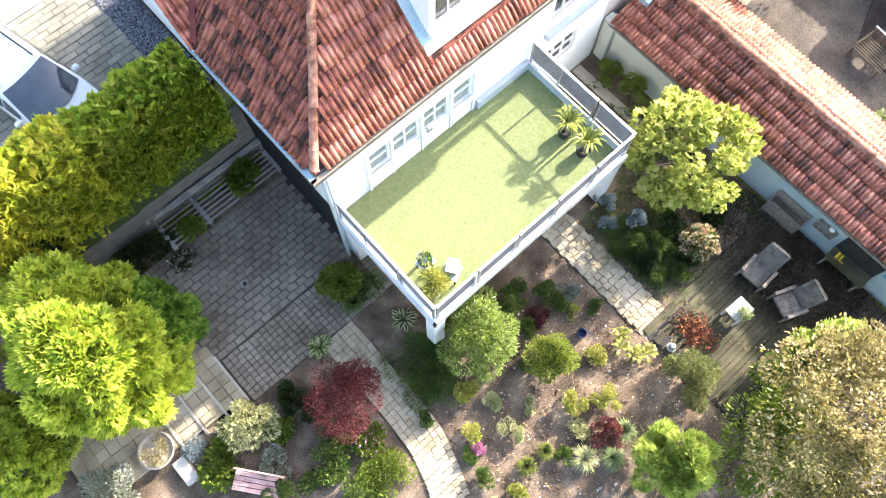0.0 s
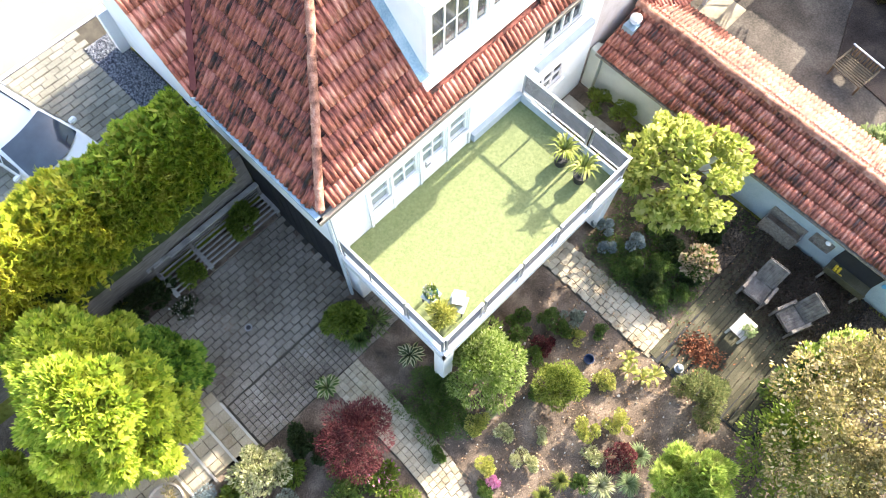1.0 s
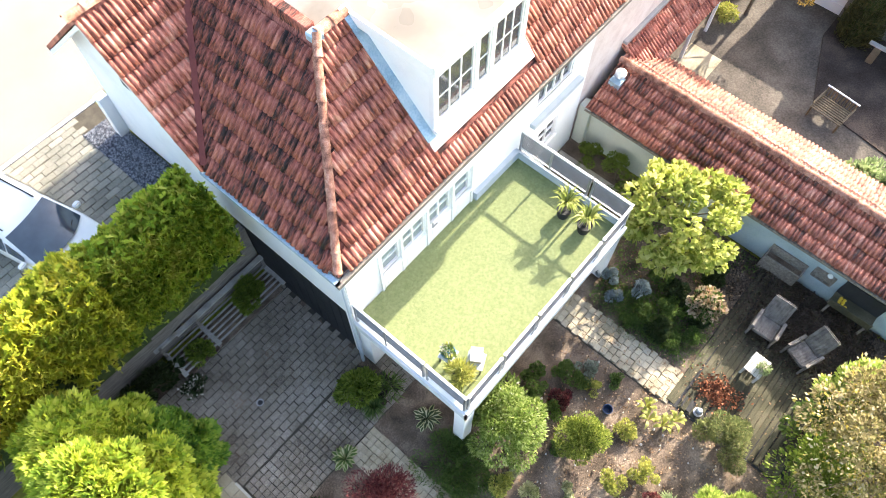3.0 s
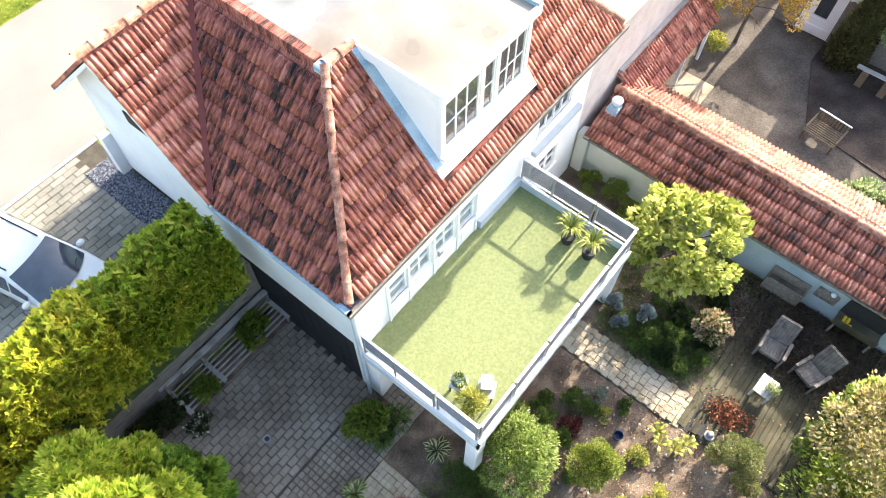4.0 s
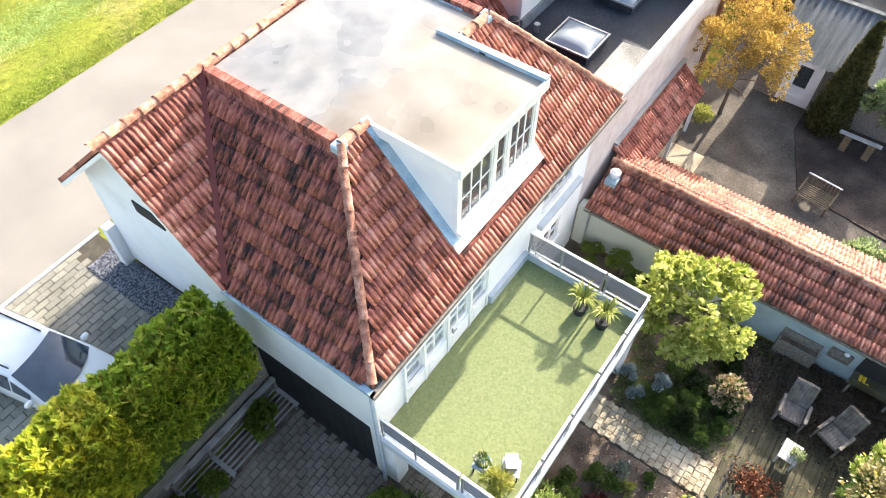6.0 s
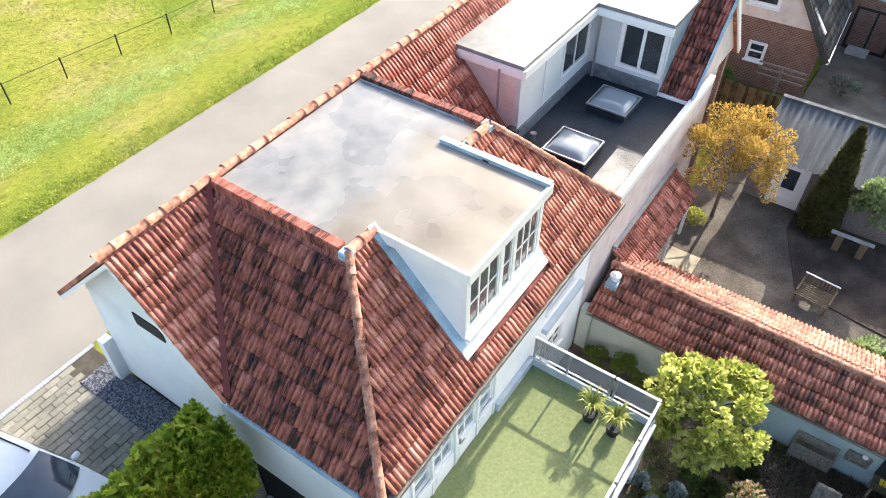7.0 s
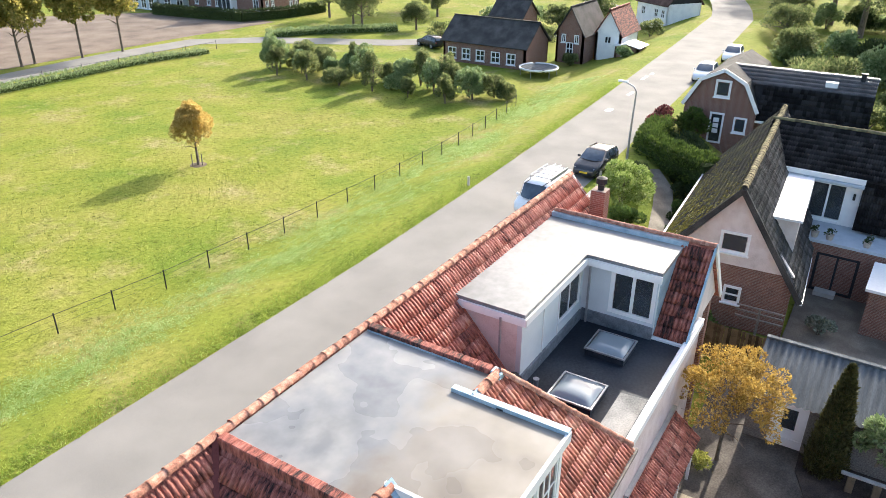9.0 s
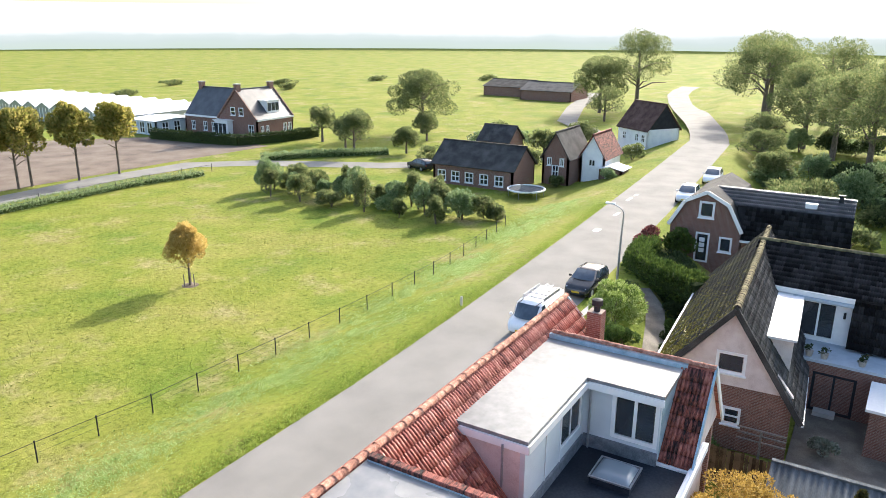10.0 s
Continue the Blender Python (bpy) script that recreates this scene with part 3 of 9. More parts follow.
def lumpy(n, r, rng, clumps, spread=0.32, flat=0.0, core=0.0):
    """Points and outward ways in a crown of uneven clumps; r = half sizes; base at z = 0."""
    C = rng.normal(size=(clumps, 3))
    C /= np.linalg.norm(C, axis=1)[:, None]
    C[:, 2] = np.where(C[:, 2] < -0.55, -C[:, 2], C[:, 2])
    C *= rng.uniform(0.5, 0.88, clumps)[:, None]
    idx = rng.integers(0, clumps, n)
    O = rng.normal(size=(n, 3))
    O /= np.linalg.norm(O, axis=1)[:, None]
    k = rng.uniform(0.55, 1.0, n) ** 0.6
    rad = (spread * rng.uniform(0.7, 1.3, clumps))[idx]
    P = C[idx] + O * (k * rad)[:, None]
    D = O + 0.6 * C[idx]
    D[:, 2] += 0.35
    P = P * np.array(r)
    P[:, 2] = np.maximum(P[:, 2] + r[2], 0.02)
    return P, D


def sprays(P, D, size, rng, k=5, width=0.09, fan=0.9, flat=False):
    """Fan-shaped sprays of k pointed blades that share their foot."""
    n = len(P)
    D = D / np.linalg.norm(D, axis=1)[:, None]
    S = np.cross(D, rng.normal(size=(n, 3)) * (0.55 if flat else 1.0) + np.array((0, 0, 1.0 if flat else 0.0)))
    S /= np.linalg.norm(S, axis=1)[:, None] + 1e-9
    L = size * rng.uniform(0.6, 1.25, n)[:, None]
    N = np.cross(D, S)
    out = [P]
    for i in range(k):
        th = fan * (2 * i / max(1, k - 1) - 1) + rng.normal(0, 0.12, n)[:, None]
        d = D * np.cos(th) + S * np.sin(th) + N * rng.normal(0, 0.16, n)[:, None]
        s = (S * np.cos(th) - D * np.sin(th)) * L * width
        e = L * (1 - 0.35 * abs(2 * i / max(1, k - 1) - 1))
        out += [P + d * e * 0.55 + s, P + d * e, P + d * e * 0.55 - s]
    V = np.stack(out, 1).reshape(-1, 3)
    b = np.arange(n)[:, None] * (1 + 3 * k)
    F = np.concatenate([np.concatenate([b, b + 1 + 3 * i, b + 2 + 3 * i, b + 3 + 3 * i], 1) for i in range(k)])
    return V, F


def stems(base, top_r, height, rng, count=5, r0=0.03, lean=0.5):
    V, F = [], []
    for i in range(count):
        a = rng.uniform(0, 2 * math.pi)
        d = rng.uniform(0.2, 1) * top_r * lean
        p0 = Vector((rng.uniform(-0.05, 0.05), rng.uniform(-0.05, 0.05), -0.05))
        p2 = Vector((d * math.cos(a), d * math.sin(a), height * rng.uniform(0.6, 0.9)))
        p1 = p0.lerp(p2, 0.5) + Vector((rng.uniform(-0.1, 0.1), rng.uniform(-0.1, 0.1), 0.1)) * top_r
        tube(V, F, [p0, p1, p2], [r0, r0 * 0.7, r0 * 0.3], 5)
    return V, F


def shrub(name, x, y, z, rx, ry, h, n, size, material, label, category="shrub", aspect=0.55, clumps=14, spread=0.34, seed=0, group="", flowers=None, droop=0.35):
    """A bush of single leaves on a few stems."""
    rng = np.random.default_rng(seed + int(abs(x * 131 + y * 57)))
    ob = thing(name, (x, y, z), label, category, group)
    P, D = lumpy(n, (rx, ry, h / 2), rng, clumps, spread)
    V, F = leaf_arrays(P, D, size, aspect, rng, droop)
    mesh_ob("foliage", fast_mesh("foliage", V + np.array((x, y, z)), F), material, ob)
    SV, SF = stems((0, 0, 0), max(rx, ry), h, rng, 5, 0.012 + 0.012 * h)
    mesh_ob("stem", fast_mesh("stem", [v + Vector((x, y, z)) for v in SV], SF), M_BARK, ob)
    if flowers:
        fm, fn, fs = flowers
        top = P[:, 2] > h * 0.45
        Q, E = P[top], D[top]
        pick = rng.integers(0, len(Q), fn)
        W, G = leaf_arrays(Q[pick] + E[pick] * 0.03, E[pick], fs, 0.9, rng, 0.6)
        mesh_ob("blossom", fast_mesh("blossom", W + np.array((x, y, z)), G), fm, ob)
    return ob


def tuft(name, x, y, z, r, h, n, material, label, category="grass", width=0.012, seed=0, arch=0.6, group=""):
    """Arching blades from one root."""
    rng = np.random.default_rng(seed + int(abs(x * 77 + y * 31)))
    ob = thing(name, (x, y, z), label, category, group)
    a = rng.uniform(0, 2 * np.pi, n)
    rr = r * rng.uniform(0.35, 1.0, n)
    hh = h * rng.uniform(0.6, 1.0, n)
    out = np.stack([np.cos(a), np.sin(a), np.zeros(n)], 1)
    side = np.stack([-np.sin(a), np.cos(a), np.zeros(n)], 1) * width
    root = np.array((x, y, z)) + out * 0.04 * rng.uniform(0, 1, n)[:, None]
    mid = root + out * (rr * 0.55)[:, None] + np.array((0, 0, 1)) * hh[:, None]
    tip = root + out * rr[:, None] + np.array((0, 0, 1)) * (hh * (1 - arch * rng.uniform(0.3, 1, n)))[:, None]
    V = np.concatenate([root - side, root + side, mid + side * 0.9, mid - side * 0.9, tip + side * 0.1, tip - side * 0.1])
    i = np.arange(n)
    F = np.concatenate([np.stack([i, i + n, i + 2 * n, i + 3 * n], 1), np.stack([i + 3 * n, i + 2 * n, i + 4 * n, i + 5 * n], 1)])
    mesh_ob("foliage", fast_mesh("foliage", V, F), material, ob)
    return ob


def tree(name, x, y, z, trunk_h, r, crown, n, size, material, label, seed=0, lean=(0, 0), trunk_r=0.1, clumps=24, spread=0.28, aspect=0.6, group="", limbs=9, bark=None, lobed=0, taper=0.0):
    """Tapered trunk with limbs and a crown of clumped leaves. r: half width of the crown; crown: its height."""
    rng = np.random.default_rng(seed)
    ob = thing(name, (x, y, z), label, "tree", group)
    o = np.array((x, y, z))
    top = Vector((lean[0], lean[1], trunk_h + crown * 0.75))
    V, F = [], []
    tube(V, F, [Vector((0, 0, -0.1)), Vector((0.02, 0.02, 0.15)), top * 0.35, top * 0.65, top], [trunk_r * 1.5, trunk_r, trunk_r * 0.85, trunk_r * 0.55, trunk_r * 0.12], 8)
    mesh_ob("trunk", fast_mesh("trunk", [v + Vector(o) for v in V], F), bark or M_BARK, ob)
    V, F = [], []
    for i in range(limbs):
        a = 2 * math.pi * (i * 0.381 + rng.uniform(0, 0.1))
        t = rng.uniform(0.32, 0.8)
        s = top * t
        e = s + Vector((math.cos(a) * r, math.sin(a) * r, crown * rng.uniform(0.1, 0.35))) * rng.uniform(0.55, 0.85)
        tube(V, F, [s, s.lerp(e, 0.5) + Vector((0, 0, 0.08 * r)), e], [trunk_r * 0.4, trunk_r * 0.25, trunk_r * 0.06], 5)
        if not group:
            mesh_ob("limb", fast_mesh("limb", [v + Vector(o) for v in V], F), bark or M_BARK, ob)
            V, F = [], []
    if V:
        mesh_ob("branchwork", fast_mesh("branchwork", [v + Vector(o) for v in V], F), bark or M_BARK, ob)
    P, D = lumpy(n, (r, r, crown / 2), rng, clumps, spread)
    P[:, :2] *= (1 - taper * (P[:, 2:3] / crown - 0.3))
    P += np.array((lean[0], lean[1], trunk_h))
    W, G = sprays(P, D * np.array((1, 1, 0.3)), size, rng, lobed, 0.3, 1.5, True) if lobed else leaf_arrays(P, D, size, aspect, rng)
    mesh_ob("crown", fast_mesh("crown", W + o, G), material, ob)
    return ob


# ---- ground, road, yards ----
def smooth(a, b, v):
    t = min(1.0, max(0.0, (v - a) / (b - a)))
    return t * t * (3 - 2 * t)


def bend(x):
    """How far the road swings towards the meadow."""
    return 4.8 * (max(0.0, x - 20) / 83) ** 1.3


def ground_z(x, y):
    yy = y - bend(x)
    if yy > 10:
        z = 2.6 - 2.1 * smooth(17.0, 26.0, yy)
        if yy < 27 and yy > 17:
            z += 0.05 * noise.noise((x * 0.5, y * 0.5, 0))
        return z
    near = -0.06 + 2.58 * smooth(4.35, 4.75, y)
    far = -0.06 + 2.66 * smooth(3.0, 9.5, yy)
    k = smooth(20.5, 24.0, x)
    return near * (1 - k) + far * k


xs = np.unique(np.concatenate([np.linspace(-3000, -60, 12), np.linspace(-60, -12, 20), np.linspace(-12, 70, 120), np.linspace(70, 240, 60), np.linspace(240, 4000, 16)]))
ys = np.unique(np.concatenate([np.linspace(-3000, -60, 12), np.linspace(-60, -14, 14), np.linspace(-14, 4, 12), np.linspace(4, 5, 11), np.linspace(5, 32, 60), np.linspace(32, 200, 40), np.linspace(200, 4000, 16)]))
GV = [(x, y, ground_z(x, y)) for y in ys for x in xs]
GF = [(j * len(xs) + i, j * len(xs) + i + 1, (j + 1) * len(xs) + i + 1, (j + 1) * len(xs) + i) for j in range(len(ys) - 1) for i in range(len(xs) - 1)]
gme = fast_mesh("ground", GV, GF)
gme.polygons.foreach_set("use_smooth", np.ones(len(gme.polygons), dtype=bool))
tagged(mesh_ob("ground", gme, M_GRASS), "sunlit green meadow and grassy road bank", "ground", kind="structure")


def ribbon(name, pts, width, z, material, label, category="road"):
    """A flat strip along pts (x, y), with ground_z or a fixed height."""
    V, F = [], []
    for i, p in enumerate(pts):
        a, b = Vector(pts[max(i - 1, 0)]), Vector(pts[min(i + 1, len(pts) - 1)])
        d = (b - a).normalized()
        nrm = Vector((-d.y, d.x)) * width / 2
        for s in (1, -1):
            q = Vector(p) + nrm * s
            V.append((q.x, q.y, max(ground_z(p[0], p[1]), ground_z(q.x, q.y)) + (0.035 if p[0] < 112 else 0.2) if z is None else z))
    for i in range(len(pts) - 1):
        F.append((2 * i, 2 * i + 1, 2 * i + 3, 2 * i + 2))
    return tagged(mesh_ob(name, fast_mesh(name, V, F), material), label, category, kind="structure")


ribbon("road", [(x, 13.68 + bend(x)) for x in (-300, -100, -40, 0, 10, 20, 30, 40, 50, 60, 70, 80, 90, 100, 108)], 5.85, 2.625, M_ROAD, "smooth pale grey asphalt dike road")
far_pts = [(107.5, 18.75), (114, 20.2), (120, 21.8), (128, 24.3), (136, 26.8), (146, 29.7), (156, 32.6), (169, 36.8), (182, 41.1), (194, 44.5), (206, 47.8), (222, 50.5), (239, 52)]
ribbon("road_far", far_pts, 5.6, None, M_ROAD, "far asphalt road bending between trees")
ribbon("lane", [(-60, 74), (0, 76.5), (37, 78), (50, 78.6), (62, 77.5), (68, 71), (72, 63), (76, 55), (84, 46), (96, 38), (108, 32)], 4.2, None, M_ROAD, "narrow pale lane round the meadow")
ribbon("side_lane", [(120, 40), (135, 52), (160, 60), (200, 70)], 4.0, None, M_ROAD, "pale side lane between far gardens")

# road's worn centre marks
mk = thing("road_marks", (45, 14, 2.63), "faded white patches on the asphalt road", "road mark", kind="structure")
for x0, y0, l, w in ((52, 14.6, 1.0, 0.5), (58, 14.7, 1.4, 0.3), (64.5, 15.2, 1.6, 0.3), (67, 15.0, 0.8, 0.3)):
    part("mark", boxes((x0, x0 + l, y0 + bend(x0), y0 + w + bend(x0), 2.628, 2.634)), M_SILVER, mk)

bed = []
rng = np.random.default_rng(4)
bx, by = np.arange(-12, 10.2, 0.15), np.arange(-15, 4.3, 0.15)
BV = [(x, y, 0.015 + 0.05 * noise.fractal((x * 1.3, y * 1.3, 0), 1, 2, 4)) for y in by for x in bx]
BF = [(j * len(bx) + i, j * len(bx) + i + 1, (j + 1) * len(bx) + i + 1, (j + 1) * len(bx) + i) for j in range(len(by) - 1) for i in range(len(bx) - 1)]
tagged(mesh_ob("garden_soil", fast_mesh("garden_soil", BV, BF), M_SOIL), "bare brown garden soil with fallen leaves", "soil", kind="structure")
tagged(part("courtyard", boxes((12.9, 24.2, -14, 0.2, -0.06, 0.02)), M_YARD), "grey courtyard paving darkened in colour for its shade", "paving", kind="structure")
tagged(part("neighbour_yard", boxes((26.5, 36.5, -14, -1.6, -0.06, 0.02)), M_PAVER), "grey paved yard behind the neighbouring barn", "paving", kind="structure")
# driveway bed and its retaining wall below the hedge
tagged(part("driveway", boxes((-12, 0.38, 5.6, 10.75, 2.4, 2.607)), M_JOINT), "driveway of large grey-green concrete pavers", "driveway", kind="structure")
tagged(part("retaining_wall", boxes((-12, 0.4, 4.45, 4.7, -0.1, 2.55)), M_WOOD), "weathered timber retaining wall below the hedge", "wall", kind="structure")
tagged(part("gravel_strip", boxes((-0.55, 0.38, 5.6, 9.9, 2.5, 2.64)), M_GRAVEL), "blue-grey gravel strip along the white wall", "gravel", kind="structure")
tagged(part("patio", boxes((-5.0, 6.6, -1.02, 3.75, -0.05, 0.03)), M_JOINT), "shaded patio of worn concrete pavers", "patio", kind="structure")


# ---- house with the hipped roof ----
EZ, TZ, TX0, TX1, TY, RY = 6.45, 9.14, 2.52, 7.36, 2.6, 6.23
EX1 = 9.78
house = thing("white_house", (0.4, 0.5, 0), "white rendered dike house with red clay tile roof", "house")
# garden side
ops = [(1.08, 1.72, 3.46, 4.44), (1.78, 2.62, 3.46, 4.44), (2.73, 3.55, 3.46, 4.44), (3.66, 4.3, 3.46, 4.44), (6.95, 8.3, 1.6, 2.5), (6.95, 8.5, 4.05, 4.95)]
bm, MW = wall_bm((0.4, 0.5), (9.85, 0.5), 0, 6.3, 0.28, ops)
part("wall", bm, M_WHITE, house)
window(house, MW, *ops[0], 1, 2, glass=M_GLASSP)
window(house, MW, *ops[1], 2, 2, glass=M_GLASSP, name="french_window", sill=False)
window(house, MW, *ops[2], 2, 2, glass=M_GLASSP, name="french_door", sill=False, label="white glazed french door to the roof terrace")
window(house, MW, *ops[3], 1, 2, glass=M_GLASSP)
for x0, x1 in ((1.48, 2.12), (2.18, 3.02), (3.13, 3.95), (4.06, 4.7)):
    part("door_leaf", bevelled(boxes((x0, x1, 0.46, 0.5, 2.76, 3.42)), 0.01), M_FRAME, house)
    part("door_panel", bevelled(boxes((x0 + 0.1, x1 - 0.1, 0.448, 0.462, 2.9, 3.3)), 0.006), M_WHITE, house)
for x in (1.42, 2.15, 3.075, 4.005, 4.76):
    part("door_post", boxes((x - 0.035, x + 0.035, 0.44, 0.5, 2.75, 4.5)), M_FRAME, house)
part("lintel", boxes((1.385, 4.795, 0.44, 0.5, 4.5, 4.58)), M_FRAME, house)
part("door_handle", boxes((3.2, 3.23, 0.4, 0.46, 3.5, 3.7), (3.2, 3.34, 0.38, 0.41, 3.58, 3.61)), M_METAL, house)
window(house, MW, *ops[4], 3, 2)
window(house, MW, *ops[5], 4, 1)
# The ledge's blue-grey colour stands for a thin shaded band on the wall.
part("ledge", boxes((7.2, 9.4, 0.34, 0.5, 3.42, 3.58)), M_BLUEGREY, house, "ledge coloured blue-grey as a shaded band along the wall")
# side walls
bm, _ = wall_bm((0.4, 3.75), (0.4, 0.78), 2.75, 6.3, 0.28)
part("wall", bm, M_WHITE, house)
part("garage_front", boxes((0.46, 0.7, 0.78, 3.75, 0, 2.75)), M_BLACK, house, "black boarded lower side wall")
for i in range(9):
    part("board", boxes((0.43, 0.462, 0.80 + i * 0.33, 1.11 + i * 0.33, 0.02, 2.72)), M_BLACK, house)
part("wall", boxes((0.4, 0.68, 3.75, 9.05, 2.75, 6.3)), M_WHITE, house)
part("lower_wall", boxes((0.44, 0.68, 3.75, 9.05, 0, 2.75)), M_BLACK, house)
part("gable", slab([(0.4, 9.05, 6.3), (0.4, RY, 9.0), (0.4, 3.75, 6.3)], 0, (0.28, 0, 0)), M_WHITE, house, "white rendered gable")
part("wall", boxes((0.68, 20.0, 8.77, 9.05, 2.4, 6.3)), M_WHITE, house)
part("entrance_block", boxes((0.12, 0.4, 9.05, 9.3, 2.6, 4.2)), M_WHITE, house, "white rendered entrance block at the road corner")
part("gable_window", boxes((0.37, 0.42, 6.3, 7.25, 6.02, 6.42)), M_BLACK, house, "narrow dark slit window under the verge")
# roof bodies
def roof_plate(name, pts, parent, material, thick=0.12, label=""):
    a, b, c = (Vector(p) for p in pts[:3])
    if (b - a).cross(c - b).z < 0:
        pts = pts[::-1]
    return part(name, slab(pts, thick), material, parent, label)


roof_garden = roof_plate("roof", [(0, 0, EZ), (EX1, 0, EZ), (TX1, TY, TZ), (TX0, TY, TZ)], house, M_TILE_OLD_SHADE, label="sunlit red pantile slope over the terrace")
roof_side = roof_plate("roof", [(0, 3.83, EZ), (0, 0, EZ), (TX0, TY, TZ), (TX0, RY, TZ)], house, M_TILE_OLD_SHADE, label="shaded dark weathered pantile slope")
roof_wing = roof_plate("roof", [(-0.1, 3.83, EZ), (TX0, RY, TZ), (-0.1, RY, TZ)], house, M_TILE, label="pantile slope behind the white gable")
roof_far = roof_plate("roof", [(EX1, 0, EZ), (EX1, 3.83, EZ), (TX1, RY, TZ), (TX1, TY, TZ)], house, M_TILE_OLD_SHADE)
roof_plate("roof", [(-0.12, RY, TZ), (20.0, RY, TZ), (20.0, 9.35, 6.2), (-0.12, 9.35, 6.2)], house, M_TILE, label="road-side pantile slope")
part("flat_roof", boxes((TX0 + 0.1, TX1 - 0.05, TY + 0.02, RY - 0.12, 8.95, 9.16)), M_FLAT, house, "flat grey-tan felt roof, partly wet")
part("lead_edge", boxes((TX1 - 0.17, TX1 - 0.07, TY + 0.5, RY - 0.14, 9.15, 9.19)), M_ZINC, house)
# terracotta angle tiles along both ends of the flat roof
for ex in (TX0 + 0.04, TX1 - 0.02):
    for i in range(9):
        y0 = TY + 0.12 + i * 0.375
        part("edge_tile", bevelled(boxes((ex - 0.13, ex + 0.1, y0, y0 + 0.373, 9.0, 9.285 + 0.002 * (i % 3))), 0.02), M_TILE_OLD_SHADE, house)
# lead edge and gutters
part("gutter", boxes((-0.14, -0.02, -0.1, 3.9, EZ - 0.16, EZ - 0.05)), M_ZINC, house, "blue-grey zinc gutter")
part("gutter", boxes((-0.14, EX1 + 0.1, -0.14, -0.03, EZ - 0.16, EZ - 0.05)), M_WOOD, house, "mossy gutter under the tile edge")
part("soffit", boxes((0.0, 0.42, -0.02, 3.8, EZ - 0.3, EZ - 0.16)), M_FRAME, house)
part("soffit", boxes((0.42, EX1, -0.02, 0.52, EZ - 0.3, EZ - 0.16)), M_FRAME, house)
part("fascia", slab([(-0.12, 9.3, 6.1), (-0.12, RY, 9.02), (-0.12, 3.75, 6.35), (-0.12, 3.75, 6.2), (-0.12, RY, 8.86), (-0.12, 9.3, 5.95)], 0, (0.05, 0, 0)), M_FRAME, house, "white verge board")
bm = bmesh.new()
rod_bm(bm, (0.28, 0.42, 5.9), (0.28, 0.42, 0.05), 0.05)
rod_bm(bm, (0.05, 0.05, 6.3), (0.28, 0.42, 5.9), 0.05)
part("downpipe", bm, M_BLUEGREY, house, "pale grey downpipe at the corner")
# valley strip and hip end leads
def beam(a, b, w, h, up=(0, 0, 1)):
    """A bar from a to b, w wide and h high."""
    a, b = Vector(a), Vector(b)
    q = (b - a).normalized()
    s = q.cross(Vector(up)).normalized()
    t = s.cross(q)
    bm = bmesh.new()
    vs = [bm.verts.new(p + s * w / 2 * i + t * h / 2 * j) for p in (a, b) for i, j in ((-1, -1), (1, -1), (1, 1), (-1, 1))]
    for f in ((3, 2, 1, 0), (4, 5, 6, 7), (0, 1, 5, 4), (1, 2, 6, 5), (2, 3, 7, 6), (3, 0, 4, 7)):
        bm.faces.new([vs[i] for i in f])
    bmesh.ops.recalc_face_normals(bm, faces=bm.faces[:])
    return bm


M_VALLEY = mat("red_brown_valley_lead", [(0.10, 0.022, 0.02), (0.16, 0.04, 0.035)], 0.7, 3, 20, 0.2)
part("valley", beam((0, 3.83, EZ + 0.12), (TX0, RY, TZ + 0.1), 0.13, 0.1), M_VALLEY, house, "red-brown valley strip")
part("lead_cap", bevelled(boxes((TX0 - 0.14, TX0 + 0.1, TY - 0.16, TY + 0.12, TZ - 0.1, TZ + 0.1)), 0.03), M_ZINC, house)
part("lead_cap", bevelled(boxes((TX1 - 0.12, TX1 + 0.14, TY - 0.16, TY + 0.12, TZ - 0.1, TZ + 0.1)), 0.03), M_ZINC, house)

# dormer over the terrace
DX0, DX1, DY = 3.37, 6.3, 0.5
dormer = part("dormer", slab([(DX0, DY + 0.12, 6.85), (DX0, DY + 0.12, 8.98), (DX0, 2.75, 8.98)], 0, (0.12, 0, 0)), M_WHITE, house, "white flat-roofed dormer with multi-pane windows")
part("cheek", slab([(DX1 - 0.12, DY + 0.12, 6.85), (DX1 - 0.12, DY + 0.12, 8.98), (DX1 - 0.12, 2.75, 8.98)], 0, (0.12, 0, 0)), M_WHITE, dormer)
ops = [(0.12, 1.25, 7.35, 8.72), (1.35, 1.75, 7.35, 8.72), (1.85, 2.8, 7.35, 8.72)]
bm, MD = wall_bm((DX0, DY), (DX1, DY), 6.75, 8.98, 0.12, ops)
part("front", bm, M_FRAME, dormer)
window(dormer, MD, *ops[0], 3, 2, depth=0.05, bar=0.045, glass=M_GLASSD, sill=False)
window(dormer, MD, *ops[1], 1, 2, depth=0.05, bar=0.045, glass=M_GLASSD, sill=False)
window(dormer, MD, *ops[2], 3, 2, depth=0.05, bar=0.045, glass=M_GLASSD, sill=False)
part("sill", boxes((DX0 - 0.02, DX1 + 0.02, DY - 0.12, DY, 7.2, 7.28)), M_FRAME, dormer)
part("flat_roof", boxes((DX0 - 0.06, DX1 + 0.06, DY - 0.08, TY + 0.02, 8.98, 9.16)), M_FLAT, dormer, "flat grey felt dormer roof")
part("edge", boxes((DX0 - 0.08, DX1 + 0.08, DY - 0.12, DY - 0.05, 8.95, 9.2)), M_FRAME, dormer)
part("edge", boxes((DX0 - 0.1, DX0 - 0.03, DY - 0.05, TY + 0.1, 8.95, 9.2)), M_FRAME, dormer)
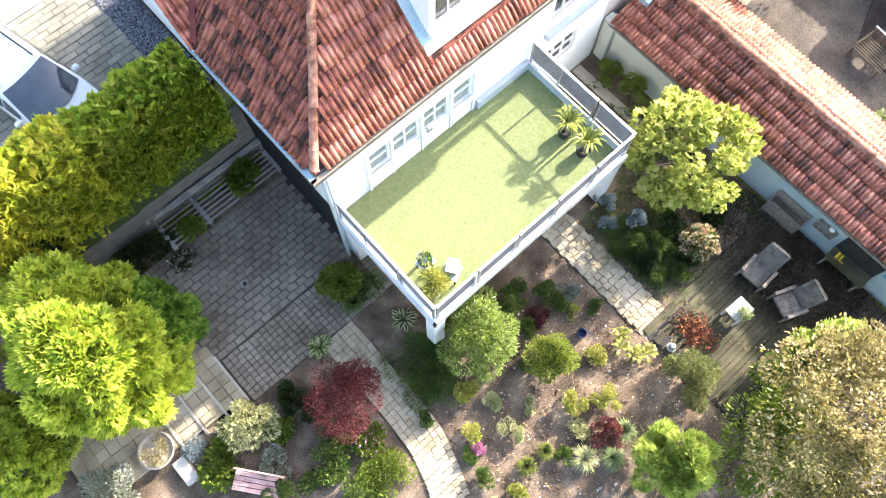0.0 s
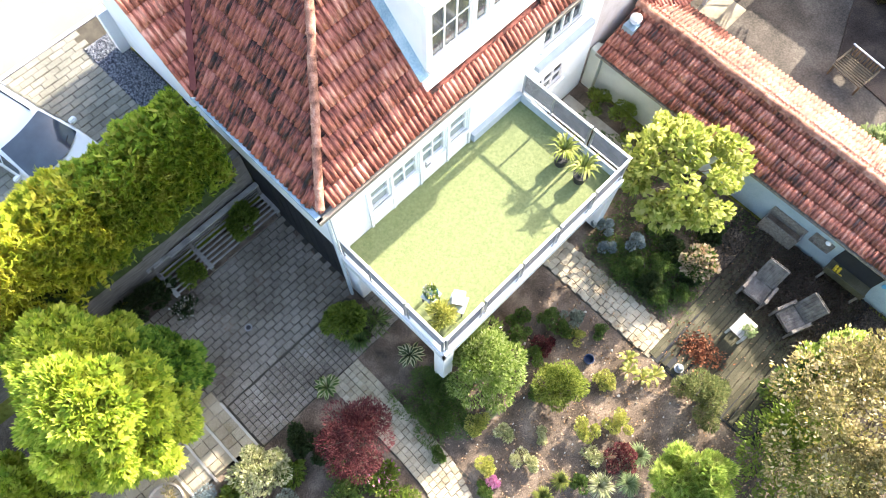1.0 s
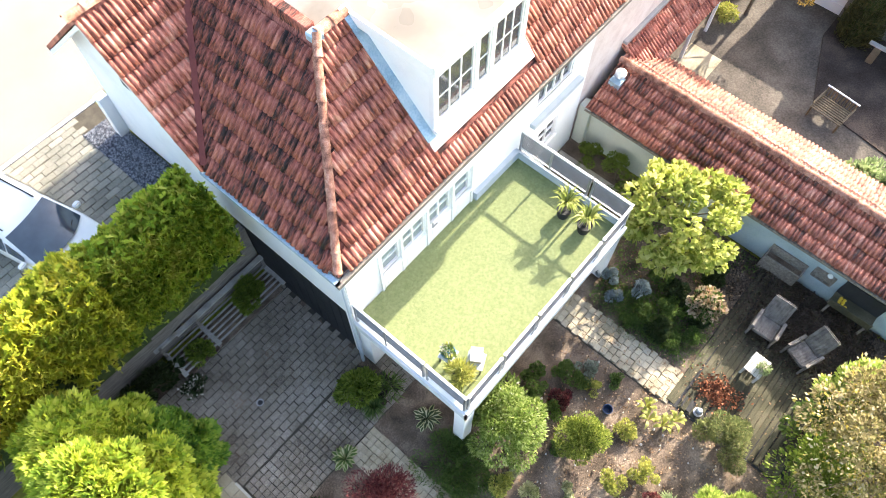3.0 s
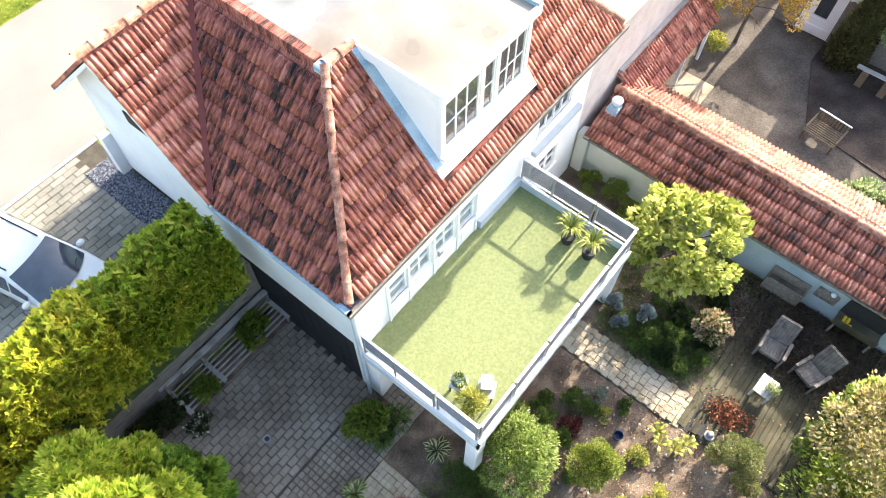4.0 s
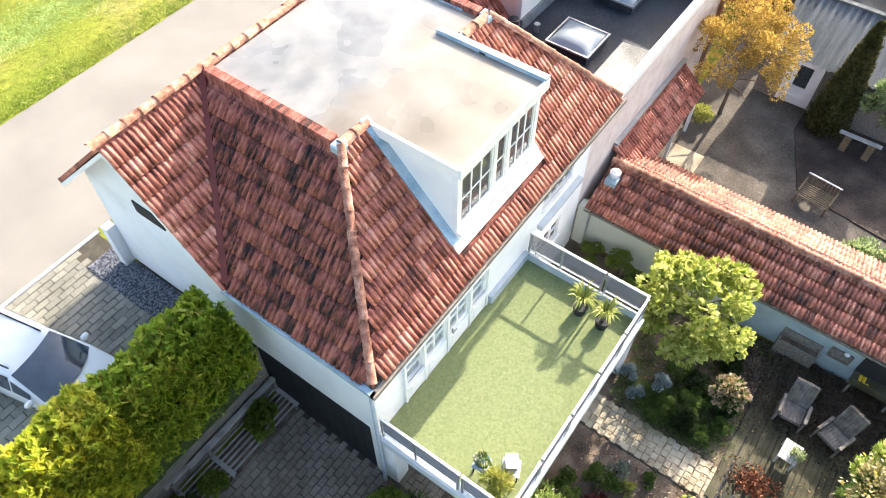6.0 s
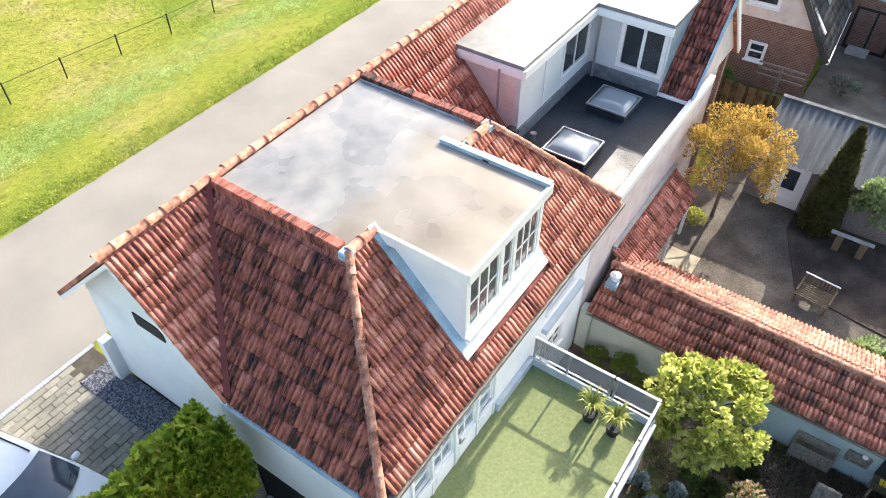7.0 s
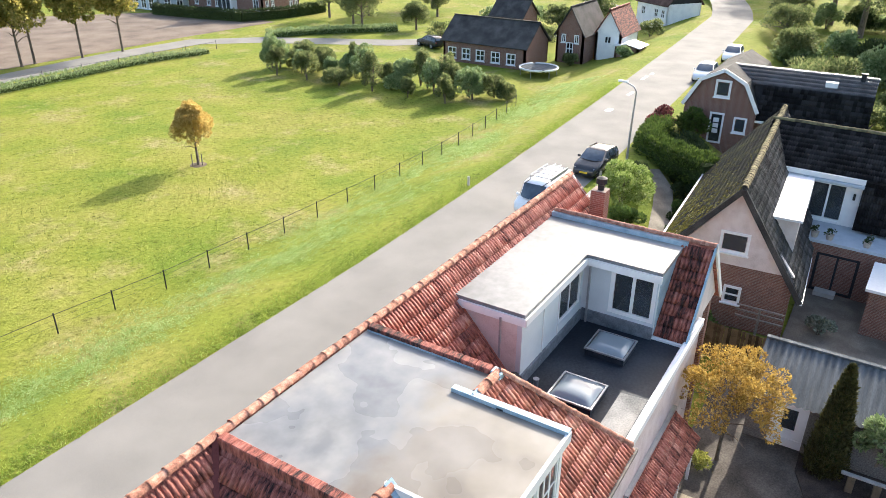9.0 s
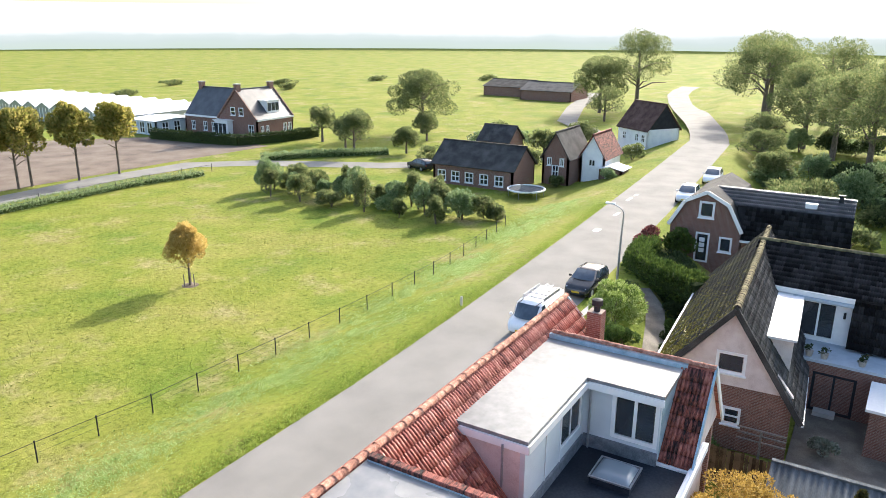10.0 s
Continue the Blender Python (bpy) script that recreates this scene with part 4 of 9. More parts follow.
part("upstand", boxes((DX1 - 0.06, DX1 + 0.1, DY - 0.1, TY + 0.5, 8.95, 9.26)), M_ZINC, dormer)
part("spout", boxes((DX1 - 0.07, DX1 - 0.04, 1.85, 2.0, 9.13, 9.2)), M_BLACK, dormer)
sl = (TZ - EZ) / TY
part("flashing", slab([(DX0 - 0.22, DY - 0.05, EZ + sl * (DY - 0.05) + 0.155), (DX0 + 0.01, DY - 0.05, EZ + sl * (DY - 0.05) + 0.155), (DX0 + 0.01, TY, TZ + 0.155), (DX0 - 0.22, TY, TZ + 0.155)], 0.03), M_ZINC, dormer, "blue-grey lead flashing")
part("flashing", slab([(DX1 - 0.01, DY - 0.05, EZ + sl * (DY - 0.05) + 0.155), (DX1 + 0.2, DY - 0.05, EZ + sl * (DY - 0.05) + 0.155), (DX1 + 0.2, TY, TZ + 0.155), (DX1 - 0.01, TY, TZ + 0.155)], 0.03), M_ZINC, dormer)
part("apron", slab([(DX0 - 0.2, 0.3, EZ + sl * 0.3 + 0.13), (DX1 + 0.2, 0.3, EZ + sl * 0.3 + 0.13), (DX1 + 0.2, DY + 0.02, EZ + sl * DY + 0.15), (DX0 - 0.2, DY + 0.02, EZ + sl * DY + 0.15)], 0.03), M_SILVER, dormer, "pale lead apron under the dormer windows")

# roof terrace
TT = 2.75
terrace = thing("roof_terrace", (0.4, -3, 0), "roof terrace with artificial turf on white supports", "terrace")
part("deck", boxes((0.36, 6.72, -3.02, 0.49, 2.46, 2.72)), M_FRAME, terrace)
part("turf", boxes((0.56, 6.62, -2.86, 0.485, 2.72, TT)), M_TURF, terrace, "sunlit green artificial turf")
part("fascia", boxes((0.3, 0.36, -3.08, 0.44, 2.5, 2.8)), M_PANEL, terrace, "white fascia board greyed in colour for shade")
part("fascia", boxes((0.3, 6.74, -3.08, -3.02, 2.5, 2.8)), M_PANEL, terrace, "white fascia board greyed in colour for shade")
part("upstand", boxes((6.62, 6.69, -3.02, 0.49, 2.72, 3.02)), M_BLUEGREY, terrace, "blue-grey painted upstand")
part("upstand", boxes((0.36, 6.62, -3.02, -2.86, 2.72, 2.84)), M_FRAME, terrace)
part("upstand", boxes((0.36, 0.56, -2.86, 0.44, 2.72, 2.84)), M_FRAME, terrace)
part("plinth", boxes((4.86, 6.62, 0.36, 0.5, TT, 3.06)), M_BLUEGREY, terrace)
part("column", bevelled(boxes((0.34, 0.7, -3.04, -2.7, 0, 2.46)), 0.02), M_WHITE, terrace, "white corner column")
part("column", bevelled(boxes((6.5, 6.84, -3.02, -2.68, 0, 2.46)), 0.02), M_WHITE, terrace)
part("column", bevelled(boxes((0.4, 0.85, 0.1, 0.49, 0, 2.46)), 0.02), M_WHITE, terrace)
part("end_wall", boxes((6.66, 6.86, -0.6, 0.49, 0, 2.46)), M_WHITE, terrace)


def rail(name, a, b, posts):
    """Balustrade from a to b (plan), its posts at the given fractions, with flat slats."""
    ob = thing(name, (a[0], a[1], TT), "grey metal balustrade panel on the terrace edge", "balustrade", "terrace balustrades")
    A, B = Vector((*a, 0)), Vector((*b, 0))
    for f in posts:
        p = A.lerp(B, f)
        part("post", bevelled(boxes((p.x - 0.03, p.x + 0.03, p.y - 0.03, p.y + 0.03, 2.7, 3.8)), 0.006), M_METAL, ob)
        part("post_cap", bevelled(boxes((p.x - 0.04, p.x + 0.04, p.y - 0.04, p.y + 0.04, 3.8, 3.825)), 0.006), M_SILVER, ob)
    part("handrail", beam((*a, 3.8), (*b, 3.8), 0.06, 0.04), M_SILVER, ob)
    part("bottom_rail", beam((*a, 3.1), (*b, 3.1), 0.045, 0.04), M_SILVER, ob)
    for i in range(13):
        part("slat", beam((*a, 3.12 + i * 0.052), (*b, 3.12 + i * 0.052), 0.024, 0.004, (-0.46, 0, 0.89)), M_SLAT, ob)
    return ob


rail("balustrade", (6.73, 0.4), (6.73, -1.75), (0.0, 0.45, 1.0))
rail("balustrade", (6.73, -1.87), (6.73, -2.96), (0.0, 1.0))
rail("balustrade", (0.4, 0.36), (0.4, -1.72), (0.0, 0.45, 1.0))
rail("balustrade", (0.4, -1.84), (0.4, -2.94), (0.0, 1.0))
for i in range(5):
    rail("balustrade", (0.44 + i * 1.26, -2.98), (1.62 + i * 1.26, -2.98), (0.03, 0.97))

# ---- second house, with the roof yard ----
FZ, ZF = 6.25, 8.5
house2 = thing("second_house", (9.9, 0.1, 0), "attached house with red tiles and a black roof yard", "house")
part("wall", boxes((9.86, 19.6, 0.55, 0.8, 0, 6.1)), M_PINK, house2, "weathered pinkish garden wall")
part("wall", boxes((19.4, 19.7, 0.4, 8.77, 0, 6.3)), M_BRICK, house2)
roof_main = roof_plate("roof", [(TX1, RY, TZ), (EX1, 3.83, EZ), (20.0, 3.83, EZ), (20.0, RY, TZ)], house2, M_TILE, label="long red pantile slope")
part("roof_yard", boxes((9.86, 15.6, 0.3, 4.3, 6.1, FZ)), M_EPDM, house2, "black rubber roof deck")
part("coping", bevelled(boxes((9.75, 17.0, 0.06, 0.26, 6.14, 6.4)), 0.015), M_FRAME, house2, "white coping along the roof edge")
# flat dormer
ops = [(2.58, 4.22, 6.92, 8.2)]
bm, M2 = wall_bm((10.75, 3.6), (15.1, 3.6), FZ + 0.15, ZF - 0.1, 0.15, ops)
d2 = part("dormer", bm, M_PANEL, house2, "white L-shaped flat-roofed dormer with glazed doors")
window(d2, M2, *ops[0], 2, 1, depth=0.06, sill=False)
for x in (12.12, 13.2):
    part("panel_joint", boxes((x, x + 0.03, 3.57, 3.6, 6.62, 8.36)), M_SILVER, d2)
ops = [(0.9, 2.36, 6.78, 8.32)]
bm, M3 = wall_bm((15.1, 3.6), (15.1, 1.2), FZ + 0.15, ZF - 0.1, 0.15, ops)
part("front", bm, M_PANEL, d2)
window(d2, M3, *ops[0], 2, 1, depth=0.06, bar=0.1, name="french_door", sill=False)
part("cheek", slab([(10.75, 3.75, FZ), (10.75, 3.75, ZF - 0.1), (10.75, 5.75, ZF - 0.1), (10.75, 3.83, FZ)], 0, (0.15, 0, 0)), M_PINK, d2, "pinkish rendered dormer cheek")
part("cheek", slab([(15.25, 1.19, FZ), (15.25, 1.19, ZF - 0.1), (17.2, 1.19, ZF - 0.1)], 0, (0, 0.12, 0)), M_ZINC, d2)
part("flat_roof", slab([(10.68, 3.5, ZF), (15.0, 3.5, ZF), (15.0, 1.12, ZF), (17.3, 1.12, ZF), (17.3, 5.7, ZF), (10.68, 5.7, ZF)], 0.14), M_FLAT2, d2, "pale grey felt roof with dried puddle marks")
part("edge", boxes((10.64, 15.04, 3.44, 3.5, ZF - 0.2, ZF + 0.03)), M_FRAME, d2)
part("edge", boxes((14.94, 15.0, 1.1, 3.5, ZF - 0.2, ZF + 0.03)), M_FRAME, d2)
part("edge", boxes((10.62, 10.68, 3.44, 5.75, ZF - 0.2, ZF + 0.03)), M_FRAME, d2)
part("skirting", boxes((10.75, 15.08, 3.53, 3.6, FZ, FZ + 0.36)), M_SKIRT, d2, "dull grey lead skirting")
part("skirting", boxes((15.03, 15.1, 1.2, 3.53, FZ, FZ + 0.42)), M_SKIRT, d2)
part("downpipe", rod_bm(bmesh.new(), (15.0, 3.35, FZ), (15.0, 3.35, ZF - 0.15), 0.04), M_METAL, d2)
part("downpipe", rod_bm(bmesh.new(), (10.6, 4.2, 7.1), (10.6, 4.2, 8.4), 0.035), M_METAL, d2)
part("stovepipe", lathe_bm([(0.1, 0), (0.1, 0.5), (0.15, 0.5), (0.15, 0.68), (0.02, 0.72)], (10.3, 3.55, FZ), 12), M_BLACK, d2, "black stove flue with a cowl")
part("upstand", boxes((17.16, 17.3, 1.0, 5.7, ZF - 0.05, ZF + 0.3)), M_ZINC, d2, "blue-grey lead upstand")
# cross wing
roof_strip = roof_plate("roof", [(15.25, 0.2, 6.3), (15.25, 1.2, 6.3 + 0.0), (17.35, 1.2, 8.8), (17.35, 0.2, 8.8)][::-1], house2, M_TILE_OLD_SHADE, label="narrow dark red tile slope")
roof_plate("roof", [(17.35, 0.2, 8.8), (17.35, RY - 0.3, 8.8), (19.9, RY - 0.3, 5.9), (19.9, 0.2, 5.9)][::-1], house2, M_TILE)
part("gable", slab([(15.4, 0.3, 6.1), (17.35, 0.3, 8.65), (19.7, 0.3, 6.1)], 0, (0, 0.2, 0)), M_PINK, house2)
part("wall", boxes((15.4, 19.6, 0.42, 3.9, 5.9, 6.2)), M_PINK, house2)
part("verge", beam((15.2, 0.16, 6.25), (17.35, 0.16, 8.82), 0.06, 0.2), M_ZINC, house2)
part("verge", beam((19.9, 0.16, 5.85), (17.35, 0.16, 8.82), 0.06, 0.2), M_FRAME, house2)
part("gutter", boxes((15.12, 15.25, 0.1, 1.25, 6.2, 6.33)), M_FRAME, house2)
part("verge", beam((20.02, RY, 9.1), (20.02, 3.9, 6.5), 0.06, 0.2), M_FRAME, house2)
chim = part("chimney", bevelled(boxes((19.3, 19.85, 4.6, 5.15, 7.0, 9.0)), 0.02), M_BRICK, house2, "red brick chimney with a black cowl")
part("cowl", lathe_bm([(0.12, 0), (0.12, 0.2), (0.2, 0.25), (0.2, 0.45), (0.05, 0.5)], (19.55, 4.85, 9.0), 12), M_BLACK, chim)


def skylight(x, y, w, d):
    ob = thing("skylight", (x, y, FZ), "square domed rooflight on a black upstand", "skylight", "rooflights")
    part("kerb", boxes((x - w / 2, x + w / 2, y - d / 2, y + d / 2, FZ, FZ + 0.22)), M_EPDM, ob)
    bm = boxes((x - w / 2 - 0.03, x + w / 2 + 0.03, y - d / 2 - 0.03, y - d / 2 + 0.02, FZ + 0.22, FZ + 0.27), (x - w / 2 - 0.03, x + w / 2 + 0.03, y + d / 2 - 0.02, y + d / 2 + 0.03, FZ + 0.22, FZ + 0.27),
               (x - w / 2 - 0.03, x - w / 2 + 0.02, y - d / 2 + 0.02, y + d / 2 - 0.02, FZ + 0.22, FZ + 0.27), (x + w / 2 - 0.02, x + w / 2 + 0.03, y - d / 2 + 0.02, y + d / 2 - 0.02, FZ + 0.22, FZ + 0.27))
    part("frame", bm, M_METAL, ob)
    V, F = [], []
    k = 14
    for j in range(k + 1):
        for i in range(k + 1):
            u, v = i / k * 2 - 1, j / k * 2 - 1
            V.append((x + u * (w / 2 - 0.04), y + v * (d / 2 - 0.04), FZ + 0.25 + 0.16 * ((1 - u ** 4) * (1 - v ** 4)) ** 0.7))
    for j in range(k):
        for i in range(k):
            F.append((j * (k + 1) + i, j * (k + 1) + i + 1, (j + 1) * (k + 1) + i + 1, (j + 1) * (k + 1) + i))
    me = fast_mesh("dome", V, F)
    me.polygons.foreach_set("use_smooth", np.ones(len(me.polygons), dtype=bool))
    mesh_ob("dome", me, M_DOME, ob, "milky acrylic dome")


skylight(11.15, 2.02, 1.2, 1.24)
skylight(13.78, 2.04, 1.15, 1.2)
# Sunlit part of the black roof, painted as a pale patch.
tagged(part("painted_roof_sun", slab([(9.9, 0.32, FZ + 0.006), (12.08, 0.32, FZ + 0.006), (12.0, 1.07, FZ + 0.006), (10.25, 1.06, FZ + 0.006)], 0.006), M_SUNPATCH), "pale patch painted as sunlight on the black roof", "stain")
part("pipe_vent", lathe_bm([(0.07, 0), (0.07, 0.2), (0.09, 0.2), (0.09, 0.26)], (11.0, 3.2, FZ), 12), M_METAL, house2)

# ---- low tiled outbuilding along the garden ----
OZ, ORX, ORZ = 1.72, 11.57, 2.42
low = thing("outbuilding", (10.15, -12, 0), "long low outbuilding with a red pantile roof", "outbuilding")
part("wall", boxes((10.15, 10.35, -4.4, 0.4, 0, OZ)), M_GREENWALL, low, "sage-white painted garden wall")
part("wall", boxes((10.15, 10.35, -14, -4.4, 0, OZ)), M_BLUEWALL, low, "grey-blue painted garden wall")
part("wall", boxes((12.75, 12.95, -14, 0.1, 0, 1.7)), M_BRICK, low)
part("pier", bevelled(boxes((9.95, 10.3, 0.1, 0.5, 0, 1.75)), 0.02), M_GREENWALL, low)
part("gable", slab([(10.2, 0.3, 1.6), (13.0, 0.3, 1.6), (11.57, 0.3, 2.34)], 0, (0, -0.15, 0)), M_WHITE, low)
roof_low = roof_plate("roof", [(10.02, 0.3, OZ), (10.02, -14, OZ), (ORX, -14, ORZ), (ORX, 0.3, ORZ)], low, M_TILE_LOW, 0.08, label="orange-red pantile slope facing the garden")
roof_low2 = roof_plate("roof", [(ORX, 0.3, ORZ), (ORX, -14, ORZ), (13.15, -14, OZ), (13.15, 0.3, OZ)], low, M_TILE_LOW, 0.08, label="sunlit pale pantile slope")
part("gutter", boxes((9.93, 10.03, -14, 0.3, OZ - 0.1, OZ - 0.02)), M_WOOD, low)
vent = part("roof_vent", lathe_bm([(0.1, 0), (0.1, 0.28), (0.17, 0.28), (0.17, 0.38), (0.03, 0.45)], (11.1, 0.0, 2.15), 16), M_SILVER, low, "round white roof vent")
part("flashing", boxes((10.8, 11.15, -0.18, 0.18, 2.1, 2.32)), M_ZINC, vent)
leanto = thing("lean_to", (12, -0.8, 0), "small tiled lean-to roof along the garden wall", "lean-to")
roof_lean = roof_plate("roof", [(11.9, 0.55, 2.65), (11.9, -0.5, 1.8), (16.9, -0.5, 1.8), (16.9, 0.55, 2.65)], leanto, M_TILE_LOW, 0.07)
for x in (13.4, 15.1, 16.7):
    part("post", boxes((x - 0.05, x + 0.05, -0.42, -0.32, 0, 1.8)), M_FRAME, leanto)
part("gutter", boxes((11.9, 16.9, 0.4, 0.54, 2.7, 2.8)), M_METAL, leanto)


# ---- neighbouring and far buildings ----
def simple_house(name, x0, x1, y0, y1, z0, eave, ridge, axis, wall_mat, roof_mat, label, over=0.3, windows=(), doors=()):
    """A gabled house. axis: the ridge's way. windows: (side, s, z, w, h) on side 'x0', 'y0', 'x1' or 'y1'."""
    ob = thing(name, ((x0 + x1) / 2, (y0 + y1) / 2, z0), label, "house")
    sides = {'x0': ((x0, y1), (x0, y0)), 'y0': ((x0, y0), (x1, y0)), 'x1': ((x1, y0), (x1, y1)), 'y1': ((x1, y1), (x0, y1))}
    for key, (a, b) in sides.items():
        ops = [(s - w / 2, s + w / 2, z0 + z, z0 + z + h) for sd, s, z, w, h in windows if sd == key and z0 + z + h < eave]
        bm, M = wall_bm(a, b, z0 - 0.6, eave, 0.25, ops)
        part("wall", bm, wall_mat, ob)
        for o in ops:
            window(ob, M, *o, 2, 2 if o[3] - o[2] > 1.2 else 1, bar=0.09)
    if axis == 'x':
        ym = (y0 + y1) / 2
        for x, d in ((x0, 0.25), (x1, -0.25)):
            part("gable", slab([(x, y0, eave), (x, y1, eave), (x, ym, ridge)], 0, (d, 0, 0)), wall_mat, ob)
        k = (ridge - eave) / (ym - y0)
        for ya, yb in ((y0 - over, ym), (ym, y1 + over)):
            za, zb = ridge - k * abs(ya - ym), ridge - k * abs(yb - ym)
            part("roof", slab([(x0 - over, ya, za + 0.1), (x1 + over, ya, za + 0.1), (x1 + over, yb, zb + 0.1), (x0 - over, yb, zb + 0.1)], 0.1), roof_mat, ob)
        part("ridge", beam((x0 - over, ym, ridge + 0.13), (x1 + over, ym, ridge + 0.13), 0.24, 0.1), roof_mat, ob)
    else:
        xm = (x0 + x1) / 2
        for y, d in ((y0, 0.25), (y1, -0.25)):
            part("gable", slab([(x0, y, eave), (x1, y, eave), (xm, y, ridge)], 0, (0, d, 0)), wall_mat, ob)
        k = (ridge - eave) / (xm - x0)
        for xa, xb in ((x0 - over, xm), (xm, x1 + over)):
            za, zb = ridge - k * abs(xa - xm), ridge - k * abs(xb - xm)
            part("roof", slab([(xa, y0 - over, za + 0.1), (xb, y0 - over, zb + 0.1), (xb, y1 + over, zb + 0.1), (xa, y1 + over, za + 0.1)], 0.1), roof_mat, ob)
        part("ridge", beam((xm, y0 - over, ridge + 0.13), (xm, y1 + over, ridge + 0.13), 0.24, 0.1), roof_mat, ob)
    return ob


# barn with the mossy roof
barn = thing("mossy_barn", (28, 1.2, 0), "old barn with mossy roof and pinkish gable", "barn")
BYL, BYR, BRY, BRZ, BX1 = 4.75, -2.0, 1.22, 7.05, 43.2
part("wall", boxes((28.0, 28.3, -1.55, 4.0, 0, 3.25)), M_BRICK, barn, "dark red brick gable base")
part("gable", slab([(27.97, -1.55, 3.25), (27.97, 4.05, 3.25), (27.97, BRY, 6.75)], 0, (0.25, 0, 0)), M_PINK, barn, "pinkish rendered gable")
part("wall", boxes((28.3, BX1 - 0.1, 3.75, 4.0, 0, 3.25)), M_BRICK, barn)
part("gable", slab([(BX1 - 0.35, -1.55, 3.0), (BX1 - 0.35, 4.05, 3.0), (BX1 - 0.35, BRY, 6.8)], 0, (0.25, 0, 0)), M_BRICK, barn)
part("wall", boxes((28.3, 36, -1.55, -1.3, 0, 2.6)), M_BRICK, barn)
roof_barn = roof_plate("roof", [(27.75, BRY, BRZ), (27.75, BYL, 2.95), (BX1, BYL, 2.95), (BX1, BRY, BRZ)], barn, M_MOSSROOF, 0.15, "mossy yellow-green tile slope")
roof_barn2 = roof_plate("roof", [(27.75, BRY, BRZ), (BX1, BRY, BRZ), (BX1, BYR, 2.3), (27.75, BYR, 2.3)], barn, M_DARKROOF, 0.15, "dark grey tile slope")
part("verge", beam((27.72, BRY, BRZ - 0.05), (27.72, BYL, 2.8), 0.1, 0.25), M_DARKROOF, barn)
part("verge", beam((27.72, BRY, BRZ - 0.05), (27.72, BYR, 2.15), 0.1, 0.25), M_DARKROOF, barn)
part("gutter", beam((27.7, BYL + 0.1, 2.92), (BX1, BYL + 0.1, 2.92), 0.16, 0.14), M_FRAME, barn, "white gutter")
part("gutter", beam((27.7, BYR - 0.06, 2.15), (33, BYR - 0.06, 2.15), 0.1, 0.1), M_FRAME, barn)
Mb = Matrix(((0, 1, 0, 27.9), (-1, 0, 0, 0), (0, 0, 1, 0), (0, 0, 0, 1)))
window(barn, Mb, -1.85, -0.55, 3.85, 4.9, 1, 1, depth=0.05, bar=0.09)
window(barn, Mb, -1.3, -0.5, 1.3, 2.2, 1, 2, depth=0.05, bar=0.09)
# dormer with white flat roof and balcony block
part("dormer", boxes((30.0, 37.6, -1.2, -0.15, 3.2, 5.2)), M_PINK, barn)
part("dormer_roof", boxes((29.7, 37.8, -1.34, 0.0, 5.2, 5.32)), M_SILVER, barn, "pale flat dormer roof")
rear = thing("rear_house", (38, -5, 0), "large dark-roofed house with a balcony and glazed doors", "house")
part("wall", boxes((36.8, 37.0, -12, 2.0, 0, 5.5)), M_WHITE, rear)
roof_rear = roof_plate("roof", [(36.3, -14, 5.6), (39.4, -14, 7.2), (39.4, 2.2, 7.2), (36.3, 2.2, 5.6)], rear, M_BLACKROOF, 0.15, "almost black tiled slope")
roof_plate("roof", [(39.4, -14, 7.2), (46.5, -14, 4.3), (46.5, 2.2, 4.3), (39.4, 2.2, 7.2)], rear, M_BLACKROOF, 0.15)
part("gable", slab([(37.0, 2.1, 5.6), (39.4, 2.1, 7.0), (46.5, 2.1, 4.15), (46.5, 2.1, 0), (37.0, 2.1, 0)], 0, (0, -0.3, 0)), M_BRICK, rear)
roof_steep = roof_plate("roof", [(35.9, -14, 3.0), (36.5, -14, 5.68), (36.5, -3.25, 5.68), (35.9, -3.25, 3.0)], rear, M_BLACKROOF, 0.12, "steep dark tiled face beside the balcony")
part("fascia", boxes((36.12, 36.3, -3.3, 0.9, 5.38, 5.62)), M_FRAME, rear, "white board over the balcony doors")
part("awning_case", bevelled(boxes((36.0, 36.2, -3.3, -0.4, 5.18, 5.36)), 0.03), M_BLUEGREY, rear, "blue-grey awning case over the doors")
part("wall_lamp", bevelled(boxes((36.36, 36.46, -3.0, -2.88, 4.4, 4.75)), 0.02), M_BLACK, rear)
part("lower_block", boxes((34.0, 36.8, -12, -1.4, 0, 2.7)), M_BRICK, rear, "dark red brick lower block")
part("balcony", boxes((33.9, 36.8, -12, -0.9, 2.7, 2.85)), M_BLUEGREY, rear, "grey balcony floor")
bm, Mr = wall_bm((36.55, -0.5), (36.55, -3.25), 2.85, 5.45, 0.1, [(0.3, 2.1, 2.95, 5.1)])
part("wall", bm, M_FRAME, rear)
window(rear, Mr, 0.3, 2.1, 2.95, 5.1, 2, 1, bar=0.1, name="french_door", sill=False)
bm, Mr2 = wall_bm((33.95, -1.5), (33.95, -6.5), 0, 2.7, 0.08, [(0.6, 2.6, 0.05, 2.2)])
part("wall", bm, M_BRICK, rear)
window(rear, Mr2, 0.6, 2.6, 0.05, 2.2, 2, 1, bar=0.1, name="french_door", frame_mat=M_BLACK, glass=M_GLASSD, sill=False)
part("flat_roof", boxes((30.4, 33.7, -9.5, -4.7, 2.35, 2.48)), M_SILVER, rear, "pale flat roof of a low annex")
part("annex_wall", boxes((30.6, 33.9, -9.3, -4.9, 0, 2.35)), M_BRICK, rear)
part("door_step", boxes((33.4, 33.95, -3.4, -2.4, 0, 0.25)), M_CONCRETE, rear)
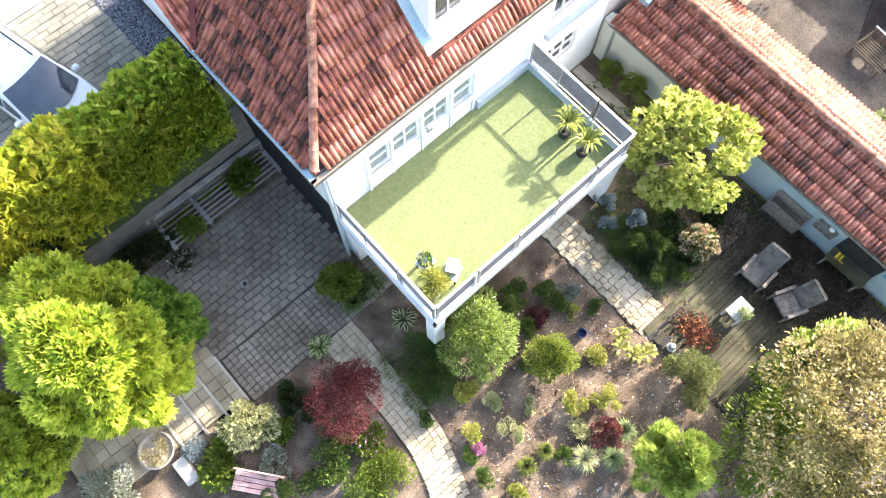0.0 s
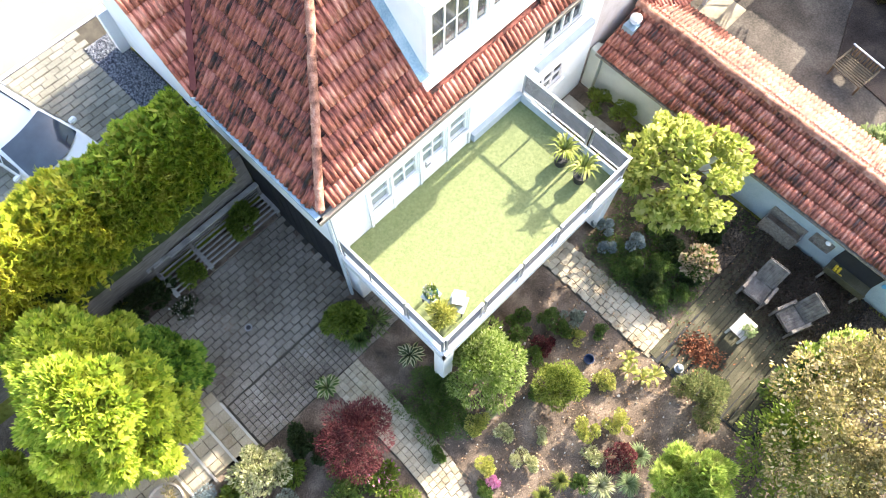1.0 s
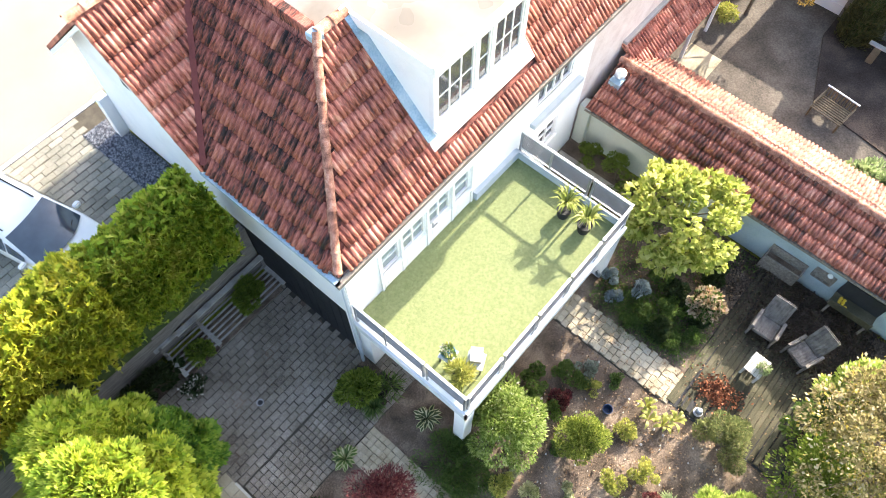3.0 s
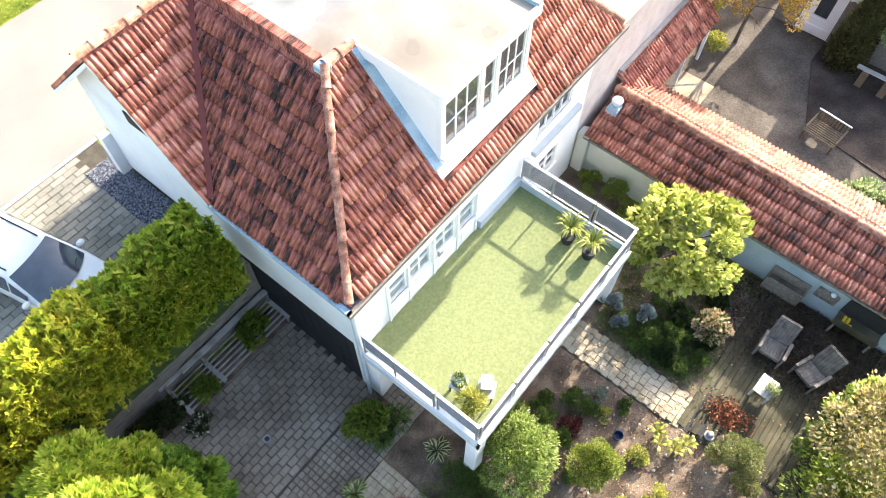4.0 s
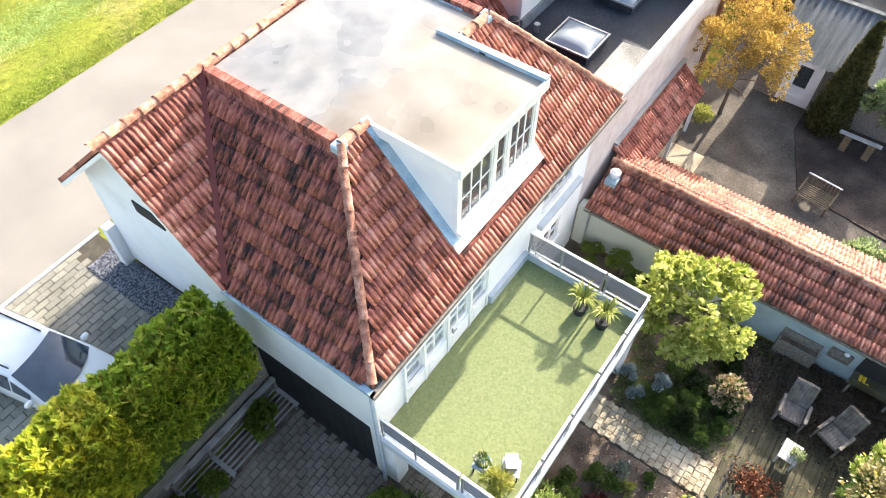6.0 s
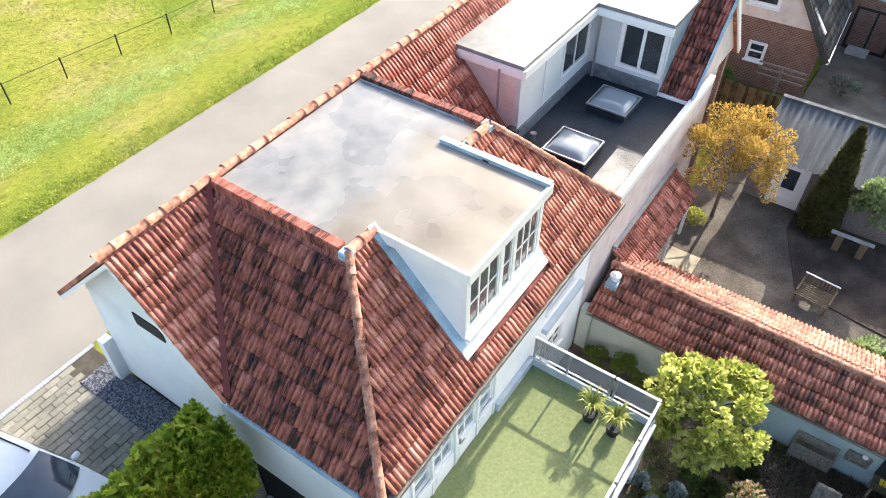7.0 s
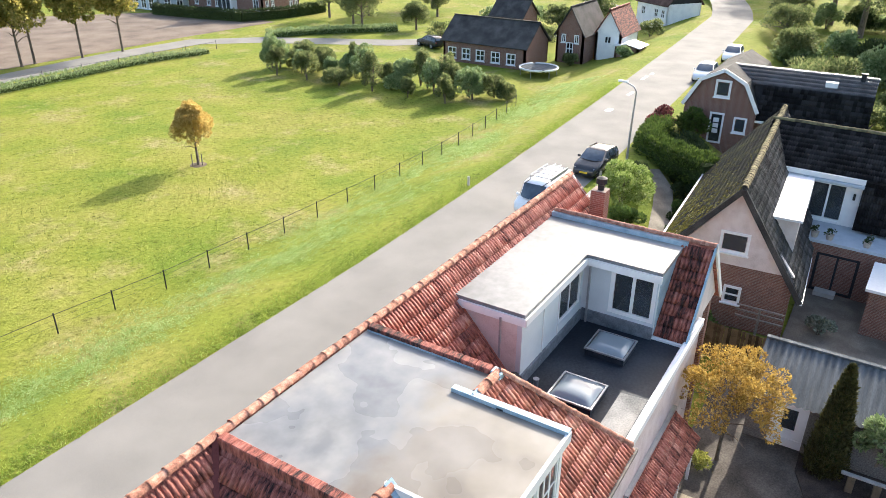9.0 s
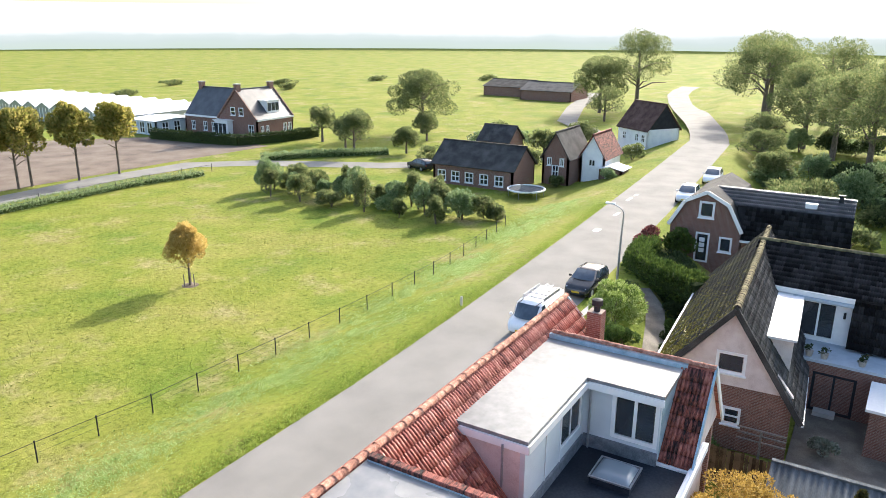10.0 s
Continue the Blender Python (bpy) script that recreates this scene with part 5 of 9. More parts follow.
for y in (-1.6, -2.3, -4.0):
    pt = thing("flower_pot", (34.4, y, 2.85), "small clay pot with a plant on the balcony", "flower pot", "balcony pots")
    part("pot", lathe_bm([(0.14, 0), (0.2, 0.3), (0.17, 0.28)], (34.4, y, 2.85), 12), M_POT, pt)
    rngp = np.random.default_rng(int(abs(y) * 10))
    P, D = lumpy(120, (0.22, 0.22, 0.16), rngp, 6)
    V, F = leaf_arrays(P, D, 0.12, 0.5, rngp)
    mesh_ob("foliage", fast_mesh("foliage", V + np.array((34.4, y, 3.1)), F), L_DARK, pt)
# glazed-tile house with the gambrel gable
gam = thing("gambrel_house", (52, 7.5, 1), "brick house with a gambrel gable and shiny roof", "house")
gx, gyc = 52.0, 7.55
prof = [(-2.6, 4.1), (-1.55, 6.1), (0, 6.95), (1.55, 6.1), (2.6, 4.1)]
part("wall", slab([(gx, gyc + a, b) for a, b in prof] + [(gx, gyc + 2.6, 0.5), (gx, gyc - 2.6, 0.5)], 0, (0.3, 0, 0)), M_BRICK, gam)
part("wall", boxes((gx + 0.3, gx + 9, gyc + 2.3, gyc + 2.6, 0.5, 4.1)), M_BRICK, gam)
part("wall", boxes((gx + 0.3, gx + 9, gyc - 2.6, gyc - 2.3, 0.5, 4.1)), M_BRICK, gam)
for (a, b), (c, d) in zip(prof, prof[1:]):
    part("roof", slab([(gx - 0.2, gyc + a * 1.04, b + 0.12), (gx + 9, gyc + a * 1.04, b + 0.12), (gx + 9, gyc + c * 1.04, d + 0.12), (gx - 0.2, gyc + c * 1.04, d + 0.12)], 0.12), M_DARKROOF, gam)
    part("verge", beam((gx - 0.25, gyc + a * 1.05, b + 0.1), (gx - 0.25, gyc + c * 1.05, d + 0.1), 0.08, 0.26), M_FRAME, gam)
Mg = Matrix(((0, 1, 0, gx - 0.1), (-1, 0, 0, gyc), (0, 0, 1, 0), (0, 0, 0, 1)))
window(gam, Mg, -0.55, 0.6, 5.0, 6.3, 1, 1, depth=0.05, bar=0.12)
window(gam, Mg, -0.6, 0.45, 1.5, 3.85, 1, 1, depth=0.05, bar=0.1, name="front_door", sill=False)
for k in range(3):
    part("door_pane", boxes((gx - 0.14, gx - 0.1, gyc - 0.12, gyc + 0.28, 2.3 + k * 0.42, 2.62 + k * 0.42)), M_FRAME, gam, "white ornamental door pane")
window(gam, Mg, 1.15, 2.1, 2.5, 3.7, 1, 1, depth=0.05, bar=0.1)
part("wing_wall", boxes((52.6, 57.3, -1.9, 4.9, 0.5, 3.6)), M_BRICK, gam)
M_GLAZED = mat("glazed_dark_tile", [(0.03, 0.032, 0.036), (0.06, 0.062, 0.07), (0.10, 0.10, 0.11)], 0.3, 1.5, 14, 0.4, piece=0.2, spec=0.6)
roof_wing_n = roof_plate("roof", [(53.4, 6.6, 5.95), (55.0, 7.5, 7.0), (55.0, -2.15, 7.0), (53.4, -2.2, 5.95)], gam, M_GLAZED, 0.12, "shiny dark glazed tile slope")
roof_plate("roof", [(55.0, 7.5, 7.0), (57.6, 6.0, 4.6), (57.6, -2.15, 4.6), (55.0, -2.15, 7.0)], gam, M_GLAZED, 0.12)
roof_steep_n = roof_plate("roof", [(52.2, 4.95, 3.6), (53.42, 5.6, 5.98), (53.42, -2.2, 5.98), (52.2, -2.4, 3.6)], gam, M_BLACKROOF, 0.1, "steep black tiled lower slope")
part("wing_gable", slab([(52.6, -2.1, 3.7), (53.5, -2.1, 5.9), (55.0, -2.1, 6.85), (57.4, -2.1, 4.6), (57.4, -2.1, 0.5), (52.6, -2.1, 0.5)], 0, (0, 0.2, 0)), M_WHITE, gam)
part("wing_eaves", boxes((52.05, 52.2, -2.4, 4.95, 3.45, 3.6)), M_FRAME, gam, "white gutter board")
part("flue", boxes((54.5, 54.8, -1.4, -1.1, 6.5, 7.25), (54.42, 54.88, -1.48, -1.02, 7.25, 7.33)), M_BLACK, gam)
part("roof_light", boxes((53.75, 54.35, 0.2, 1.0, 6.2, 6.62)), M_SILVER, gam)
# far buildings over the meadow
simple_house("long_barn", 70.5, 76.5, 32.8, 43.6, 0.4, 3.0, 5.3, 'y', M_BRICK, M_DARKROOF, "long dark barn with white-framed windows", windows=[('x0', s, 0.5, 1.2, 1.3) for s in (1.2, 3.1, 5.0, 7.0, 9.0)])
simple_house("small_gable_house", 77, 84, 28.6, 32.0, 0.4, 4.0, 6.8, 'x', M_BRICK, M_DARKROOF, "small dark brick house with white verge", windows=[('x0', 1.7, 1.0, 0.9, 1.5), ('x0', 0.9, 2.4, 0.6, 1.0), ('x0', 2.5, 2.4, 0.6, 1.0)])
simple_house("white_cottage", 80, 86, 25.2, 28.3, 0.4, 3.9, 6.4, 'x', M_WHITE, M_TILE_OLD_SHADE, "white cottage with a brown tiled roof", windows=[('x0', 1.5, 2.2, 0.9, 0.9)])
simple_house("shed_annex", 79.3, 82, 22.8, 25.6, 0.8, 2.6, 2.9, 'x', M_BRICK, M_SILVER, "small annex with a pale flat roof", windows=[('x0', 1.2, 0.7, 0.8, 0.7)])
simple_house("white_farmhouse", 106, 112, 24.8, 31.8, 1.2, 4.2, 7.8, 'y', M_WHITE, M_BROWNROOF, "white farmhouse with dark timber gable by the road", windows=[('x0', s, 1.0, 0.9, 1.2) for s in (1.5, 4.5, 6)])
simple_house("small_barn", 92, 97, 44, 49, 0.4, 2.6, 4.6, 'y', M_BRICK, M_DARKROOF, "small dark barn far off")
simple_house("far_shed", 172, 184, 66, 80, 0.4, 3, 4.8, 'y', M_BRICK, M_DARKROOF, "low dark farm sheds far off")
simple_house("far_shed", 178, 190, 81, 94, 0.4, 3, 4.6, 'y', M_BRICK, M_DARKROOF, "low dark farm sheds far off")
farm = bpy.data.objects["white_farmhouse"]
farm.matrix_basis = farm.matrix_basis @ Matrix.Rotation(radians(-35), 4, 'Z')
for ch in farm.children:
    if ch.name.startswith("gable"):
        ch.data.materials[0] = M_BLACK
# large brick villa: gabled block and lower-lying wing under one slate roof
M_SLATE = mat("grey_slate", [(0.035, 0.037, 0.042), (0.06, 0.063, 0.07), (0.09, 0.093, 0.10)], 0.42, 0.8, 14, 0.15, piece=0.2, spec=0.5)
villa = simple_house("brick_villa", 83.0, 91.6, 85.6, 94.6, 0.4, 3.7, 8.5, 'x', M_BRICK, M_SLATE, "large red brick villa with a slate roof", over=0.05,
                     windows=[('x0', 7.6, 0.9, 1.3, 1.7), ('y0', 1.2, 0.9, 0.8, 1.5), ('y0', 2.4, 0.9, 0.8, 1.5), ('y0', 6.6, 0.9, 0.9, 1.5), ('y0', 7.8, 0.9, 0.9, 1.5)])
Mv = Matrix(((0, 1, 0, 82.94), (-1, 0, 0, 94.6), (0, 0, 1, 0), (0, 0, 0, 1)))
for s0 in (3.1, 5.0):
    window(villa, Mv, s0, s0 + 1.1, 4.3, 5.7, 1, 2, depth=0.04, bar=0.1)
part("bay", bevelled(boxes((81.7, 83.0, 91.2, 94.2, 0.4, 3.4)), 0.05), M_WHITE, villa, "white bay window")
for y in (91.5, 92.45, 93.4):
    part("bay_pane", boxes((81.66, 81.7, y, y + 0.75, 1.3, 3.0)), M_GLASS, villa)
part("bay_roof", boxes((81.5, 83.0, 91.0, 94.4, 3.4, 3.55)), M_FRAME, villa)
part("fascia", boxes((82.95, 91.7, 85.42, 85.56, 3.6, 3.9)), M_FRAME, villa, "white eaves board")
for ya, yb, za, zb in ((85.5, 90.1, 3.6, 8.6), (94.7, 90.1, 3.6, 8.6)):
    for x in (82.9, 91.7):
        part("verge", beam((x, ya, za + 0.15), (x, yb, zb), 0.22, 0.3), M_BRICK, villa)
vd = part("dormer", boxes((86.4, 89.2, 86.4, 89.0, 4.6, 6.6)), M_FRAME, villa, "white dormer on the slate slope")
for x in (86.55, 87.45, 88.35):
    part("dormer_pane", boxes((x, x + 0.75, 86.36, 86.4, 5.0, 6.3)), M_GLASS, vd)
part("dormer_roof", boxes((86.2, 89.4, 86.2, 89.4, 6.6, 6.75)), M_SILVER, vd)
part("porch", boxes((87.2, 89.4, 84.6, 85.55, 0.4, 0.7)), M_CONCRETE, villa)
wing = simple_house("brick_villa_wing", 83.4, 91.4, 94.7, 103.4, 0.4, 3.6, 8.2, 'y', M_BRICK, M_SLATE, "slate-roofed wing of the brick villa", over=0.05,
                    windows=[('x0', 2, 0.8, 1, 1.6), ('x0', 5, 0.8, 1, 1.6), ('x0', 7, 0.8, 0.9, 1.6)])
part("fascia", boxes((83.2, 83.36, 94.7, 103.5, 3.5, 3.8)), M_FRAME, wing, "white eaves board")
simple_house("glazed_annex", 77.5, 86, 104.0, 111.0, 0.4, 2.9, 3.1, 'y', M_BLUEGREY, M_SILVER, "flat-roofed annex with tall windows", windows=[('x0', s, 0.3, 1.4, 2.0) for s in (1.3, 3.3, 5.3)] + [('y0', s, 0.3, 1.4, 2.0) for s in (2, 4.5, 7)])
for x, y, z in ((83.5, 90.1, 8.2), (91.2, 90.1, 8.2), (87.4, 103.0, 7.9)):
    ch = thing("chimney_stack", (x, y, z), "brick chimney stack on the villa roof", "chimney", "villa chimneys")
    part("stack", boxes((x - 0.45, x + 0.45, y - 0.35, y + 0.35, z - 0.3, z + 1.2)), M_BRICK, ch)
    part("cap", boxes((x - 0.53, x + 0.53, y - 0.43, y + 0.43, z + 1.2, z + 1.32)), M_CONCRETE, ch)
# glasshouse of many gabled spans
for i in range(12):
    y0 = 112.5 + i * 4.6
    g = thing("greenhouse_span", (86, y0 + 2.3, 0.4), "white-shaded greenhouse span with a gabled roof", "greenhouse", "greenhouse spans")
    part("roof", slab([(78, y0, 3.2), (97, y0, 3.2), (97, y0 + 2.3, 4.3), (78, y0 + 2.3, 4.3)], 0.05), M_SILVER, g)
    part("roof", slab([(78, y0 + 2.3, 4.3), (97, y0 + 2.3, 4.3), (97, y0 + 4.6, 3.2), (78, y0 + 4.6, 3.2)], 0.05), M_SILVER, g)
    part("end_panel", slab([(78.05, y0 + 0.03, 0.4), (78.05, y0 + 4.57, 0.4), (78.05, y0 + 4.57, 3.12), (78.05, y0 + 2.3, 4.22), (78.05, y0 + 0.03, 3.12)], 0, (0.08, 0, 0)), M_GLASSP, g)
    for k in range(5):
        part("glazing_bar", boxes((77.98, 78.05, y0 + 0.2 + k * 1.05, y0 + 0.3 + k * 1.05, 0.4, 3.2)), M_FRAME, g)
    if i == 0:
        part("side_panel", boxes((78, 97, y0 - 0.02, y0 + 0.02, 0.4, 3.2)), M_GLASSP, g)
tagged(mesh_ob("bare_field", fast_mesh("bare_field", [(20, 83, 0.53), (62, 81.5, 0.53), (80, 80, 0.53), (80, 100, 0.53), (60, 118, 0.53), (20, 112, 0.53)], [(0, 1, 2, 5), (2, 3, 4, 5)]), M_PLOUGH), "brown bare field behind the lane", "field", kind="structure")

# far haze painted as glow: pale polder, a dim line of woods, white sky
M_HAZE = bpy.data.materials.new("painted_far_haze")
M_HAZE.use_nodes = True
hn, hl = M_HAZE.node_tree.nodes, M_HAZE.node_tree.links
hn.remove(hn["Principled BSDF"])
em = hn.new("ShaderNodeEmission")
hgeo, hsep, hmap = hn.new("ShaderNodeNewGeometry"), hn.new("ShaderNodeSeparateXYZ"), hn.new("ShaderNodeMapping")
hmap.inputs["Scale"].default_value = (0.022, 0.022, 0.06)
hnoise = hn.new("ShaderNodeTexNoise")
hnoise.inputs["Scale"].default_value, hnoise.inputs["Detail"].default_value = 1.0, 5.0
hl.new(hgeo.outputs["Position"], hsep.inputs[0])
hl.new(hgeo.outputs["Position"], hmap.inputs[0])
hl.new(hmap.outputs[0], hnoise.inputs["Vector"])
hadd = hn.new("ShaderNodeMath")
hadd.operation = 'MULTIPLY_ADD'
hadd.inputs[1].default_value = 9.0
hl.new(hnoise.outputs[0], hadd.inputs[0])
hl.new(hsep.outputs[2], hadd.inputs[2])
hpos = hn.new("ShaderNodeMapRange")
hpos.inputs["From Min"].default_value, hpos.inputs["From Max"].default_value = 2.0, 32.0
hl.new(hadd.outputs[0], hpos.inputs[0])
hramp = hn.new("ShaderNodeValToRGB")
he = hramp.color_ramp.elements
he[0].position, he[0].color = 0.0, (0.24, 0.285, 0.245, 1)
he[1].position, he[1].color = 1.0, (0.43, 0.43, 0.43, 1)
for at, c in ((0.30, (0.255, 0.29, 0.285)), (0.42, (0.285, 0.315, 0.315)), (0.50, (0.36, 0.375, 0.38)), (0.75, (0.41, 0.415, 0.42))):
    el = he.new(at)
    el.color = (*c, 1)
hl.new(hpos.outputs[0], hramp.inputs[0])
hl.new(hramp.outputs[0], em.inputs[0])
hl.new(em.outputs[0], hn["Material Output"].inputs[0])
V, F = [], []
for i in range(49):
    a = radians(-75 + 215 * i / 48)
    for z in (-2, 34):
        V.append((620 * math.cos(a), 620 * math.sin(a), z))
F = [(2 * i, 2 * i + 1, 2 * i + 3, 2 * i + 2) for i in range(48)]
tagged(mesh_ob("backdrop", fast_mesh("backdrop", V, F), M_HAZE), "backdrop painted with glowing pale haze over the far polder", "backdrop", kind="structure")

# ---- fences, lamp ----
fence = thing("meadow_fence", (0, 25, 0.7), "thin dark wire fence on slim posts", "fence")
pm = rod_bm(bmesh.new(), (0, 0, -0.1), (0, 0, 1.08), 0.034, 6)
pme = bpy.data.meshes.new("post")
pm.to_mesh(pme)
pm.free()
pme.materials.append(M_BLACK)
fx, fy = (-6, 10, 15.3, 21.1, 28.9, 36.4, 41.5, 47, 55, 60), (27.6, 26.5, 25.75, 25.45, 24.9, 24.5, 24.6, 25.2, 26.4, 27.3)
fpts = [(x, float(np.interp(x, fx, fy))) for x in [7.3 + 2.72 * (i - 5) for i in range(24)]]
for x, y in fpts:
    p = mesh_ob("post", pme, None, fence)
    p.matrix_basis = pose(x, y, ground_z(x, y), 0, 0, 0)
    p.matrix_parent_inverse = basis(fence).inverted()
for h in (0.45, 0.75, 1.0):
    V, F = [], []
    tube(V, F, [(x, y, ground_z(x, y) + h) for x, y in fpts], [0.014 if h == 1.0 else 0.005] * len(fpts), 4)
    mesh_ob("wire", fast_mesh("wire", V, F), M_BLACK, fence)
fence2 = thing("far_fence", (40, 70, 0.5), "far wire fence along the lane", "fence")
f2 = [(-10 + i * 4.4, 71.5 + 0.02 * i * i * (1 if i < 10 else 0.6)) for i in range(17)]
f2 = [(x, 71.5 + 2.5 * math.sin((x + 10) / 70 * math.pi)) for x, _ in f2]
for x, y in f2:
    p = mesh_ob("post", pme, None, fence2)
    p.matrix_basis = pose(x, y, ground_z(x, y))
    p.matrix_parent_inverse = basis(fence2).inverted()
V, F = [], []
tube(V, F, [(x, y, ground_z(x, y) + 0.9) for x, y in f2], [0.014] * len(f2), 4)
mesh_ob("wire", fast_mesh("wire", V, F), M_BLACK, fence2)

lamp = thing("street_lamp", (41.06, 10.73, 2.6), "tall grey street lamp with a bent arm", "street lamp")
V, F = [], []
tube(V, F, [(41.06, 10.73, 2.55), (41.06, 10.7, 5.0), (41.05, 10.62, 7.3), (41.02, 10.8, 7.62), (40.95, 11.35, 7.86)], [0.085, 0.07, 0.05, 0.045, 0.04], 8)
mesh_ob("pole", fast_mesh("pole", V, F), M_METAL, lamp)
part("head", bevelled(boxes((40.83, 41.07, 11.2, 11.85, 7.83, 7.95)), 0.03), M_SILVER, lamp, "pale lamp head")


# ---- vehicles ----
def car(name, pos, yaw, paint, label, length=4.2, width=1.75, height=1.48, van=False):
    """A hatchback or van: body with wheel arches cut by dark wells, glass house, wheels, lamps, mirrors. Front towards +x."""
    ob = thing(name, (0, 0, 0), label, "car", "parked cars")
    L, W, H = length / 2, width / 2, height
    # lengthwise stations: x, half width, sill z, shoulder z, roof half width, roof z
    if van:
        st = [(-L, W * 0.9, 0.35, 0.95, W * 0.8, H * 0.93), (-L + 0.1, W * 0.98, 0.28, 1.0, W * 0.84, H), (L * 0.25, W, 0.22, 1.0, W * 0.84, H), (L * 0.48, W, 0.22, 0.98, W * 0.82, H * 0.97), (L * 0.72, W * 0.99, 0.24, 0.95, W * 0.76, 1.02), (L - 0.18, W * 0.93, 0.26, 0.80, W * 0.7, 0.84), (L, W * 0.78, 0.32, 0.62, W * 0.6, 0.66)]
    else:
        st = [(-L, W * 0.82, 0.38, 0.86, W * 0.66, 0.98), (-L + 0.15, W * 0.95, 0.28, 0.92, W * 0.72, H * 0.86), (-L * 0.62, W, 0.22, 0.94, W * 0.76, H * 0.97), (-L * 0.1, W, 0.2, 0.92, W * 0.78, H), (L * 0.07, W, 0.2, 0.92, W * 0.76, H * 0.975), (L * 0.44, W, 0.22, 0.92, W * 0.90, 0.98), (L - 0.35, W * 0.95, 0.24, 0.80, W * 0.78, 0.84), (L - 0.08, W * 0.84, 0.28, 0.66, W * 0.66, 0.69), (L, W * 0.68, 0.34, 0.54, W * 0.56, 0.57)]
    bm = bmesh.new()
    rings = []
    for x, w, z0, zs, rw, zr in st:
        pr = [(-w * 0.94, z0), (-w, (z0 + zs) / 2), (-w * 0.97, zs), (-rw, zr - 0.02), (-rw * 0.6, zr), (rw * 0.6, zr), (rw, zr - 0.02), (w * 0.97, zs), (w, (z0 + zs) / 2), (w * 0.94, z0)]
        rings.append([bm.verts.new((x, a, b)) for a, b in pr])
    for a, b in zip(rings, rings[1:]):
        for i in range(10):
            j = (i + 1) % 10
            bm.faces.new((a[i], a[j], b[j], b[i]))
    bm.faces.new(rings[0][::-1])
    bm.faces.new(rings[-1])
    bmesh.ops.recalc_face_normals(bm, faces=bm.faces[:])
    part("body", bm, paint, ob, smooth=True)

    def skin(i, j, a, b, t0=0.06, t1=0.94, s0=0.08, s1=0.92, off=0.012):
        """A pane on the body skin between stations i, j and profile points a, b."""
        q = [rings_co[i][a], rings_co[j][a], rings_co[j][b], rings_co[i][b]]
        f = lambda u, v: (q[0].lerp(q[1], u)).lerp(q[3].lerp(q[2], u), v)
        ps = [f(t0, s0), f(t1, s0), f(t1, s1), f(t0, s1)]
        n = (ps[1] - ps[0]).cross(ps[2] - ps[0]).normalized()
        mid = sum(ps, Vector()) / 4
        if n.dot(mid - Vector((mid.x * 0.8, 0, 0.6))) < 0:
            n = -n
        b2 = bmesh.new()
        b2.faces.new([b2.verts.new(p + n * off) for p in ps])
        return b2

    rings_co = []
    for x, w, z0, zs, rw, zr in st:
        rings_co.append([Vector((x, a, b)) for a, b in [(-w * 0.94, z0), (-w, (z0 + zs) / 2), (-w * 0.97, zs), (-rw, zr - 0.02), (-rw * 0.6, zr), (rw * 0.6, zr), (rw, zr - 0.02), (w * 0.97, zs), (w, (z0 + zs) / 2), (w * 0.94, z0)]])
    ws = (3, 4) if van else (4, 5)
    # windscreen over the three upper strips
    b2 = bmesh.new()
    A, B = rings_co[ws[0]], rings_co[ws[1]]
    grid = []
    for v in np.linspace(0.06, 1.0, 6):
        row = []
        for u in np.linspace(-1, 1, 11):
            w0, w1 = A[6].y * 0.93, B[6].y * 0.97
            row.append(b2.verts.new((A[5].x + (B[5].x - A[5].x) * v + (0.05 + 0.2 * v) * (1 - u * u), (w0 + (w1 - w0) * v) * u, A[5].z + (B[5].z - A[5].z) * v + 0.02 - 0.015 * u * u + 0.04 * math.sin(math.pi * v))))
        grid.append(row)
    for r0, r1 in zip(grid, grid[1:]):
        for k in range(10):
            b2.faces.new((r0[k], r0[k + 1], r1[k + 1], r1[k]))
    part("windscreen", b2, M_CARGLASS, ob, smooth=True)
    for sy in (-1, 1):
        part("wiper", beam((B[5].x + 0.16, sy * 0.08 + 0.1, B[5].z + 0.045), (B[5].x - 0.02, sy * 0.45 + 0.1, B[5].z + 0.1), 0.02, 0.015), M_RUBBER, ob)
        part("roof_rail", beam((rings_co[2][5].x, sy * W * 0.62, H - 0.01), (rings_co[4][5].x - 0.1, sy * W * 0.6, H - 0.015), 0.03, 0.03), M_RUBBER, ob)
    A, B = rings_co[0], rings_co[1]
    b2 = bmesh.new()
    lo = [A[k].lerp(B[k], 0.25) + Vector((-0.02, 0, 0.01)) for k in (3, 4, 5, 6)]
    hi = [A[k].lerp(B[k], 0.9) + Vector((-0.02, 0, 0.01)) for k in (3, 4, 5, 6)]
    lv, hv = [b2.verts.new(p) for p in lo], [b2.verts.new(p) for p in hi]
    for k in range(3):
        b2.faces.new((lv[k], lv[k + 1], hv[k + 1], hv[k]))
    part("rear_window", b2, M_CARGLASS, ob)
    spans = [(2, 3)] if van else [(1, 2), (2, 3), (3, 4)]
    if van:
        spans = [(2, 3)]
    for i, j in spans:
        part("side_window", skin(i, j, 2, 3), M_CARGLASS, ob)
        part("side_window", skin(i, j, 7, 6), M_CARGLASS, ob)
    i, j = ws
    part("side_window", skin(i, j, 2, 3, 0.03, 0.62, 0.1, 0.75), M_CARGLASS, ob)
    part("side_window", skin(i, j, 7, 6, 0.03, 0.62, 0.1, 0.75), M_CARGLASS, ob)
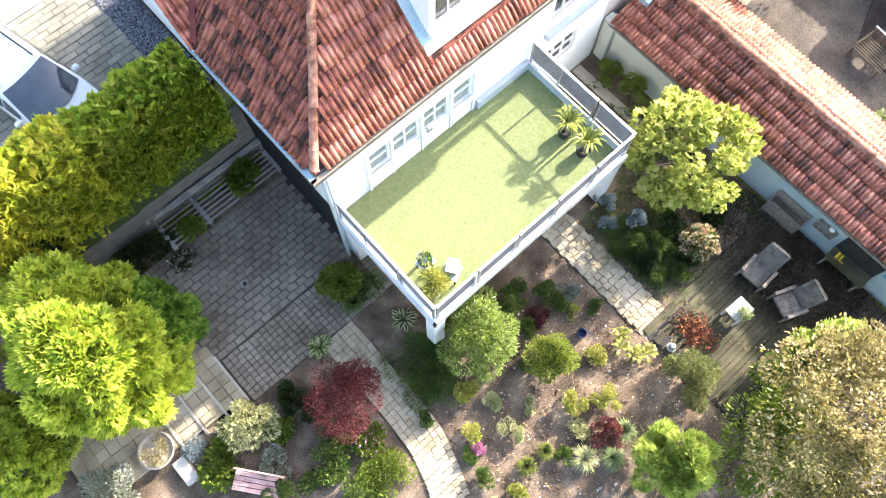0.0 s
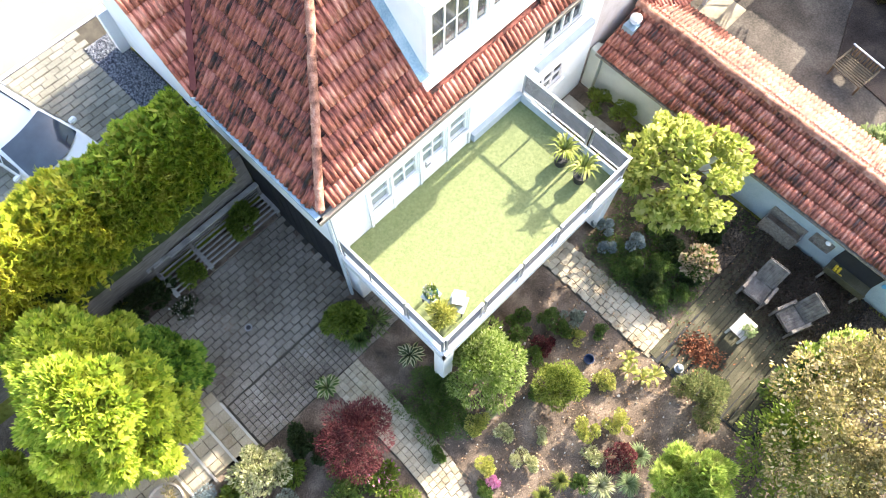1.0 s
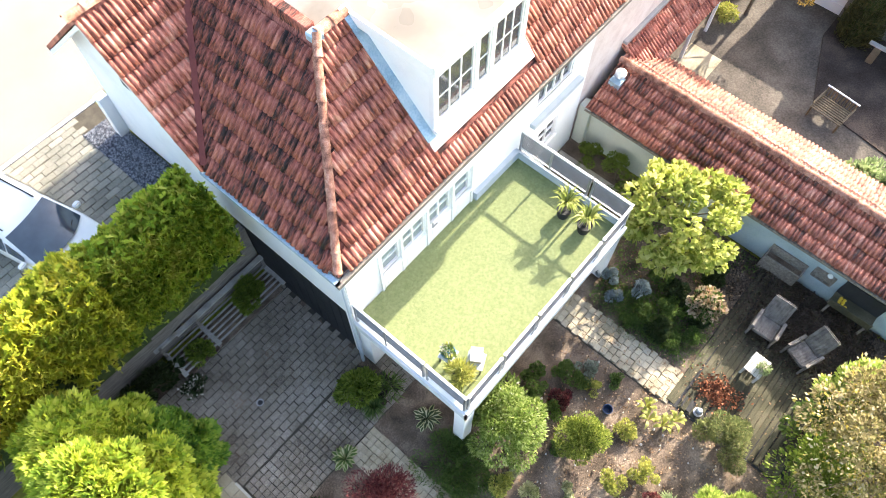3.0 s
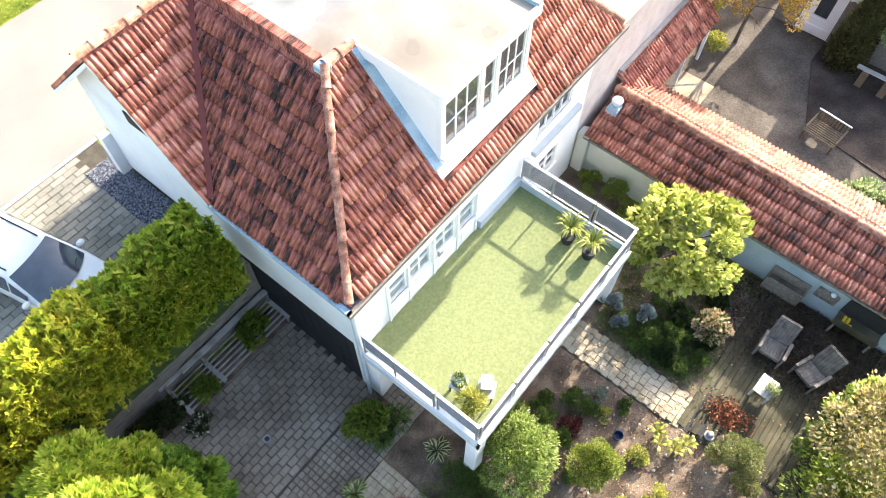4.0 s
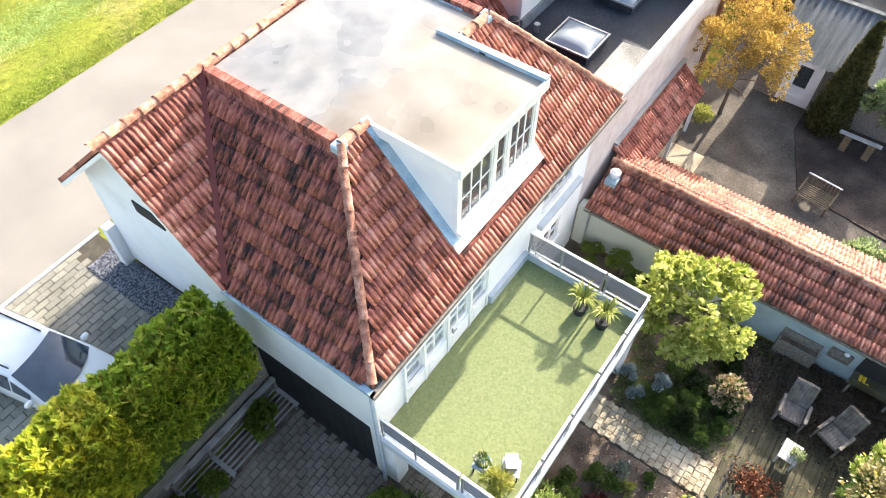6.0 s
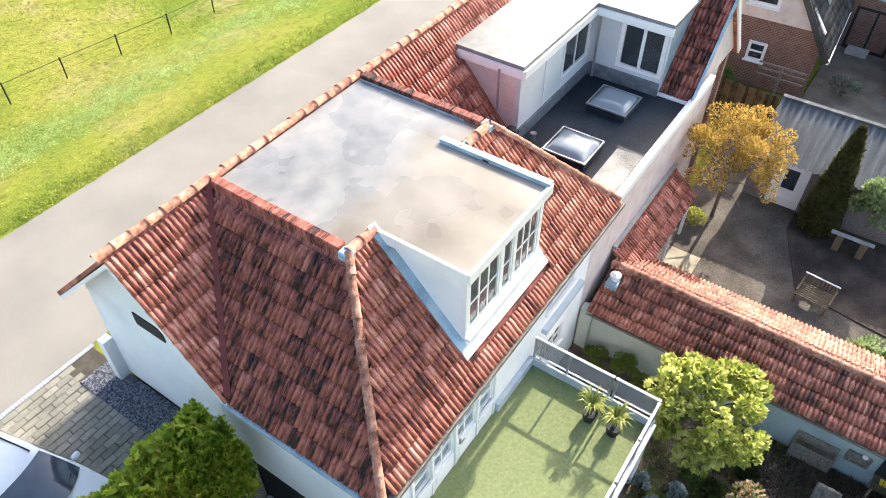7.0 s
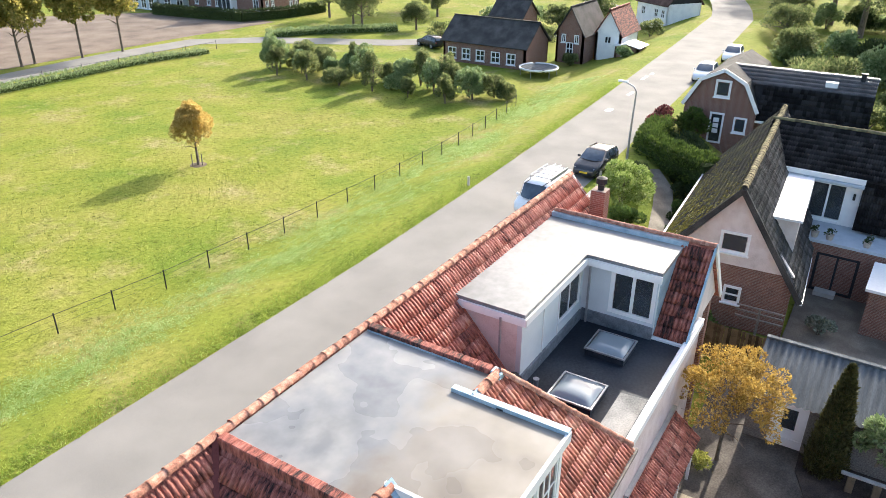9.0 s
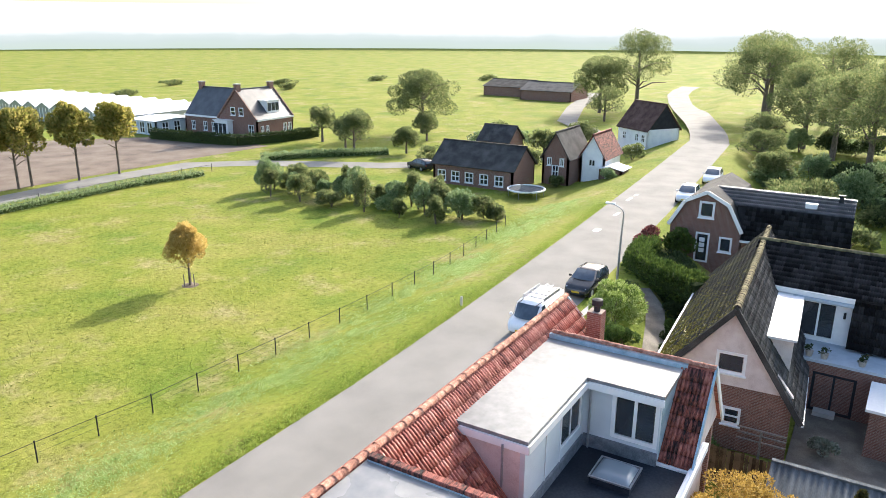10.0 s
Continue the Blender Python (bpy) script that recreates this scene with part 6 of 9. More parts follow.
    for sx in (-L * 0.62, L * 0.64):
        for sy in (-1, 1):
            wb = bmesh.new()
            rod_bm(wb, (sx, sy * (W - 0.2), 0.31), (sx, sy * (W + 0.01), 0.31), 0.31, 20)
            wh = part("wheel", wb, M_RUBBER, ob)
            rb = bmesh.new()
            rod_bm(rb, (sx, sy * (W + 0.0), 0.31), (sx, sy * (W + 0.02), 0.31), 0.2, 16)
            part("rim", rb, M_METAL, wh)
    mx = st[ws[1]][0] - 0.28
    for sy in (-1, 1):
        part("mirror", bevelled(boxes((mx - 0.06, mx + 0.08, min(sy * (W - 0.02), sy * (W + 0.17)), max(sy * (W - 0.02), sy * (W + 0.17)), 0.94, 1.08)), 0.03, 2), paint, ob)
        part("headlight", bevelled(boxes((L - 0.34, L - 0.1, sy * W * 0.62 - 0.16, sy * W * 0.62 + 0.16, 0.56, 0.70)), 0.03), M_SILVER, ob)
        part("tail_light", boxes((-L - 0.005, -L + 0.12, sy * W * 0.72 - 0.1, sy * W * 0.72 + 0.1, 0.7, 0.9)), M_VALLEY, ob)
    part("number_plate", boxes((L - 0.02, L + 0.012, -0.26, 0.26, 0.38, 0.49)), M_YPLATE, ob)
    part("grille", boxes((L - 0.05, L + 0.008, -0.35, 0.35, 0.24, 0.34)), M_BLACK, ob)
    if van:
        rk = part("roof_rack", boxes((-1.7, 0.5, -W * 0.75, -W * 0.7, H, H + 0.2)), M_METAL, ob, "metal roof rack")
        part("rack_rail", boxes((-1.7, 0.5, W * 0.7, W * 0.75, H, H + 0.2)), M_METAL, ob)
        for x in (-1.6, -0.9, -0.2, 0.4):
            part("rack_bar", boxes((x, x + 0.05, -W * 0.7, W * 0.7, H + 0.12, H + 0.16)), M_METAL, rk)
        part("ladder", boxes((-1.8, 0.6, -0.2, -0.15, H + 0.18, H + 0.24), (-1.8, 0.6, 0.15, 0.2, H + 0.18, H + 0.24), *[(-1.7 + i * 0.3, -1.66 + i * 0.3, -0.15, 0.15, H + 0.19, H + 0.22) for i in range(8)]), M_SILVER, rk)
    ob.matrix_basis = pose(*pos, 0, 0, yaw)
    return ob


M_YPLATE = mat("yellow_plate", [(0.6, 0.42, 0.03), (0.65, 0.46, 0.05)], 0.4, 5, 20, 0)
car("hatchback_car", (-3.17, 7.98, 2.61), -77, M_CARWHITE, "white hatchback car parked on the paved drive", 4.75)
car("hatchback_car", (38.3, 11.85, 2.63), 179, M_CARDARK, "dark hatchback car parked beside the road", 4.0, 1.7, 1.45)
car("small_van", (31.0, 12.15, 2.63), 179, M_CARWHITE, "white small van with a ladder on its roof rack", 4.3, 1.75, 1.75, True)
car("hatchback_car", (68.0, 12.5, 2.63), 183, M_CARWHITE, "white car parked at the roadside", 4.3, 1.75, 1.5)
car("hatchback_car", (78.5, 12.3, 2.63), 184, M_CARWHITE, "white car parked at the far roadside", 4.3, 1.75, 1.5)
car("hatchback_car", (76.5, 49.4, 0.52), 70, M_CARDARK, "dark car beside the long barn", 4.2, 1.75, 1.5)


# ---- garden: hedges and conifers ----
def hedge(name, path, width, z0, height, n, size, material, label, seed=1, aspect=0.35, rough=0.25, category="hedge", fan=False):
    """A clipped but shaggy hedge along path; its leaves in a rounded box, round an added dark core."""
    rng = np.random.default_rng(seed)
    ob = thing(name, (*path[0], z0), label, category)
    pts = np.array(path, dtype=float)
    seg = np.linalg.norm(np.diff(pts, axis=0), axis=1)
    cum = np.concatenate([[0], np.cumsum(seg)])
    s = rng.uniform(0, cum[-1], n)
    k = np.clip(np.searchsorted(cum, s) - 1, 0, len(seg) - 1)
    u = ((s - cum[k]) / seg[k])[:, None]
    c = pts[k] * (1 - u) + pts[k + 1] * u
    d = (pts[k + 1] - pts[k]) / seg[k][:, None]
    nr = np.stack([-d[:, 1], d[:, 0]], 1)
    a = rng.uniform(-0.15, 1.15, n) * np.pi
    tuftk = np.zeros(n)
    if fan:
        m = n // 16
        sc, ac, kc = rng.uniform(0, cum[-1], m), rng.uniform(-0.06, 1.06, m) * np.pi, rng.uniform(-0.2, 0.2, m)
        idx = rng.integers(0, m, n)
        s = np.clip(sc[idx] + rng.normal(0, 0.065, n), 0, cum[-1])
        a = ac[idx] + rng.normal(0, 0.08, n)
        tuftk = kc[idx] - 0.12 * (((s - sc[idx]) / 0.2) ** 2 + ((a - ac[idx]) / 0.25) ** 2)
        k = np.clip(np.searchsorted(cum, s) - 1, 0, len(seg) - 1)
        u = ((s - cum[k]) / seg[k])[:, None]
        c = pts[k] * (1 - u) + pts[k + 1] * u
        d = (pts[k + 1] - pts[k]) / seg[k][:, None]
        nr = np.stack([-d[:, 1], d[:, 0]], 1)
    ca, sa = np.cos(a), np.sin(a)
    ca, sa = np.sign(ca) * np.abs(ca) ** 0.55, np.sign(sa) * np.abs(sa) ** 0.6
    lump = np.array([noise.noise((x * 1.1, y * 1.1, q)) for x, y, q in zip(s, a * 1.3, np.zeros(n) + seed)])
    lump2 = np.array([noise.noise((x * 3.1, y * 3.1, q)) for x, y, q in zip(s, a * 3.3, np.zeros(n) + seed)])
    k2 = 1 + rough * lump + rough * 0.7 * lump2 - 0.25 * rng.uniform(0, 1, n) ** 2 + np.maximum(tuftk, -0.3)
    off = ca * width / 2 * k2
    z = z0 + height * 0.5 + sa * height * 0.5 * k2
    z = np.maximum(z, z0 + rng.uniform(0, height * 0.5, n) * (sa < 0))
    P = np.stack([c[:, 0] + nr[:, 0] * off, c[:, 1] + nr[:, 1] * off, z], 1)
    D = np.stack([nr[:, 0] * ca, nr[:, 1] * ca, sa + 0.7], 1)
    V, F = sprays(P, D + np.array((0, 0, 0.35)), size, rng, 6, 0.16, 1.05) if fan else leaf_arrays(P, D, size, aspect, rng, 0.5)
    mesh_ob("foliage", fast_mesh("foliage", V, F), material, ob)
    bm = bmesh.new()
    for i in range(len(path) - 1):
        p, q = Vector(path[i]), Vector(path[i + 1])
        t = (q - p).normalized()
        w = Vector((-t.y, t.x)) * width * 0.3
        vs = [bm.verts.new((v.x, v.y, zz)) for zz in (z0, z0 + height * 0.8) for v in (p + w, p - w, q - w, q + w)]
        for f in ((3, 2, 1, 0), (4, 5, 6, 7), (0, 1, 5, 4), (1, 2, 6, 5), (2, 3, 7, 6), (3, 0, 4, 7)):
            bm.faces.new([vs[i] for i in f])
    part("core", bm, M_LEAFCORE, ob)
    return ob


# Added solid core; its dark colour stands for shade between the leaves.
M_LEAFCORE = mat("dark_foliage_core", [(0.03, 0.045, 0.012), (0.06, 0.085, 0.022)], 1.0, 6, 30, 0.5)
hedge("conifer_hedge", [(-0.15, 4.42), (-1.2, 4.38), (-2.2, 4.38), (-3.6, 4.42), (-4.6, 4.42)], 1.4, 2.4, 3.05, 34000, 0.155, L_HEDGE, "dense green conifer hedge beside the drive", 3, rough=0.17, fan=True)
hedge("conifer_hedge", [(-3.1, 4.38), (-4.6, 4.42), (-7.0, 4.5), (-10, 4.65)], 1.5, 2.4, 3.2, 40000, 0.165, L_HEDGEY, "golden-tipped shaggy conifer hedge beside the drive", 4, rough=0.19, fan=True)


def conifer(name, x, y, z, r, h, n, size, material, label, seed=0, core=True):
    """A golden shaggy conifer: sprays on a lumpy dome."""
    rng = np.random.default_rng(seed)
    ob = thing(name, (x, y, z), label, "conifer")
    P, D = lumpy(n, (r * 1.05, r * 1.05, h / 2), rng, 84, 0.17)
    P2, D2 = lumpy(n // 4, (r * 0.62, r * 0.62, h * 0.11), rng, 26, 0.3)
    P, D = np.concatenate([P, P2 + np.array((0, 0, h * 0.77))]), np.concatenate([D, D2])
    V, F = sprays(P, D, size, rng, 5, 0.17)
    mesh_ob("foliage", fast_mesh("foliage", V + np.array((x, y, z)), F), material, ob)
    V, F = [], []
    tube(V, F, [(x, y, z - 0.1), (x, y, z + h * 0.5), (x, y, z + h * 0.85)], [0.16, 0.1, 0.03], 8)
    mesh_ob("trunk", fast_mesh("trunk", V, F), M_BARK, ob)
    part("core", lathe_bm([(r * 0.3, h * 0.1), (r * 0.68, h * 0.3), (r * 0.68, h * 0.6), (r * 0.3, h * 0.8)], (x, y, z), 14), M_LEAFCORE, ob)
    return ob


conifer("golden_conifer", -5.75, 1.15, 0, 1.7, 5.4, 24000, 0.18, L_CONIFER, "large golden-green shaggy conifer", 11)
conifer("golden_conifer", -8.7, 1.5, 0, 1.15, 3.0, 12000, 0.17, L_CONIFER, "low golden-green conifer beside a larger one", 12)
conifer("golden_conifer", -5.7, 2.55, 0, 1.4, 4.9, 17000, 0.18, L_CONIFER, "golden-green conifer grown into a larger one", 13)
conifer("green_conifer", -4.75, 1.75, 0, 1.2, 3.7, 13000, 0.16, L_GREENC, "fresh green conifer at the foot of the golden ones", 14)
# ---- garden: shrubs and trees ----
tree("lime_leaved_tree", 8.5, -3.85, 0, 0.9, 1.85, 2.6, 5600, 0.165, L_FIG, "broad-leaved tree with yellow-green leaves", 21, trunk_r=0.07, clumps=58, spread=0.14, aspect=0.9, limbs=18)
tree("red_maple", -2.3, -2.75, 0, 0.2, 0.95, 1.9, 15000, 0.075, L_MAPLE, "dark red japanese maple with feathery leaves", 22, trunk_r=0.04, clumps=26, aspect=0.3, spread=0.36)
hazel = tree("autumn_hazel", 5.4, -10.9, 0, 1.5, 2.7, 3.9, 24000, 0.095, L_AUTUMN, "large shrub tree with sparse yellow-brown autumn leaves", 23, trunk_r=0.08, clumps=110, aspect=0.6, spread=0.12, limbs=24)
rh = np.random.default_rng(41)
P, D = lumpy(4200, (2.5, 2.5, 1.9), rh, 150, 0.2)
ok = P[:, 0] - 0.75 * P[:, 1] < 2.7
W, G = leaf_arrays(P[ok] + np.array((5.4, -10.9, 1.5)), D[ok], 0.1, 0.65, rh)
mesh_ob("pale_leaves", fast_mesh("pale_leaves", W, G), L_AUTUMNP, hazel, "larger pale yellow leaves")


def feathery(x, y, r, h, n, label, seed):
    """A soft conifer of upright plumes."""
    rg = np.random.default_rng(seed)
    ob = thing("feathery_conifer", (x, y, 0), label, "conifer")
    P, D = lumpy(n, (r, r, h / 2), rg, 34, 0.24)
    V, F = sprays(P, D + np.array((0, 0, 0.9)), 0.2, rg, 6, 0.07, 0.8)
    mesh_ob("foliage", fast_mesh("foliage", V + np.array((x, y, 0)), F), L_FEATH, ob)
    V, F = [], []
    tube(V, F, [(x, y, -0.05), (x, y, h * 0.5), (x, y, h * 0.85)], [0.08, 0.06, 0.02], 6)
    mesh_ob("trunk", fast_mesh("trunk", V, F), M_BARK, ob)


feathery(2.5, -9.0, 0.95, 3.0, 7000, "bright green feathery conifer", 5)
feathery(7.5, -9.9, 0.7, 2.4, 3600, "pale green feathery conifer under the autumn tree", 6)
shrub("dark_bush", 6.3, -9.6, 0, 0.8, 0.8, 1.5, 3600, 0.1, L_GREEN, "dark green bush below the autumn tree", seed=45)
shrub("dark_bush", 4.8, -10.4, 0, 1.7, 1.4, 2.3, 9000, 0.11, L_GREENY, "tall green undergrowth below the autumn tree", seed=46, clumps=26)
shrub("white_flowered_bush", 1.2, -3.65, 0, 1.12, 0.98, 2.2, 15000, 0.085, L_WEED, "pale green rose bush with white flowers", clumps=26, flowers=(L_WHITEFL, 60, 0.08), seed=6)
shrub("green_bush", 2.25, -5.3, 0, 0.66, 0.66, 1.3, 10000, 0.065, L_FEATHG, "rounded fresh green bush on bare soil", clumps=26, seed=7)
shrub("variegated_shrub", -4.45, -1.55, 0, 0.68, 0.66, 1.1, 4600, 0.09, L_PALE, "cream and green variegated round shrub", seed=8)
shrub("fern_bush", -0.5, -0.3, 0.03, 0.6, 0.58, 1.05, 4200, 0.13, L_GREENY, "fresh green leafy bush on the paving edge", aspect=0.4, seed=9)
shrub("twiggy_bush", 4.6, -8.15, 0, 0.8, 0.75, 1.1, 8000, 0.06, L_TREE, "olive-green twiggy bush beside the deck", seed=10)
shrub("hydrangea", 7.6, -5.85, 0, 0.5, 0.5, 0.95, 1400, 0.13, L_GREEN, "hydrangea with cream and pink flower heads", flowers=(L_CREAM, 1000, 0.12), seed=11)
shrub("dark_bush", -4.0, 4.0, 0, 0.95, 0.45, 1.0, 3800, 0.12, L_DARK, "dark evergreen bush in the shade", seed=12)
shrub("white_begonia", -3.2, 3.3, 0.05, 0.35, 0.3, 0.35, 900, 0.07, L_DARK, "low plant with white flowers at the patio edge", "plant", flowers=(L_WHITEFL, 90, 0.07), seed=47)
shrub("climber", -0.55, 3.85, 0.1, 0.5, 0.45, 1.1, 3400, 0.1, L_GREENY, "leafy green climber on the timber bench", seed=13)
shrub("climber", -2.5, 3.75, 0.1, 0.38, 0.33, 0.8, 1700, 0.09, L_GREENY, "dark climber over the timber planter", seed=14)
shrub("ground_cover", -0.25, -3.3, 0, 0.9, 1.3, 0.36, 14000, 0.055, L_GREEN, "low dark green ground cover", "ground cover", clumps=22, seed=15)
shrub("ground_cover", 6.55, -4.75, 0, 0.95, 1.45, 0.2, 12000, 0.05, L_GREEN, "mossy low green cover between path and deck", "ground cover", clumps=40, spread=0.5, seed=48)
shrub("strappy_plant", 0.13, -0.62, 0.03, 0.3, 0.3, 0.4, 260, 0.3, L_GREEN, "strappy dark green plant on the paving edge", "plant", aspect=0.09, seed=49)
shrub("ground_cover", -2.75, -4.6, 0, 0.75, 0.6, 0.45, 4600, 0.07, L_GREENY, "bright green low ground cover beside the path", "ground cover", clumps=20, seed=16)
shrub("flower_patch", -3.6, -3.5, 0, 0.75, 0.5, 0.5, 2600, 0.09, L_GREEN, "mixed flowering border plants", "plant", flowers=(L_YELLOW, 40, 0.08), seed=17)
shrub("flower_patch", -2.5, -3.75, 0, 0.45, 0.4, 0.5, 1500, 0.09, L_GREENY, "pink flowering border plant", "plant", flowers=(L_PINK, 120, 0.07), seed=18)
shrub("silver_bush", -8.0, -0.6, 0, 0.9, 0.8, 0.8, 5200, 0.08, L_SILVER, "silver-grey leafed bush beside the path", seed=19)
shrub("lavender", -5.9, -0.95, 0, 0.38, 0.3, 0.4, 1800, 0.08, L_BLUE, "blue-grey lavender clump at the path edge", "plant", aspect=0.2, seed=20)
shrub("leafy_plant", -5.4, -1.55, 0, 0.4, 0.35, 0.5, 900, 0.16, L_GREENY, "broad-leaved green garden plant", "plant", seed=21)
shrub("leafy_plant", -5.75, -1.9, 0, 0.42, 0.4, 0.5, 900, 0.16, L_GREENY, "broad-leaved green garden plant", "plant", seed=22)
shrub("leafy_plant", -3.95, -2.05, 0, 0.3, 0.3, 0.5, 800, 0.12, L_GREENY, "small green leafy shrub", "plant", seed=23)
for i, (x, y, r, m) in enumerate(((3.34, -6.06, 0.26, 'Y'), (3.68, -4.76, 0.22, 'Y'), (4.28, -5.19, 0.24, 'G'), (3.5, -4.0, 0.32, 'G'), (3.55, -4.4, 0.28, 'G'), (4.0, -4.3, 0.28, 'S'), (1.99, -6.55, 0.36, 'Y'), (2.6, -7.0, 0.4, 'Y'),
                                   (0.3, -5.95, 0.36, 'P'), (-0.48, -5.3, 0.28, 'Y'), (0.46, -5.15, 0.24, 'P'), (1.08, -5.8, 0.2, 'P'), (2.6, -3.55, 0.4, 'G'), (2.9, -4.3, 0.3, 'R'), (2.4, -4.3, 0.3, 'G'), (-0.6, -5.75, 0.16, 'K'), (0.1, -4.5, 0.35, 'Y'),
                                   (0.7, -4.4, 0.3, 'P'), (1.6, -7.1, 0.25, 'P'), (2.1, -7.6, 0.42, 'R'), (-0.9, -5.7, 0.2, 'G'), (3.0, -3.3, 0.28, 'G'), (6.6, -6.0, 0.3, 'G'), (7.2, -5.8, 0.3, 'D'), (6.3, -5.2, 0.4, 'D'), (7.4, -5.0, 0.35, 'D'), (8.6, -5.4, 0.4, 'D'), (9.3, -5.2, 0.4, 'G'), (6.6, -3.2, 0.3, 'B'), (6.2, -3.7, 0.25, 'B'), (6.9, -4.1, 0.3, 'B'), (5.9, -4.4, 0.22, 'G'), (6.5, -4.9, 0.45, 'G'), (7.0, -5.2, 0.35, 'G'), (6.1, -5.6, 0.3, 'G'), (7.5, -4.4, 0.35, 'G'),
                                   (9.6, -0.4, 0.42, 'F'), (9.55, -1.5, 0.6, 'F'), (-1.1, -4.3, 0.2, 'G'), (-1.0, -6.3, 0.3, 'G'), (1.8, -5.0, 0.2, 'G'), (0.9, -7.3, 0.25, 'G'), (-0.6, -7.2, 0.3, 'Y'), (-1.2, -7.2, 0.35, 'P'), (-3.3, -1.6, 0.4, 'D'), (-3.0, -2.2, 0.35, 'D'), (-4.6, -2.6, 0.4, 'S'), (-3.2, -3.0, 0.35, 'G'), (-4.9, -3.3, 0.45, 'G'), (-3.6, -4.5, 0.45, 'G'))):
    mm, lab = {'Y': (L_YELLOW, "small yellow-leaved shrub on bare soil"), 'G': (L_GREEN, "low green border plant"), 'P': (L_PALE, "pale variegated small shrub on soil"), 'S': (L_SILVER, "small silver-leaved plant on the soil"), 'R': (L_MAPLE, "low reddish border plant"),
               'K': (L_PINK, "small pink flowering plant"), 'F': (L_GREENY, "fresh green shrub against the wall"), 'B': (L_BLUE, "blue-grey leaved low plant"), 'D': (L_DARK, "dark green rounded shrub in shade")}[m]
    shrub("small_shrub", x, y, 0, r, r, r * 1.5, int(5200 * r), 0.06 if m != 'D' else 0.1, mm, lab, "shrub", seed=100 + i, clumps=9, group="border shrubs")
for i, (x, y, r, h, m, lab) in enumerate(((1.21, -7.7, 0.42, 0.42, L_PALE, "pale cream ornamental grass tuft"), (1.75, -8.15, 0.36, 0.4, L_SILVERG, "pale grey-green ornamental grass tuft"), (2.45, -7.9, 0.36, 0.4, L_SILVERG, "pale grey-green ornamental grass tuft"),
                                          (0.6, -6.9, 0.28, 0.35, L_GRASS, "green grass tuft on soil"), (0.0, -6.85, 0.3, 0.35, L_GRASS, "green grass tuft on soil"), (-0.5, -0.7, 0.4, 0.4, L_GREEN, "dark strappy leaves at the paving edge"))):
    tuft("ornamental_grass", x, y, 0.02, r, h, 260, m, lab, seed=i, group="ornamental grasses")


def rosette(name, x, y, z, r, h, n, material, label, width, seed=0, category="plant", edge=None):
    """Broad arching leaves round a centre, like a hosta or canna; edge: pale margins."""
    rng = np.random.default_rng(seed)
    ob = thing(name, (x, y, z), label, category)
    for mm, wk, dz in ((edge, 1.0, 0.0), (material, 0.52 if edge else 1.0, 0.006)):
        if mm is None:
            continue
        rg = np.random.default_rng(seed)
        V, F = [], []
        for i in range(n):
            a = i * 2.4 + rg.uniform(-0.3, 0.3)
            rr = r * rg.uniform(0.5, 1.0)
            hh = h * rg.uniform(0.6, 1.1) * (1.2 - 0.4 * rr / r)
            o = Vector((math.cos(a), math.sin(a), 0))
            s = Vector((-math.sin(a), math.cos(a), 0)) * width * wk
            b = len(V)
            c = Vector((x, y, z + dz))
            for t, w, hz in ((0.05, 0.15, 0.1), (0.35, 0.6, 0.75), (0.65, 1.0, 1.0), (0.88, 0.6, 0.85), (1.0, 0.05, 0.65)):
                V += [c + o * rr * t + s * w + Vector((0, 0, hh * hz)), c + o * rr * t - s * w + Vector((0, 0, hh * hz))]
            for k in range(4):
                F.append((b + 2 * k, b + 2 * k + 1, b + 2 * k + 3, b + 2 * k + 2))
        mesh_ob("foliage" if mm is material else "leaf_margin", fast_mesh("foliage", V, F), mm, ob)
    return ob


rosette("hosta", -1.95, -1.05, 0.02, 0.42, 0.28, 34, L_GREEN, "hosta with dark leaves and cream margins", 0.06, 1, edge=L_PALE)
rosette("hosta", 0.2, -1.95, 0.02, 0.42, 0.28, 34, L_DARK, "hosta with cream-edged leaves below the terrace", 0.06, 2, edge=L_PALE)
for i, (x, y) in enumerate(((4.2, -6.15), (4.05, -6.75), (3.95, -6.35), (4.35, -6.9))):
    rosette("canna", x, y, 0.02, 0.35, 0.5, 12, L_YELLOW, "yellowing broad-leaved canna lily", 0.045, 30 + i)
# potted yuccas on the terrace
for i, (x, y) in enumerate(((5.98, -1.6), (5.95, -2.26))):
    ob = tuft("yucca", x, y, 3.3, 0.5, 0.42, 80, L_FIG, "spiky yucca in a dark pot on the turf", "potted plant", 0.022, 50 + i, 0.5, "terrace yuccas")
    part("pot", lathe_bm([(0.14, 0), (0.2, 0.34), (0.18, 0.34), (0.17, 0.3)], (x, y, TT), 16), M_BLACK, ob)
    V, F = [], []
    tube(V, F, [(x, y, 3.0), (x, y, 3.42)], [0.05, 0.04], 8)
    mesh_ob("trunk", fast_mesh("trunk", V, F), M_BARK, ob)


def stool(x, y, z, w, h, yaw, label):
    ob = thing("side_table", (0, 0, 0), label, "table", "terrace side tables")
    part("top", bevelled(boxes((-w / 2, w / 2, -w / 2, w / 2, h - 0.03, h)), 0.008), M_BLUEGREY, ob)
    for sx in (-1, 1):
        for sy in (-1, 1):
            part("leg", boxes((sx * (w / 2 - 0.05) - 0.015, sx * (w / 2 - 0.05) + 0.015, sy * (w / 2 - 0.05) - 0.015, sy * (w / 2 - 0.05) + 0.015, 0, h - 0.03)), M_BLACK, ob)
    ob.matrix_basis = pose(x, y, z, 0, 0, yaw)
    return ob


